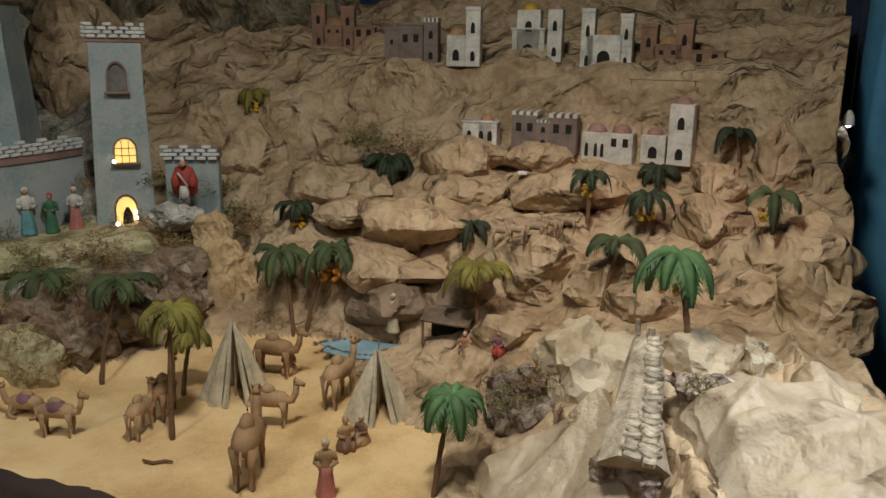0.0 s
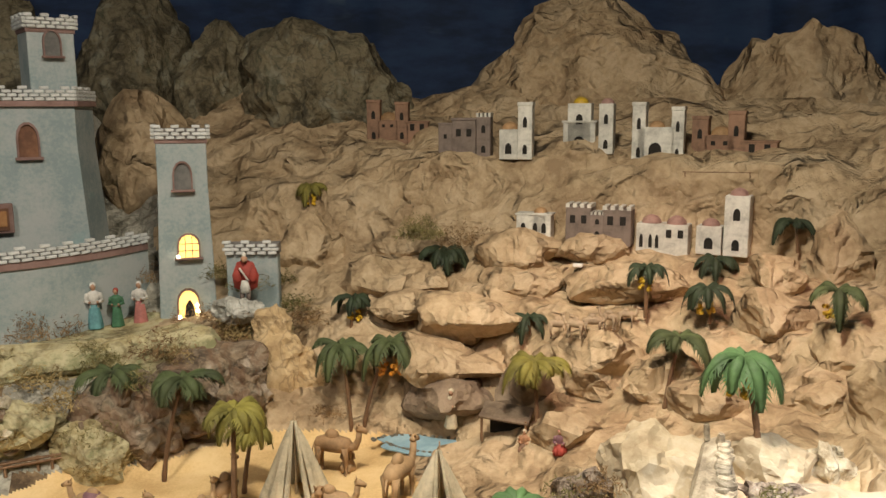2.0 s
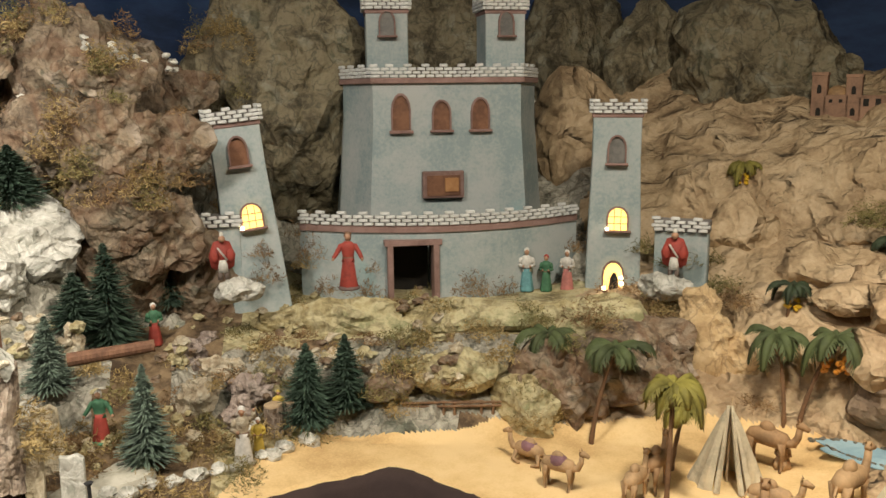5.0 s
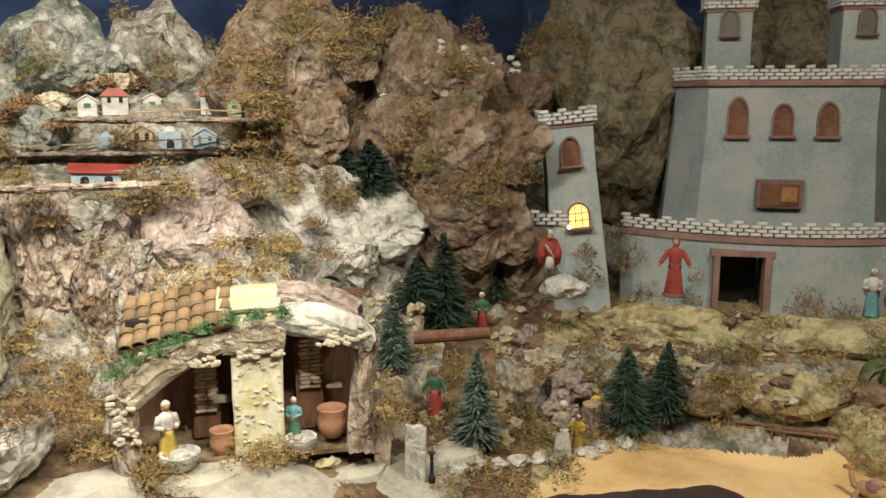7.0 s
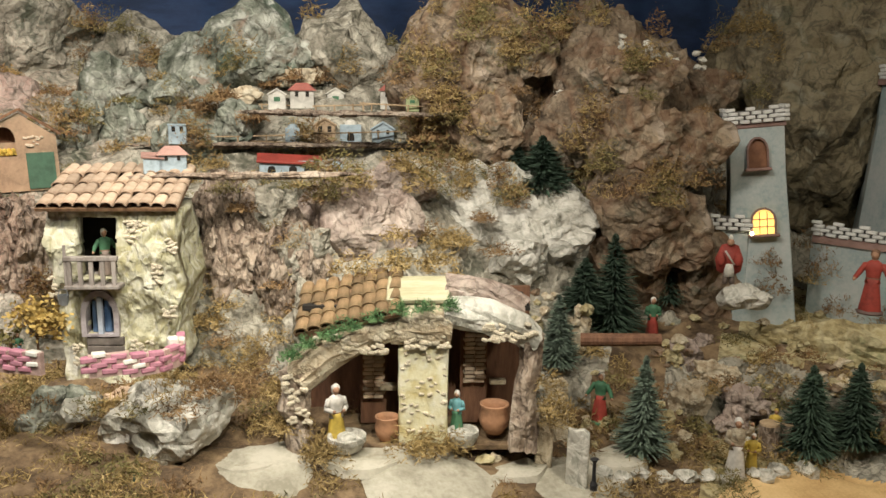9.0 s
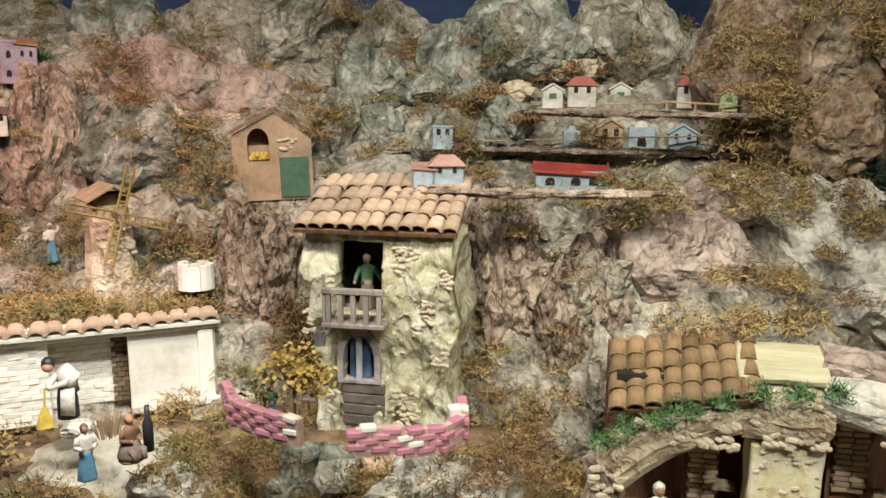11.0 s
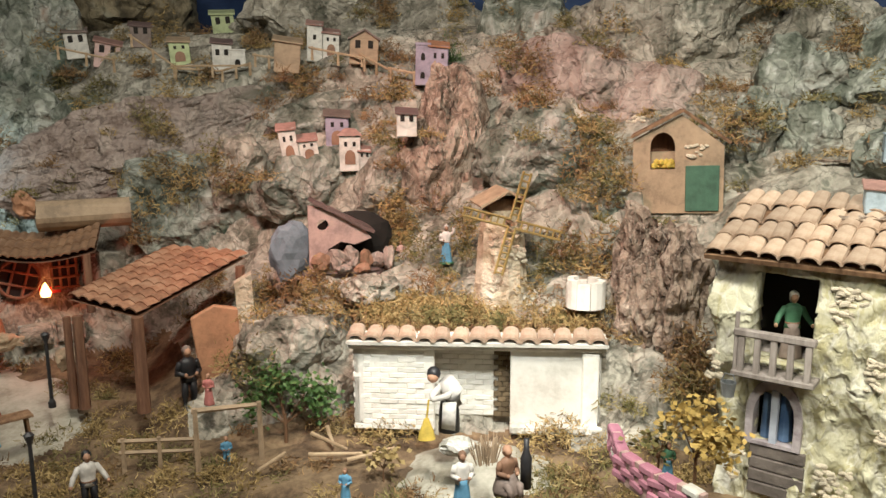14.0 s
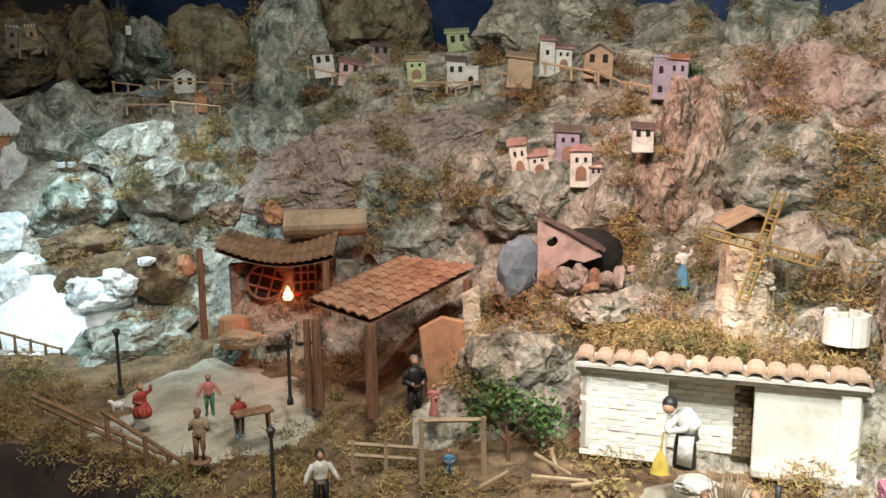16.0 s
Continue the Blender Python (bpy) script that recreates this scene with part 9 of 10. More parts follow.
    part("blue_cloth", bm, paint("dull_blue_grey", (0.17, 0.21, 0.245)), t)


hollow_house(-2.866, -0.809, 1.118, 0.00139)
for i, s in enumerate(((-2.864, -0.857, 1.071, 0.113, 0.051), (-2.782, -0.723, 1.088, 0.127, 0.047), (-3.001, -1.011, 1.058, 0.107, 0.064))):
    rock(*s, M_ROCK, 396 + i, "rough grey rock under the hollow house", rough=0.4, d=0.16)

# ---- windmill, well, niche ----


def windmill(x, y, z, s):
    t = thing("windmill", spot(x, y, z, 12), "small stone windmill with four lattice sails", "windmill")
    bm = bmesh.new()
    lathe(bm, [(54 * s, -80 * s), (48 * s, -20 * s), (44 * s, 40 * s), (36 * s, 100 * s)], 12, (10 * s, 40 * s, 0))
    part("tower", bm, M_STONE, t)
    chips(t, 22 * s, 40 * s, 40 * s, 60 * s, -2 * s, 40, 0.009, 31)
    bm = bmesh.new()
    for sx in (-1, 1):
        box(bm, (58 * s, 90 * s, 5 * s), rot=pose(0, 0, 0, 0, sx * 28, 0), at=((10 + sx * 24) * s, 36 * s, 124 * s), bevel=0.001)
    part("roof", bm, M_HUTTAN, t)
    bm = bmesh.new()
    box(bm, (60 * s, 50 * s, 30 * s), (10 * s, 40 * s, 105 * s), bevel=0.002)
    part("cap", bm, M_WOOD, t)
    sails = new("sails")
    sails.parent = t
    sails.matrix_basis = pose(10 * s, -34 * s, 84 * s, 0, 16, 0)
    for k in range(4):
        bm = bmesh.new()
        m = pose(0, 0, 0, 0, 90 * k, 0)
        for dx in (-7, 7):
            rod(bm, m @ Vector((dx * s, 0, 6 * s)), m @ Vector((dx * s, 0, 92 * s)), 2.4 * s, n=5)
        for zz in range(16, 94, 12):
            rod(bm, m @ Vector((-9 * s, 0, zz * s)), m @ Vector((9 * s, 0, zz * s)), 1.8 * s, n=5)
        part("sail", bm, paint("gilded_wood", (0.30, 0.21, 0.07)) if k == 0 else bpy.data.materials["gilded_wood"], sails)
    bm = bmesh.new()
    rod(bm, (0, -0.004, 0), (0, 60 * s, 0), 4 * s, n=8)
    part("hub", bm, M_WOOD, sails)


windmill(-2.783, -0.422, 1.146, 0.00124)


def well(x, y, z, s):
    t = thing("well", spot(x, y, z), "low white round well of plastered stone blocks", "well")
    n = 9
    for i in range(n):
        bm = bmesh.new()
        a0, a1 = 6.2832 * (i + 0.03) / n, 6.2832 * (i + 0.97) / n
        top = (38 + 5 * math.sin(i * 2.7)) * s
        ring = []
        for a in (a0, (a0 + a1) / 2, a1):
            for r in (25 * s, 38 * s):
                ring.append((r * math.cos(a), 0.82 * r * math.sin(a)))
        low = [bm.verts.new((p[0], p[1], -14 * s)) for p in ring]
        high = [bm.verts.new((p[0], p[1], top)) for p in ring]
        for v in (low, high):
            for j in (0, 2):
                bm.faces.new((v[j], v[j + 1], v[j + 3], v[j + 2]))
        for j, k in ((0, 2), (2, 4), (4, 5), (5, 3), (3, 1), (1, 0)):
            bm.faces.new((low[j], low[k], high[k], high[j]))
        bmesh.ops.recalc_face_normals(bm, faces=bm.faces[:])
        part("stone_block", bm, M_WHITE, t)
    bm = bmesh.new()
    lathe(bm, [(26 * s, 22 * s), (0.001, 23 * s)], 12, squash=0.82)
    part("water", bm, M_BLACK, t)


well(-2.703, -0.235, 1.103, 0.00107)


def niche_house():
    ox, oy, oz = -3.00, -0.04, 1.262
    t = thing("niche_house", pose(ox, oy, oz, 0, -2, facing(ox, oy, -4)), "narrow tan chapel front with niche, green door and gable", "chapel")
    s = 2.02 / 1456
    out = [(-72 * s, -12 * s), (74 * s, -12 * s), (74 * s, 100 * s), (6 * s, 152 * s), (-72 * s, 112 * s)]
    hole = [(-24 * s + a, 62 * s + b) for a, b in arch(40 * s, 62 * s, 8, 0.6)]
    bm = bmesh.new()
    wall_with_holes(bm, out, [hole], 12 * s)
    part("front_wall", bm, M_HUTTAN, t)
    bm = bmesh.new()
    box(bm, (140 * s, 60 * s, 100 * s), (0, 50 * s, 40 * s))
    part("body", bm, M_HUTTAN, t)
    for sx, x, z, ln, ang in ((-1, -34, 138, 92, -27), (1, 46, 132, 94, 36)):
        bm = bmesh.new()
        box(bm, (ln * s, 70 * s, 5 * s), rot=pose(0, 0, 0, 0, ang, 0), at=(x * s, 26 * s, z * s), bevel=0.001)
        part("roof_board", bm, M_WOOD, t)
    bm = bmesh.new()
    box(bm, (54 * s, 5 * s, 76 * s), (40 * s, -1 * s, 30 * s), bevel=0.001)
    part("door", bm, paint("dark_green_door", (0.06, 0.14, 0.09)), t)
    bm = bmesh.new()
    box(bm, (44 * s, 8 * s, 70 * s), (-24 * s, 40 * s, 92 * s))
    part("niche_back", bm, M_WOODRED, t)
    bm = bmesh.new()
    for i in range(9):
        ball(bm, ((-38 + 4 * i) * s, (4 + 3 * (i % 3)) * s, (68 + 6 * (i % 2)) * s), 6 * s, sub=1)
    part("straw_heap", bm, M_YELLOW, t)
    chips(t, 32 * s, 92 * s, 36 * s, 20 * s, -1 * s, 14, 0.009, 41)
    chips(t, -66 * s, 146 * s, 30 * s, 10 * s, 0, 10, 0.008, 42)
    bm = bmesh.new()
    box(bm, (24 * s, 16 * s, 50 * s), (-66 * s, -10 * s, 0), bevel=0.004, rot=pose(0, 0, 0, 0, -6, 0))
    part("buttress", bm, M_ROCK, t)


niche_house()

# ---- pink garden wall and plants before the stone house ----


def garden_wall():
    t = thing("garden_wall", pose(-2.33, 0.06, 0.835), "curved low wall of small pink bricks", "wall")
    me = bpy.data.meshes.new("brick")
    bm = bmesh.new()
    box(bm, (0.030, 0.018, 0.011), bevel=0.002)
    bm.to_mesh(me)
    bm.free()
    me.materials.append(M_PINK)
    white = bpy.data.meshes.new("white_brick")
    bm = bmesh.new()
    box(bm, (0.026, 0.019, 0.010), bevel=0.002)
    bm.to_mesh(white)
    bm.free()
    white.materials.append(M_WHITE)
    inv = t.matrix_basis.inverted()
    line = [Vector(p) for p in ((-2.259, -0.173, 0.999), (-2.154, -0.159, 1.002), (-2.085, -0.112, 1.006), (-2.035, -0.058, 1.008))]
    line2 = [Vector(p) for p in ((-1.990, 0.022, 1.008), (-1.985, 0.096, 0.996), (-1.993, 0.166, 0.990), (-2.029, 0.205, 0.995), (-2.099, 0.220, 0.996))]
    rng = random.Random(2)
    for pts in (line, line2):
        for a, b in zip(pts, pts[1:]):
            n = max(1, int((b - a).length / 0.028))
            ang = math.degrees(math.atan2(b.y - a.y, b.x - a.x))
            for i in range(n):
                for r in range(4):
                    p = inv @ a.lerp(b, (i + 0.5 * (r % 2)) / n)
                    ob = new("brick", white if rng.random() < 0.07 else me)
                    ob.parent = t
                    ob.matrix_basis = pose(p.x, p.y, p.z - 0.014 + 0.0105 * r, rng.uniform(-4, 4), rng.uniform(-4, 4), ang + rng.uniform(-6, 6))
            bm = bmesh.new()
            p, q = inv @ a, inv @ b
            box(bm, ((b - a).length, 0.012, 0.046), ((p.x + q.x) / 2, (p.y + q.y) / 2, (p.z + q.z) / 2 - 0.002), rot=pose(0, 0, 0, 0, 0, ang))
            part("mortar_core", bm, M_HUTPINK, t)
    bm = bmesh.new()
    p = inv @ Vector((-2.034, 0.191, 1.012))
    box(bm, (0.022, 0.022, 0.03), p, bevel=0.003)
    part("end_stone", bm, M_WHITE, t)


garden_wall()


def leafy(x, y, z, h, material, seed, label, leaf=0.016, n=70, name="potted_shrub", spread=0.45):
    rng = random.Random(seed)
    t = thing(name, pose(x, y, z - 0.004), label, "shrub")
    bm = bmesh.new()
    rod(bm, (0, 0, 0), (0, 0, h * 0.5), h * 0.03, h * 0.02, 6)
    tops = []
    for i in range(7):
        a = rng.uniform(0, 6.28)
        q = Vector((math.cos(a) * h * spread * rng.uniform(0.3, 0.9), math.sin(a) * h * spread * rng.uniform(0.3, 0.9), h * rng.uniform(0.6, 1.0)))
        rod(bm, (0, 0, h * 0.35), q, h * 0.014, h * 0.006, 5)
        tops.append(q)
    part("stem", bm, M_TRUNK, t)
    verts, faces = [], []
    for _ in range(n):
        c = rng.choice(tops) + Vector((rng.gauss(0, 1), rng.gauss(0, 1), rng.gauss(0, 1))) * h * 0.13
        d = Vector((rng.gauss(0, 1), rng.gauss(0, 1), rng.gauss(0, 0.6))).normalized()
        sd = d.cross(Vector((rng.gauss(0, 1), rng.gauss(0, 1), rng.gauss(0, 1)))).normalized()
        b = len(verts)
        verts += [tuple(c), tuple(c + d * leaf * 0.5 + sd * leaf * 0.35), tuple(c + d * leaf), tuple(c + d * leaf * 0.5 - sd * leaf * 0.35)]
        faces.append((b, b + 1, b + 2, b + 3))
    me = bpy.data.meshes.new("leaves")
    me.from_pydata(verts, [], faces)
    me.materials.append(material)
    ob = new("leaves", me)
    ob.parent = t
    return t


M_AUTUMN = paint("yellow_brown_leaves", (0.34, 0.25, 0.10))
M_GOLD = paint("golden_leaves", (0.50, 0.35, 0.10))
leafy(-2.146, -0.060, 0.994, 0.105, M_GOLD, 1, "golden-leaved little tree by the house", 0.012, 620)
leafy(-2.182, -0.108, 0.981, 0.075, M_MOSSGREEN, 2, "small dull green shrub by the house", 0.012, 90)
leafy(-2.560, -0.850, 0.790, 0.15, M_LEAF, 3, "leafy green bush beside the fence", 0.013, 900, "bush", 0.62)
figurine(-2.160, -0.096, 0.985, 0.055, M_BLUE, M_GREENP, M_BROWNP, "tiny clay figure in blue in the garden", 0)
leafy(-2.401, -0.590, 0.818, 0.06280, M_AUTUMN, 4, "small yellow-green shrub at the path", 0.014, 90)

# ---- the old woman on the balcony ----
at = house.matrix_basis @ Vector((-0.03, 0.035, 0.235))
figurine(at.x, at.y, at.z, 0.115, M_HUTGREY, M_GREENP, M_WHITEP, "clay old woman in green and white behind the balcony", 10, arms="wide")

# ---- bakery figures and yard ----


def dough_maker(x, y, z, h):
    k = h

    def dark(bm):
        lathe(bm, [(0.16 * k, 0), (0.15 * k, 0.3 * k), (0.12 * k, 0.5 * k)], 12, (0.06 * k, 0, 0), 0.8)
        ball(bm, (-0.16 * k, -0.05 * k, 0.90 * k), 0.105 * k, (1, 1, 1.05))

    def white(bm):
        tube(bm, [(0.10 * k, 0, 0.42 * k), (0.10 * k, 0, 0.62 * k), (0.02 * k, -0.03 * k, 0.80 * k)], [0.15 * k, 0.17 * k, 0.12 * k], 10)
        slab(bm, [(-0.05 * k, 0.10 * k), (0.15 * k, 0.06 * k), (0.17 * k, 0.5 * k), (-0.03 * k, 0.5 * k)], 0.02 * k, (0, -0.16 * k, 0))
        for sx in (-0.06, 0.16):
            tube(bm, [(sx * k, -0.04 * k, 0.72 * k), ((sx - 0.12) * k, -0.16 * k, 0.60 * k), (-0.18 * k, -0.22 * k, 0.56 * k)], [0.055 * k, 0.05 * k, 0.035 * k], 7)

    return statue("baker_figurine", spot(x, y, z, -4), "bending clay baker in white apron", "figurine", [(M_BLACK, dark), (M_WHITEP, white), (M_SKIN, lambda bm: ball(bm, (-0.17 * k, -0.09 * k, 0.86 * k), 0.085 * k))])


dough_maker(-2.412, -0.474, 0.918, 0.125)
bm = bmesh.new()
lathe(bm, [(0.016, 0.0), (0.013, 0.015), (0.007, 0.032), (0.004, 0.04)], 10, squash=0.5)
rod(bm, (0, 0, 0.035), (0.004, 0, 0.075), 0.002, n=6)
ob = part("straw_broom", bm, M_YELLOW)
ob.matrix_basis = spot(-2.361, -0.497, 0.921)
tagged(ob, "yellow straw broom leaning by the baker", "broom")
rock(-2.351, -0.438, 0.920, 0.06, 0.03, M_ROCKPALE, 380, "flat pale doorstep stone before the bakery", sub=3, rough=0.2, name="doorstep", category="step")
figurine(-2.207, -0.333, 0.914, 0.078, M_HUTGREY, M_BROWNP, M_SKIN, "seated dark clay figure with a bottle", 30, True, base=M_MOSSGREEN)
figurine(-2.136, -0.391, 0.917, 0.095, M_BLUE, M_WHITEP, M_BROWNP, "clay woman in light blue skirt and white apron", 10)
figurine(-2.226, -0.605, 0.859, 0.062, M_BLUE, M_BLUE, M_BROWNP, "clay child in a light blue shirt", -20)
figurine(-2.459, -0.936, 0.792, 0.05250, M_BLUE, M_BLUE, M_SKIN, "small clay child in blue by the fence", 0)
figurine(-2.900, -0.570, 1.128, 0.09105, M_BLUE, M_WHITEP, M_WHITEP, "clay woman in blue and white with raised arms", 0, arms="up", base=M_GREENP)
bm = bmesh.new()
lathe(bm, [(0.009, 0), (0.009, 0.05), (0.0045, 0.062), (0.0045, 0.082)], 10)
ob = part("black_bottle", bm, M_IRON, smooth=True)
ob.matrix_basis = spot(-2.219, -0.305, 0.920)
tagged(ob, "tall dark bottle standing beside a figure", "bottle")
bm = bmesh.new()
for k in range(60):
    a, r = random.uniform(0, 6.28), random.uniform(0, 0.02)
    rod(bm, (r * math.cos(a), r * math.sin(a), 0), (1.6 * r * math.cos(a), 1.6 * r * math.sin(a), random.uniform(0.02, 0.045)), 0.0012, n=4)
ob = part("hay", bm, M_HUTTAN)
ob.matrix_basis = spot(-2.272, -0.376, 0.931)
tagged(ob, "small bundle of pale hay by the path", "hay", kind="stuff")
for i, s in enumerate(((-2.470, -0.759, 0.856, -2.495, -0.693, 0.812), (-2.428, -0.749, 0.830, -2.474, -0.653, 0.816), (-2.510, -0.739, 0.856, -2.508, -0.726, 0.812), (-2.395, -0.840, 0.803, -2.423, -0.793, 0.829), (-2.448, -0.677, 0.816, -2.492, -0.593, 0.825))):
    bm = bmesh.new()
    a, b = Vector(s[:3]), Vector(s[3:])
    rod(bm, Vector((0, 0, 0.008)), b - a + Vector((0, 0, 0.012)), 0.0045, 0.0035, 7)
    ob = part("loose_stick", bm, M_STICK)
    ob.location = a
    tagged(ob, "pale loose stick lying in the yard", "stick", "loose sticks")

for i in range(34):
    p = pose(-2.585, -0.445, 0.858, 0, 0, 98) @ Vector((-0.235 + 0.0145 * i, 0.045 + 0.035 * (i % 3), 0.186))
    wisps("dry_moss", *p, 0.034, M_MOSS if i % 3 else M_SHRUB, 700 + i, "tuft of brown dry moss on the bakery's roof", n=150, up=0.6)


def path_patch(x, y, r, seed, label, material=None, name="path", lift=0.012, category="path", kind="structure"):
    """A draped patch of pale trodden plaster with an uneven edge."""
    n, rows = 56, 9
    verts = [(x, y, height(x, y) + lift)]
    for j in range(1, rows + 1):
        k = j / rows
        for i in range(n):
            a = 6.2832 * i / n
            q = r * k * (1 + 0.30 * noise.noise(Vector((math.cos(a) * 1.7, math.sin(a) * 1.7, seed))) + 0.10 * noise.noise(Vector((math.cos(a) * 6, math.sin(a) * 6, seed))))
            px, py = x + q * math.cos(a), y + q * math.sin(a)
            pa, pr = polar(px, py)
            edge = float(np.interp(pa, az, near)) + 0.12
            if pr < edge:
                px, py = CENTRE[0] + (px - CENTRE[0]) * edge / pr, CENTRE[1] + (py - CENTRE[1]) * edge / pr
            verts.append((px, py, height(px, py) + lift - (lift + 0.010) * k ** 5 + 0.002 * noise.noise(Vector((px * 30, py * 30, 0)))))
    faces = [(0, 1 + i, 1 + (i + 1) % n) for i in range(n)]
    for j in range(rows - 1):
        for i in range(n):
            faces.append((1 + j * n + i, 1 + (j + 1) * n + i, 1 + (j + 1) * n + (i + 1) % n, 1 + j * n + (i + 1) % n))
    me = bpy.data.meshes.new("path")
    me.from_pydata(verts, [], faces)
    me.materials.append(material or M_PATH)
    me.polygons.foreach_set("use_smooth", [True] * len(me.polygons))
    tagged(new(name, me), label, category, kind=kind)


for i, (px, py, pr) in enumerate(YARDS):
    path_patch(px, py, pr * 1.1, i, "pale trodden plaster path between the moss")

# ---- pergola, forge and inn yard ----


def tiled_canopy(name, corners, posts, label, tile, cols, rows, thick=0.008, sag=0.0, post_mat=None):
    """A tiled roof over four corners (front left, front right, back right, back left) on posts."""
    a, b, c, d = (Vector(p) for p in corners)
    t = thing(name, pose(*a), label, "pergola")
    o = a.copy()
    n1 = (b - a).cross(d - a).normalized()
    if n1.z < 0:
        n1 = -n1
    bm = bmesh.new()
    grid_pts = [[None] * (rows + 1) for _ in range(cols + 1)]
    for i in range(cols + 1):
        for j in range(rows + 1):
            u, v = i / cols, j / rows
            p = (a.lerp(b, u)).lerp(d.lerp(c, u), v) - o - n1 * sag * math.sin(math.pi * u)
            grid_pts[i][j] = p
    for i in range(cols):
        for j in range(rows):
            q = [grid_pts[i][j], grid_pts[i + 1][j], grid_pts[i + 1][j + 1], grid_pts[i][j + 1]]
            lo = [bm.verts.new(p - n1 * thick) for p in q]
            bm.faces.new(lo)
    part("board", bm, M_WOODRED, t)
    for j in range(rows):
        for i in range(cols):
            p, px, py = grid_pts[i][j], grid_pts[i + 1][j], grid_pts[i][j + 1]
            ex, ey = px - p, (py - p) * 1.25
            bm = bmesh.new()
            k = 4
            rows2 = []
            for e, lift in ((0.0, 0.006), (1.0, 0.001)):
                rows2.append([bm.verts.new(p + ex * (m / k) + ey * e + n1 * (lift + ex.length * 0.22 * math.sin(math.pi * m / k))) for m in range(k + 1)])
            under = [bm.verts.new(v.co - n1 * 0.004) for v in rows2[0]]
            for m in range(k):
                bm.faces.new((rows2[0][m], rows2[0][m + 1], rows2[1][m + 1], rows2[1][m]))
                bm.faces.new((under[m], under[m + 1], rows2[0][m + 1], rows2[0][m]))
            part("roof_tile", bm, tile, t)
    for x, y, z, h, r in posts:
        bm = bmesh.new()
        q = Vector((x, y, z)) - o
        rod(bm, q, q + Vector((0, 0, h)), r, r * 0.85, 8)
        part("post", bm, post_mat or M_WOODRED, t)
    return t


tiled_canopy("pergola", ((-2.660, -1.420, 1.063), (-2.588, -1.198, 1.051), (-2.908, -1.087, 1.125), (-2.972, -1.342, 1.120)), ((-2.599, -1.355, 0.817, 0.22, 0.013), (-2.549, -1.173, 0.843, 0.215, 0.015), (-2.621, -1.399, 0.806, 0.22, 0.010), (-2.838, -1.071, 0.961, 0.15, 0.014)), "terracotta-tiled pergola on stout wooden posts", M_TILERED, 6, 11)
tiled_canopy("forge_canopy", ((-2.832, -1.872, 1.134), (-2.852, -1.473, 1.136), (-3.051, -1.587, 1.170), (-3.002, -1.973, 1.158)), ((-2.766, -1.863, 0.885, 0.26, 0.010), (-2.820, -1.476, 0.979, 0.15, 0.011)), "sagging brown tiled canopy over the forge", shade("brown_tile", [(0.20, 0.11, 0.06), (0.30, 0.18, 0.10)], 15, 0.85, 0.4), 16, 3, sag=0.035)
M_FIRE = glow("forge_glow", (0.4, 0.015, 0.01), 0.05)


def forge():
    x, y, z = -2.937, -1.719, 0.926
    s = 2.4 / 1456
    t = thing("forge", spot(x, y, z, 6), "reddish brick forge with barred windows and red fire", "forge")
    bm = bmesh.new()
    box(bm, (190 * s, 20 * s, 150 * s), (8 * s, 34 * s, 20 * s), bevel=0.006)
    part("back_wall", bm, M_BARK, t)
    bm = bmesh.new()
    box(bm, (34 * s, 5 * s, 12 * s), (20 * s, 20 * s, 36 * s), bevel=0.002)
    part("fire_glow", bm, M_FIRE, t)
    # Black disc and panel on the wall imitate the shade behind the bars.
    bm = bmesh.new()
    lathe(bm, [(34 * s, 0), (34 * s, 5 * s)], 20)
    for v in bm.verts:
        v.co = Vector((v.co.x - 26 * s, 22 * s - v.co.z, v.co.y + 62 * s))
    box(bm, (40 * s, 5 * s, 58 * s), (44 * s, 21 * s, 66 * s))
    part("dark_opening", bm, M_DARK, t)
    wheel = new("wheel_window")
    wheel.parent = t
    wheel.matrix_basis = pose(-26 * s, 12 * s, 62 * s, 0, 18, 0)
    bm = bmesh.new()
    tube(bm, [(32 * s * math.cos(6.2832 * i / 24), 0, 32 * s * math.sin(6.2832 * i / 24)) for i in range(25)], [3 * s] * 25, 6)
    part("rim", bm, M_WOODRED, wheel)
    for k in (-11, 11):
        bm = bmesh.new()
        rod(bm, (k * s, 0, -29 * s), (k * s, 0, 29 * s), 2.4 * s, n=6)
        part("upright_bar", bm, M_WOODRED, wheel)
        bm = bmesh.new()
        rod(bm, (-29 * s, -2 * s, k * s), (29 * s, -2 * s, k * s), 2.4 * s, n=6)
        part("cross_bar", bm, M_WOODRED, wheel)
    grille = new("window_grille")
    grille.parent = t
    for k in range(4):
        xx, zz = 24 + 13 * k, 40 + 18 * k
        bm = bmesh.new()
        rod(bm, (xx * s, 12 * s, 38 * s), (xx * s, 12 * s, 96 * s), 2.4 * s, n=6)
        part("upright_bar", bm, M_WOOD, grille)
        bm = bmesh.new()
        rod(bm, (22 * s, 9 * s, zz * s), (66 * s, 9 * s, zz * s), 2.4 * s, n=6)
        part("cross_bar", bm, M_WOOD, grille)
    bm = bmesh.new()
    lathe(bm, [(7 * s, 0), (9 * s, 6 * s), (6 * s, 14 * s), (1 * s, 24 * s)], 10, (12 * s, 8 * s, 28 * s))
    part("flame", bm, glow("flame", (1.0, 0.45, 0.15), 8.0), t)
    bm = bmesh.new()
    lathe(bm, [(26 * s, -44 * s), (30 * s, -20 * s), (26 * s, 6 * s)], 14, (-84 * s, -10 * s, 0))
    part("clay_barrel", bm, M_TERRA, t)
    bm = bmesh.new()
    box(bm, (50 * s, 34 * s, 30 * s), (-10 * s, -10 * s, -30 * s), bevel=0.003)
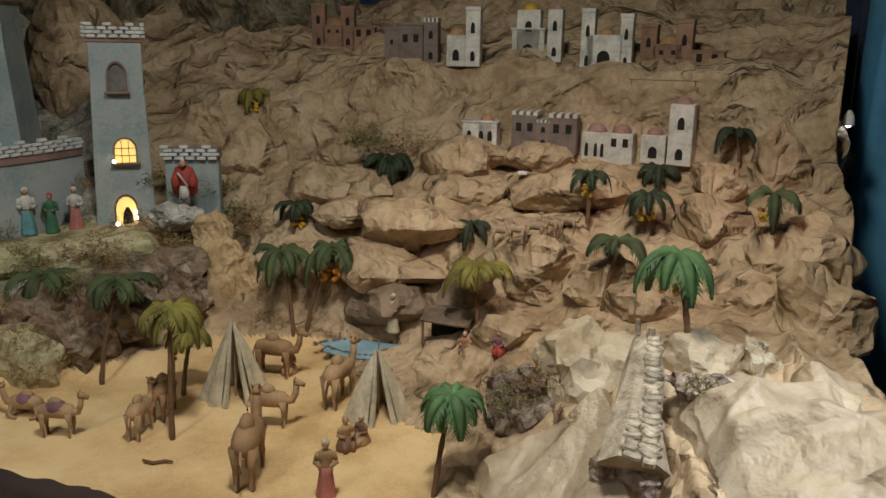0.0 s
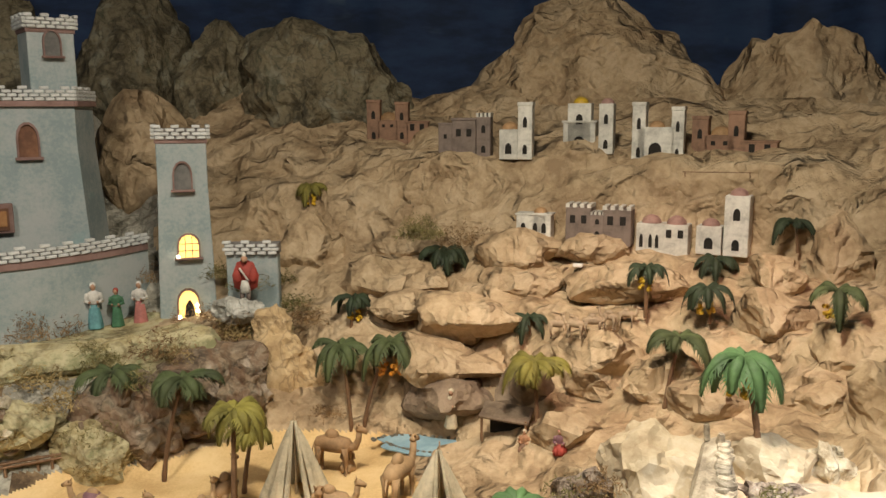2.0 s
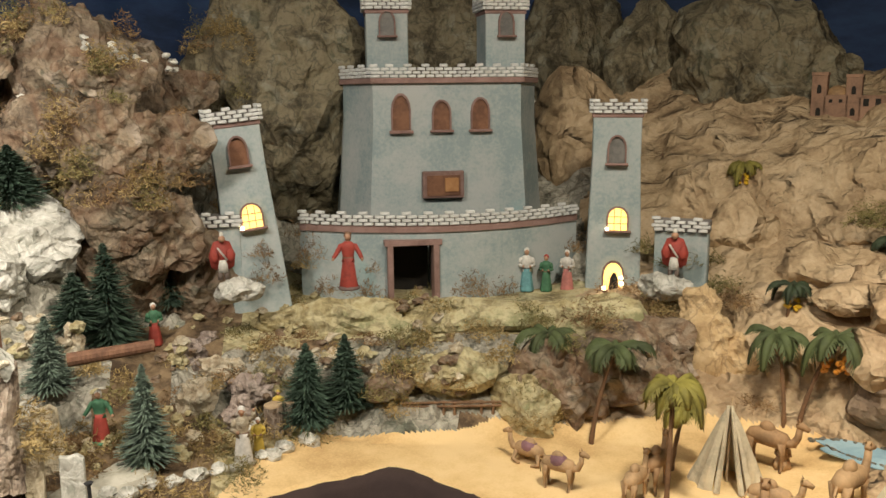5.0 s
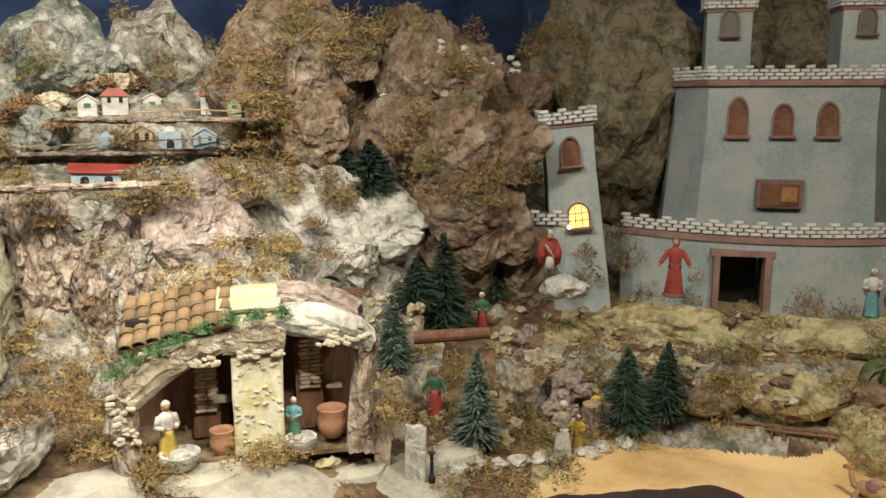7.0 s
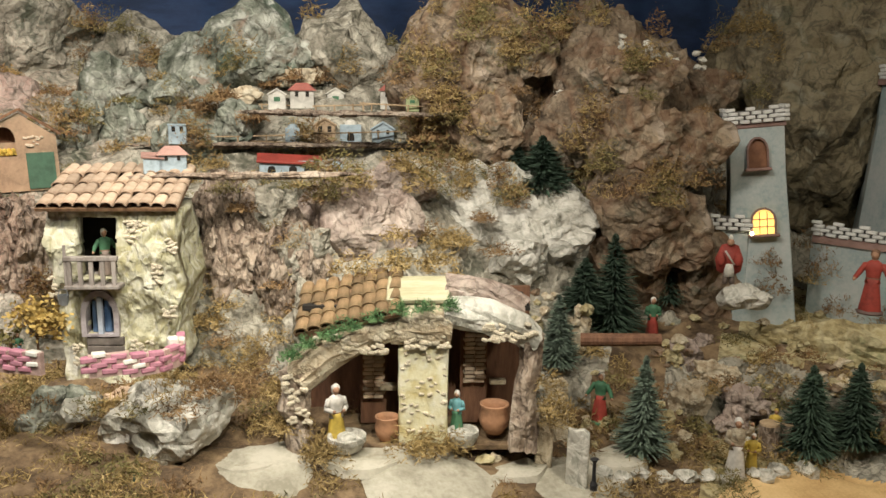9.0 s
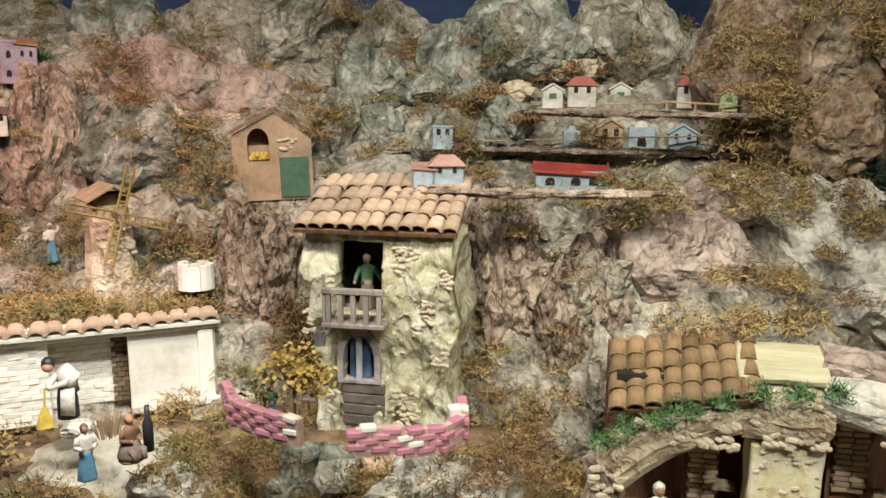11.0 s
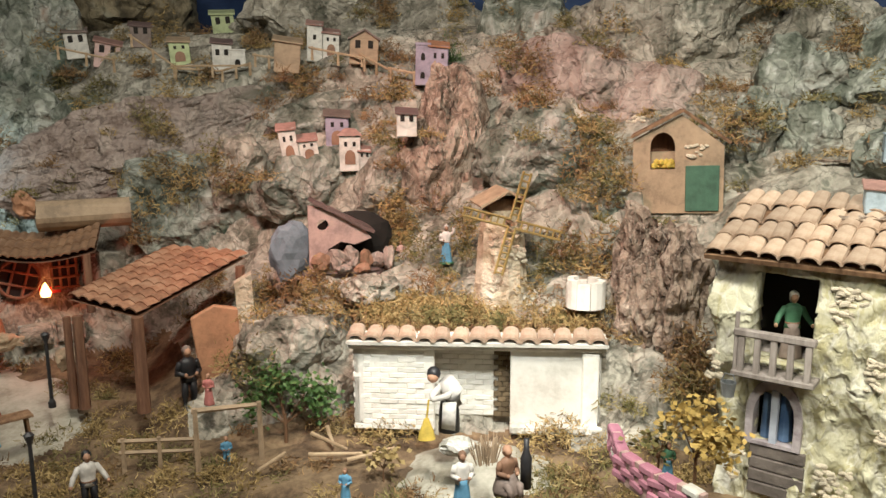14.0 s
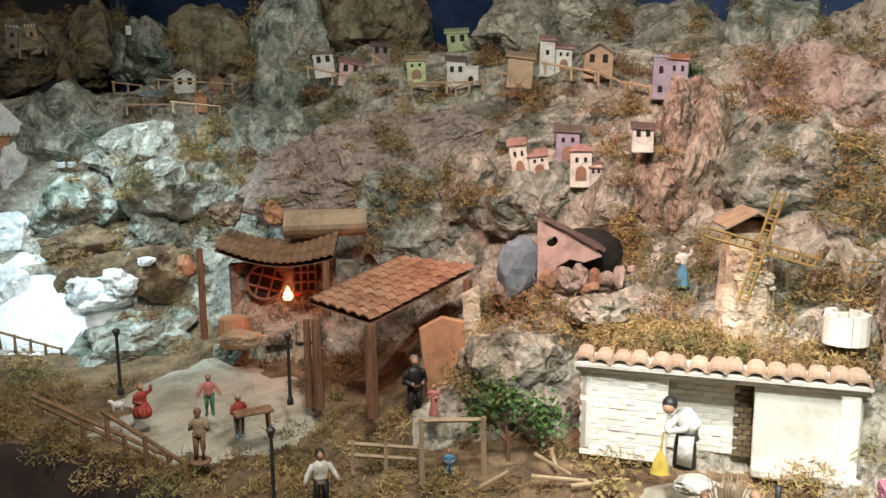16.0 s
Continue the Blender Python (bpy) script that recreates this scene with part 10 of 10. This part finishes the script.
    box(bm, (44 * s, 34 * s, 30 * s), (44 * s, -8 * s, -30 * s), bevel=0.003)
    part("stone_block", bm, M_ROCK, t)


forge()
ld = bpy.data.lights.new("forge_fire", "POINT")
ld.energy, ld.color, ld.shadow_soft_size = 0.55, (1.0, 0.14, 0.06), 0.02
new("forge_fire", ld).location = (-2.849, -1.616, 1.022)
bundle = thing("straw_bale", spot(-3.036, -1.626, 1.195), "long tan bale of rolled cork on the roof", "bale")
bm = bmesh.new()
rod(bm, (-0.12, 0, 0), (0.12, 0.01, 0), 0.042, 0.040, 16)
for v in bm.verts:
    v.co += 0.004 * noise.noise_vector(v.co * 50)
part("roll", bm, M_HUTTAN, bundle)
for i, s in enumerate(((-2.933, -1.908, 1.219, 0.09, 0.07), (-2.997, -1.780, 1.220, 0.06, 0.07), (-2.819, -1.967, 1.080, 0.05, 0.06))):
    rock(*s, M_TERRA if i else M_BARK, 390 + i, "rounded brown clay stone above the forge", sub=3, rough=0.3)
rock(-2.769, -1.727, 0.900, 0.12, 0.05, M_HUTTAN, 394, "long tan straw bundle lying by the forge", d=0.05, sub=3, rough=0.3, name="straw_roll", category="straw")
rock(-2.736, -1.493, 0.883, 0.05, 0.06, M_HUTTAN, 395, "small tan straw bundle by the lamp post", d=0.05, sub=3, rough=0.3, name="straw_roll", category="straw")
brick_panel = thing("brick_panel", spot(-2.692, -1.059, 0.877, 0, -3), "leaning slab of reddish terracotta brick", "panel")
bm = bmesh.new()
slab(bm, [(-0.045, -0.03), (0.05, -0.03), (0.055, 0.16), (0.0, 0.175), (-0.055, 0.15)], 0.02)
bmesh.ops.bevel(bm, geom=bm.edges[:], offset=0.003, segments=1, affect="EDGES")
part("slab", bm, M_TERRA, brick_panel)
bm = bmesh.new()
slab(bm, [(0.05, -0.02), (0.085, -0.02), (0.09, 0.24), (0.05, 0.22)], 0.03)
part("rubble_pillar", bm, M_STONE, brick_panel)


def street_lamp(x, y, z, h, label):
    t = thing("street_lamp", pose(x, y, z - 0.005), label, "lamp", "black street lamps")
    bm = bmesh.new()
    lathe(bm, [(0.008, 0), (0.008, 0.012), (0.0042, 0.02), (0.0036, h * 0.86)], 8)
    part("pole", bm, M_IRON, t)
    bm = bmesh.new()
    lathe(bm, [(0.003, h * 0.85), (0.010, h * 0.97), (0.004, h * 1.0)], 6)
    part("lantern", bm, M_IRON, t)


street_lamp(-2.391, -1.784, 0.858, 0.165, "thin black street lamp beside the path")
street_lamp(-2.547, -1.400, 0.842, 0.175, "thin black street lamp by the pergola")
street_lamp(-2.247, -1.217, 0.747, 0.18, "black street lamp at the edge of the yard")
street_lamp(-1.535, 0.924, 0.737, 0.07, "short black lamp stub in the forecourt")
M_FENCE = M_HUTTAN
rail(-2.403, -1.134, 0.787, -2.464, -1.010, 0.779, 3, 0.055, 0.0055, M_FENCE, "rough wooden fence with two rails", 2)
rail(-2.411, -0.974, 0.791, -2.467, -0.864, 0.792, 2, 0.125, 0.0065, M_FENCE, "tall wooden fence bay with a top rail", 1)
rail(-2.213, -1.841, 0.861, -2.323, -1.572, 0.727, 4, 0.035, 0.006, M_WOOD, "crooked twig fence along the moss border", 2)
rail(-2.218, -1.636, 0.842, -2.277, -1.477, 0.733, 3, 0.05, 0.006, M_WOOD, "crooked twig fence along the moss border", 1)
rail(-2.636, -2.580, 0.815, -2.714, -2.404, 0.761, 5, 0.04, 0.005, M_WOOD, "broken twig fence beside the white pond", 1)


def wooden_table(x, y, z, turn, label):
    t = thing("table", spot(x, y, z, turn), label, "table")
    bm = bmesh.new()
    box(bm, (0.085, 0.04, 0.006), (0, 0, 0.045), bevel=0.001)
    part("tabletop", bm, M_WOOD, t)
    for sx in (-0.034, 0.034):
        for sy in (-0.014, 0.014):
            bm = bmesh.new()
            rod(bm, (sx, sy, -0.004), (sx * 0.9, sy * 0.9, 0.044), 0.003, n=6)
            part("leg", bm, M_WOOD, t)


wooden_table(-2.409, -1.396, 0.823, 15, "small brown wooden table on the pale path")
figurine(-2.400, -1.430, 0.803, 0.105, M_BLUE, M_RED, M_STONE, "clay figure in blue and red at the table", 30, legs=True)
figurine(-2.324, -1.478, 0.771, 0.122, M_BROWNP, M_HUTTAN, M_BROWNP, "clay man in tan coat with a basket", 160, base=M_BROWNP, legs=True)
figurine(-2.436, -1.548, 0.825, 0.10, M_GREENP, M_PINKP, M_SKIN, "clay figure carrying two green jars", 0, arms="wide", legs=True)
figurine(-2.399, -1.727, 0.808, 0.078, M_RED, M_RED, M_SKIN, "seated clay figure in red blowing a horn", 20, True, base=M_GREENP, arms="up")
sheep(-2.368, -1.771, 0.821, 0.03, 170, M_WHITEP, "small white lamb figurine beside the seated figure")
figurine(-2.288, -1.133, 0.746, 0.13, M_BLACK, M_WHITEP, M_BLACK, "clay man in white shirt and black trousers", 10, arms="wide", legs=True)
figurine(-2.632, -1.110, 0.818, 0.155, M_BLACK, M_BLACK, M_HUTGREY, "clay smith in dark clothes under the pergola", 20, legs=True)
figurine(-2.552, -1.019, 0.871, 0.07, M_PINKP, M_PINKP, M_SKIN, "clay woman in pink bending by the fence", -20)
figurine(-2.445, -0.930, 0.791, 0.062, M_BLUE, M_BLUE, M_SKIN, "clay child in blue beside the fence", 0, legs=True)
figurine(-2.983, -0.703, 1.100, 0.06, M_HUTPINK, M_HUTPINK, None, "small rose clay figure by the hollow house", 0)

# ---- frozen pond and white chapel ----


for i, (s, r, label) in enumerate((((-2.861, -2.516, 0.888), 0.17, "bright white frozen pond under cold light"), ((-2.792, -2.570, 0.841), 0.17, "white snow spread beside the frozen pond"), ((-2.848, -2.740, 0.956), 0.12, "white snow patch above the frozen pond"))):
    path_patch(s[0], s[1], r, 20 + i, label, M_SNOW, "snow_patch", 0.026, "snow", "")
for i, s in enumerate(((-3.075, -3.050, 1.252, 0.106, 0.296), (-2.933, -2.866, 1.081, 0.119, 0.179), (-2.833, -2.767, 0.927, 0.096, 0.173), (-2.902, -2.478, 0.940, 0.150, 0.094), (-2.917, -2.361, 0.976, 0.110, 0.074), (-2.917, -2.420, 0.913, 0.149, 0.056), (-2.975, -2.290, 1.041, 0.055, 0.028))):
    rock(*s, M_SNOW, 400 + i, "snow-covered white rock under cold light", rough=0.35, sub=3)


def snow_chapel(x, y, z, s):
    t = thing("snow_chapel", spot(x, y, z, 6), "white snowy chapel with a reddish brick doorway", "chapel")
    bm = bmesh.new()
    wall_with_holes(bm, [(-62 * s, -8 * s), (48 * s, -8 * s), (44 * s, 60 * s), (20 * s, 74 * s), (-12 * s, 112 * s), (-62 * s, 70 * s)], [[(-28 * s, 0), (14 * s, 0), (14 * s, 56 * s), (-28 * s, 56 * s)]], 20 * s)
    part("front_wall", bm, M_SNOW, t)
    bm = bmesh.new()
    box(bm, (40 * s, 6 * s, 52 * s), (-7 * s, 14 * s, 26 * s))
    part("door", bm, M_TERRA, t)
    bm = bmesh.new()
    for i in range(5):
        ball(bm, ((-24 + 9 * i) * s, 6 * s, 54 * s), 5 * s, sub=1)
    part("door_trim", bm, M_WHITEP, t)


snow_chapel(-3.076, -3.049, 1.332, 0.00210)
bm = bmesh.new()
box(bm, (0.03, 0.02, 0.022), (-0.02, 0, 0.012), bevel=0.003)
box(bm, (0.03, 0.02, 0.022), (0.016, 0, 0.012), bevel=0.003)
ob = part("white_blocks", bm, M_SNOW)
ob.matrix_basis = spot(-3.156, -2.851, 1.318)
tagged(ob, "two small white blocks on the slope", "block")
bm = bmesh.new()
rod(bm, (0, 0, 0), (0, 0, 0.035), 0.012, 0.011, 10)
ob = part("white_chimney", bm, M_WHITEP)
ob.matrix_basis = spot(-3.524, -2.884, 1.825)
tagged(ob, "small white round chimney on a rock", "chimney")

# ---- dry moss in the west ----
MOSS_LABEL = "tuft of brown dry moss on the western slope"
for i, s in enumerate(((-2.533, -2.345, 0.753, 0.11402), (-2.468, -2.122, 0.742, 0.10659), (-2.366, -2.167, 0.739, 0.08851), (-2.295, -1.925, 0.733, 0.08155), (-2.308, -1.806, 0.736, 0.07984), (-2.258, -1.623, 0.738, 0.07464), (-2.232, -1.480, 0.742, 0.06633), (-2.248, -1.721, 0.708, 0.06358), (-2.644, -2.440, 0.776, 0.08609), (-2.552, -1.398, 0.758, 0.06217), (-2.635, -1.324, 0.777, 0.05505), (-2.576, -1.146, 0.808, 0.05133), (-2.770, -1.541, 0.780, 0.05182), (-2.891, -2.059, 0.792, 0.07714), (-2.864, -1.772, 0.785, 0.06600), (-2.887, -1.874, 0.817, 0.06091), (-2.405, -1.259, 0.748, 0.05616), (-2.358, -1.059, 0.760, 0.04522))):
    wisps("dry_moss", *s, M_MOSS if i % 3 else M_MOSSGREEN, 540 + i, "tuft of brown dry moss along the inn yard")
for i, s in enumerate(((-2.819, -0.696, 1.030, 0.05827), (-2.791, -0.627, 1.058, 0.05640), (-2.783, -0.566, 1.067, 0.05526), (-2.825, -0.515, 1.068, 0.05571), (-2.833, -0.458, 1.060, 0.05515), (-2.813, -0.399, 1.060, 0.05379), (-2.813, -0.345, 1.060, 0.05301), (-2.757, -0.290, 1.064, 0.05068), (-2.743, -0.240, 1.063, 0.04958), (-2.727, -0.193, 1.084, 0.04838), (-2.915, -0.905, 1.047, 0.05823), (-2.834, -0.793, 1.069, 0.04945), (-3.029, -1.041, 1.023, 0.05699), (-2.635, -0.751, 0.817, 0.05987), (-2.584, -0.651, 0.837, 0.05668), (-2.606, -0.600, 0.844, 0.04523))):
    wisps("dry_moss", *s, M_MOSS, 560 + i, "tuft of brown dry moss on the bakery's roof")
for i, s in enumerate(((-3.328, -0.826, 1.398, 0.05969), (-3.418, -0.883, 1.450, 0.05237), (-3.356, -1.194, 1.391, 0.04763), (-3.180, -0.210, 1.377, 0.06484), (-3.165, -0.261, 1.435, 0.05185), (-3.860, -1.677, 1.725, 0.06763), (-3.641, -1.841, 1.630, 0.06126), (-3.567, -2.014, 1.582, 0.05757), (-3.686, -1.393, 1.673, 0.05398), (-3.544, -0.879, 1.621, 0.05414), (-3.288, -2.042, 1.266, 0.07344), (-2.927, -2.525, 1.017, 0.07941), (-3.083, -2.186, 0.871, 0.07976), (-2.911, -1.871, 0.846, 0.06809), (-2.907, -1.467, 0.797, 0.05062), (-3.478, -2.644, 1.559, 0.07468), (-3.550, -2.424, 1.557, 0.06520), (-3.702, -3.185, 1.712, 0.08429), (-3.582, -3.545, 1.694, 0.09065), (-3.129, -2.499, 1.105, 0.07979))):
    wisps("dry_moss", *s, M_SHRUB if i % 2 else M_MOSS, 580 + i, MOSS_LABEL)
for i, s in enumerate(((-2.614, -0.152, 0.913, 0.04956), (-2.588, -0.280, 0.866, 0.05378), (-2.547, -0.107, 0.873, 0.04562), (-2.541, -0.186, 0.844, 0.05020), (-2.421, -0.292, 0.828, 0.05522), (-2.445, -0.218, 0.817, 0.05612), (-2.368, -0.135, 0.828, 0.04721), (-2.502, 0.353, 0.927, 0.05730), (-2.465, 0.361, 0.879, 0.04767), (-2.433, 0.359, 0.830, 0.04488), (-2.646, 0.000, 1.064, 0.04251), (-2.475, 0.405, 0.972, 0.04955), (-2.398, 0.532, 1.057, 0.04665), (-2.406, 0.567, 1.139, 0.04235), (-3.309, 0.026, 1.493, 0.05336), (-3.073, -0.206, 1.326, 0.06307), (-3.039, -0.262, 1.286, 0.05665), (-2.693, -0.152, 1.036, 0.04868), (-2.580, -0.618, 0.840, 0.05373), (-2.541, -0.655, 0.832, 0.04573))):
    wisps("dry_moss", *s, M_MOSS if i % 4 else M_MOSSGREEN, 610 + i, "tuft of brown dry moss round the stone house")
for i, s in enumerate(((-3.255, 0.151, 1.529, 0.04618), (-3.259, -0.204, 1.425, 0.06104), (-3.030, -0.234, 1.275, 0.06178), (-2.579, 0.465, 1.266, 0.05441), (-2.772, 0.599, 1.264, 0.04910), (-2.534, 0.700, 1.199, 0.05520), (-2.465, 0.704, 1.146, 0.05365), (-2.371, 0.969, 1.127, 0.06567), (-2.314, 1.028, 1.124, 0.06177), (-2.324, 1.146, 1.180, 0.05017), (-2.601, 1.106, 1.549, 0.05797), (-2.662, 1.109, 1.437, 0.05454), (-2.397, 0.523, 1.032, 0.04626), (-2.417, 0.528, 0.936, 0.05224), (-2.493, 0.376, 0.935, 0.05835), (-2.438, 0.399, 0.887, 0.05717), (-2.343, 0.431, 0.831, 0.07160), (-2.325, 0.510, 0.906, 0.05213), (-2.097, 0.309, 0.872, 0.06041), (-2.219, 0.447, 0.786, 0.06726), (-2.563, -0.299, 0.839, 0.06310), (-2.414, -0.258, 0.823, 0.04726), (-2.265, -0.151, 0.812, 0.04609))):
    wisps("dry_moss", *s, M_MOSS if i % 3 else M_SHRUB, 640 + i, MOSS_LABEL)
for i, s in enumerate(((-3.485, -1.260, 1.493, 0.05750), (-3.571, -0.870, 1.632, 0.05880), (-3.310, -1.133, 1.559, 0.04692), (-3.312, -0.844, 1.391, 0.06349), (-3.399, -1.194, 1.447, 0.05902), (-3.111, -0.762, 1.331, 0.04380), (-3.414, -0.571, 1.517, 0.06226), (-3.701, -1.392, 1.685, 0.06157), (-2.800, -0.600, 1.093, 0.05129), (-2.827, -0.777, 1.058, 0.05485), (-2.937, -0.964, 1.027, 0.05538), (-2.928, -0.312, 1.163, 0.04890), (-2.844, -0.203, 1.193, 0.04672))):
    wisps("dry_shrub", *s, M_SHRUB, 670 + i, "rusty dry shrub between the hamlet's houses", up=0.9, flat=0.9, category="shrub")

rng = random.Random(63)
shed = pose(-2.585, -0.445, 0.858, 0, 0, 98)
for i in range(34):
    p = shed @ Vector((rng.uniform(-0.25, 0.25), rng.uniform(0.055, 0.20), 0.19 + rng.uniform(0, 0.02)))
    wisps("dry_moss", p.x, p.y, p.z, rng.uniform(0.028, 0.04), M_MOSS if i % 5 else M_MOSSGREEN, 700 + i, "thick golden moss on the shed's roof", n=190, up=0.6, flat=0.8)

# scattered dry moss wherever the slopes have room for it
bpy.context.view_layer.update()
deps = bpy.context.evaluated_depsgraph_get()
rng = random.Random(77)
placed = 0
while placed < 360:
    a, r = math.radians(rng.uniform(22, 150)), rng.uniform(1.45, 3.75)
    x, y = CENTRE[0] - r * math.sin(a), CENTRE[1] + r * math.cos(a)
    if any(math.hypot(x - px, y - py) < pr * 0.9 for px, py, pr in YARDS):
        continue
    hit, place, nrm, _, ob, _ = scene.ray_cast(deps, Vector((x, y, 2.6)), Vector((0, 0, -1)))
    if not hit or ob.name.split(".")[0] not in ("ground", "rock", "bark_slab", "earth_bank") or place.z > 1.66 or place.z < 0.64 or nrm.z < 0.35:
        continue
    placed += 1
    wisps("dry_moss", *place, rng.uniform(0.03, 0.056), (M_MOSS, M_MOSS, M_SHRUB, M_MOSSGREEN)[placed % 4], 800 + placed, "tuft of brown dry moss between the rocks", up=0.5)

# rusty scrub and moss hanging in the crevices of the steep slopes
rng = random.Random(91)
placed = 0
while placed < 400:
    a, e = math.radians(rng.uniform(36, 62) if placed < 130 else rng.uniform(62, 146)), math.radians(rng.uniform(-26, 9))
    if placed < 130:
        e = math.radians(rng.uniform(-9, 12))
    hit, place, nrm, _, ob, _ = scene.ray_cast(deps, Vector((-0.65, 0.0, 1.55)), Vector((-math.sin(a) * math.cos(e), math.cos(a) * math.cos(e), math.sin(e))))
    if not hit or ob.name.split(".")[0] not in ("ground", "rock", "mountain") or place.z > 1.95 or place.z < 0.9:
        continue
    if noise.noise(place * 5.5) < (0.05 if placed < 130 else 0.16):
        continue
    placed += 1
    wisps("dry_scrub", *place, rng.uniform(0.03, 0.062), (M_SHRUB, M_MOSS, M_MOSS, M_MOSSGREEN)[placed % 4], 1500 + placed, "rusty dry scrub hanging on the steep slope", up=0.3, length=0.020, flat=1.5, category="scrub")

# cream rubble on the bank before the castle
rng = random.Random(17)
placed = 0
while placed < 130:
    a, e = math.radians(rng.uniform(26, 62)), math.radians(rng.uniform(-25, -13))
    hit, place, nrm, _, ob, _ = scene.ray_cast(deps, Vector((-0.3, 0.0, 1.5)), Vector((-math.sin(a) * math.cos(e), math.cos(a) * math.cos(e), math.sin(e))))
    if not hit or ob.name.split(".")[0] not in ("ground", "rock", "earth_bank") or place.z < 0.66 or noise.noise(place * 6) < 0.0:
        continue
    placed += 1
    q = rng.uniform(0.016, 0.05)
    rock(place.x, place.y, place.z + 0.15 * q, q, q * rng.uniform(0.5, 0.9), (M_STONE, M_BANK, M_ROCKBROWN, M_BANK)[placed % 4], 2000 + placed, ("small cream stone on the bank below the castle", "yellowish clod of earth on the bank", "brown crumb of bark on the bank", "yellowish clod of earth on the bank")[placed % 4], sub=2, rough=0.6, turn=rng.uniform(0, 90), name="stone", category="stone")

# moss over the open ground before the houses
rng = random.Random(57)
placed = 0
while placed < 260:
    a = rng.uniform(44, 126)
    r = float(np.interp(a, az, near)) + rng.uniform(0.03, 0.62)
    x, y = CENTRE[0] - r * math.sin(math.radians(a)), CENTRE[1] + r * math.cos(math.radians(a))
    if any(math.hypot(x - px, y - py) < pr * 0.95 for px, py, pr in YARDS):
        continue
    hit, place, nrm, _, ob, _ = scene.ray_cast(deps, Vector((x, y, 2.6)), Vector((0, 0, -1)))
    if not hit or ob.name.split(".")[0] not in ("ground", "rock"):
        continue
    placed += 1
    q = rng.uniform(0.03, 0.055)
    wisps("dry_moss", *place, q, (M_MOSS, M_SHRUB, M_MOSS, M_MOSSGREEN)[placed % 4], 2400 + placed, "brown dry moss on the ground before the houses", n=int(95000 * q * q), up=0.6)

# thick moss along the front edge of the stand
rng = random.Random(31)
for i in range(150):
    a = 34 + 120 * (i + rng.random()) / 150
    if a < 39:
        continue
    r = float(np.interp(a, az, near)) + rng.uniform(0.02, 0.15 if a > 96 else 0.08)
    x, y = CENTRE[0] - r * math.sin(math.radians(a)), CENTRE[1] + r * math.cos(math.radians(a))
    if any(math.hypot(x - px, y - py) < pr * 0.8 for px, py, pr in YARDS):
        continue
    q = rng.uniform(0.03, 0.05)
    wisps("dry_moss", x, y, height(x, y) + 0.004, q, (M_MOSS, M_MOSS, M_MOSSGREEN)[i % 3], 1300 + i, "thick brown moss along the stand's front edge", n=int(90000 * q * q), up=0.6)


# A white glint, probably a reflection, built as an added lamp with a cable.
def hanging_lamp(x, y, z):
    t = thing("hanging_lamp", pose(x, y, z), "small added white lamp standing in for a glint by the cloth", "lamp")
    bm = bmesh.new()
    lathe(bm, [(0.006, 0.03), (0.016, 0.012), (0.018, -0.014), (0.016, -0.014), (0.013, 0.010)], 14)
    part("shade", bm, M_WHITEP, t)
    bm = bmesh.new()
    ball(bm, (0, 0, -0.006), 0.012, (1, 1, 1.3))
    part("bulb", bm, glow("glint_glow", (0.92, 0.96, 1.0), 6.0), t)
    bm = bmesh.new()
    rod(bm, (0, 0, 0.03), (0, 0, 3.4 - z), 0.0006, n=6)
    part("cable", bm, M_IRON, t)
    # Added point light, brightens the side cloth.
    ld = bpy.data.lights.new("hanging_lamp_light", "POINT")
    ld.energy, ld.color, ld.shadow_soft_size = 0.2, (0.90, 0.96, 1.0), 0.03
    new("hanging_lamp_light", ld).location = (x, y, z - 0.05)


hanging_lamp(1.225, 2.495, 1.256)
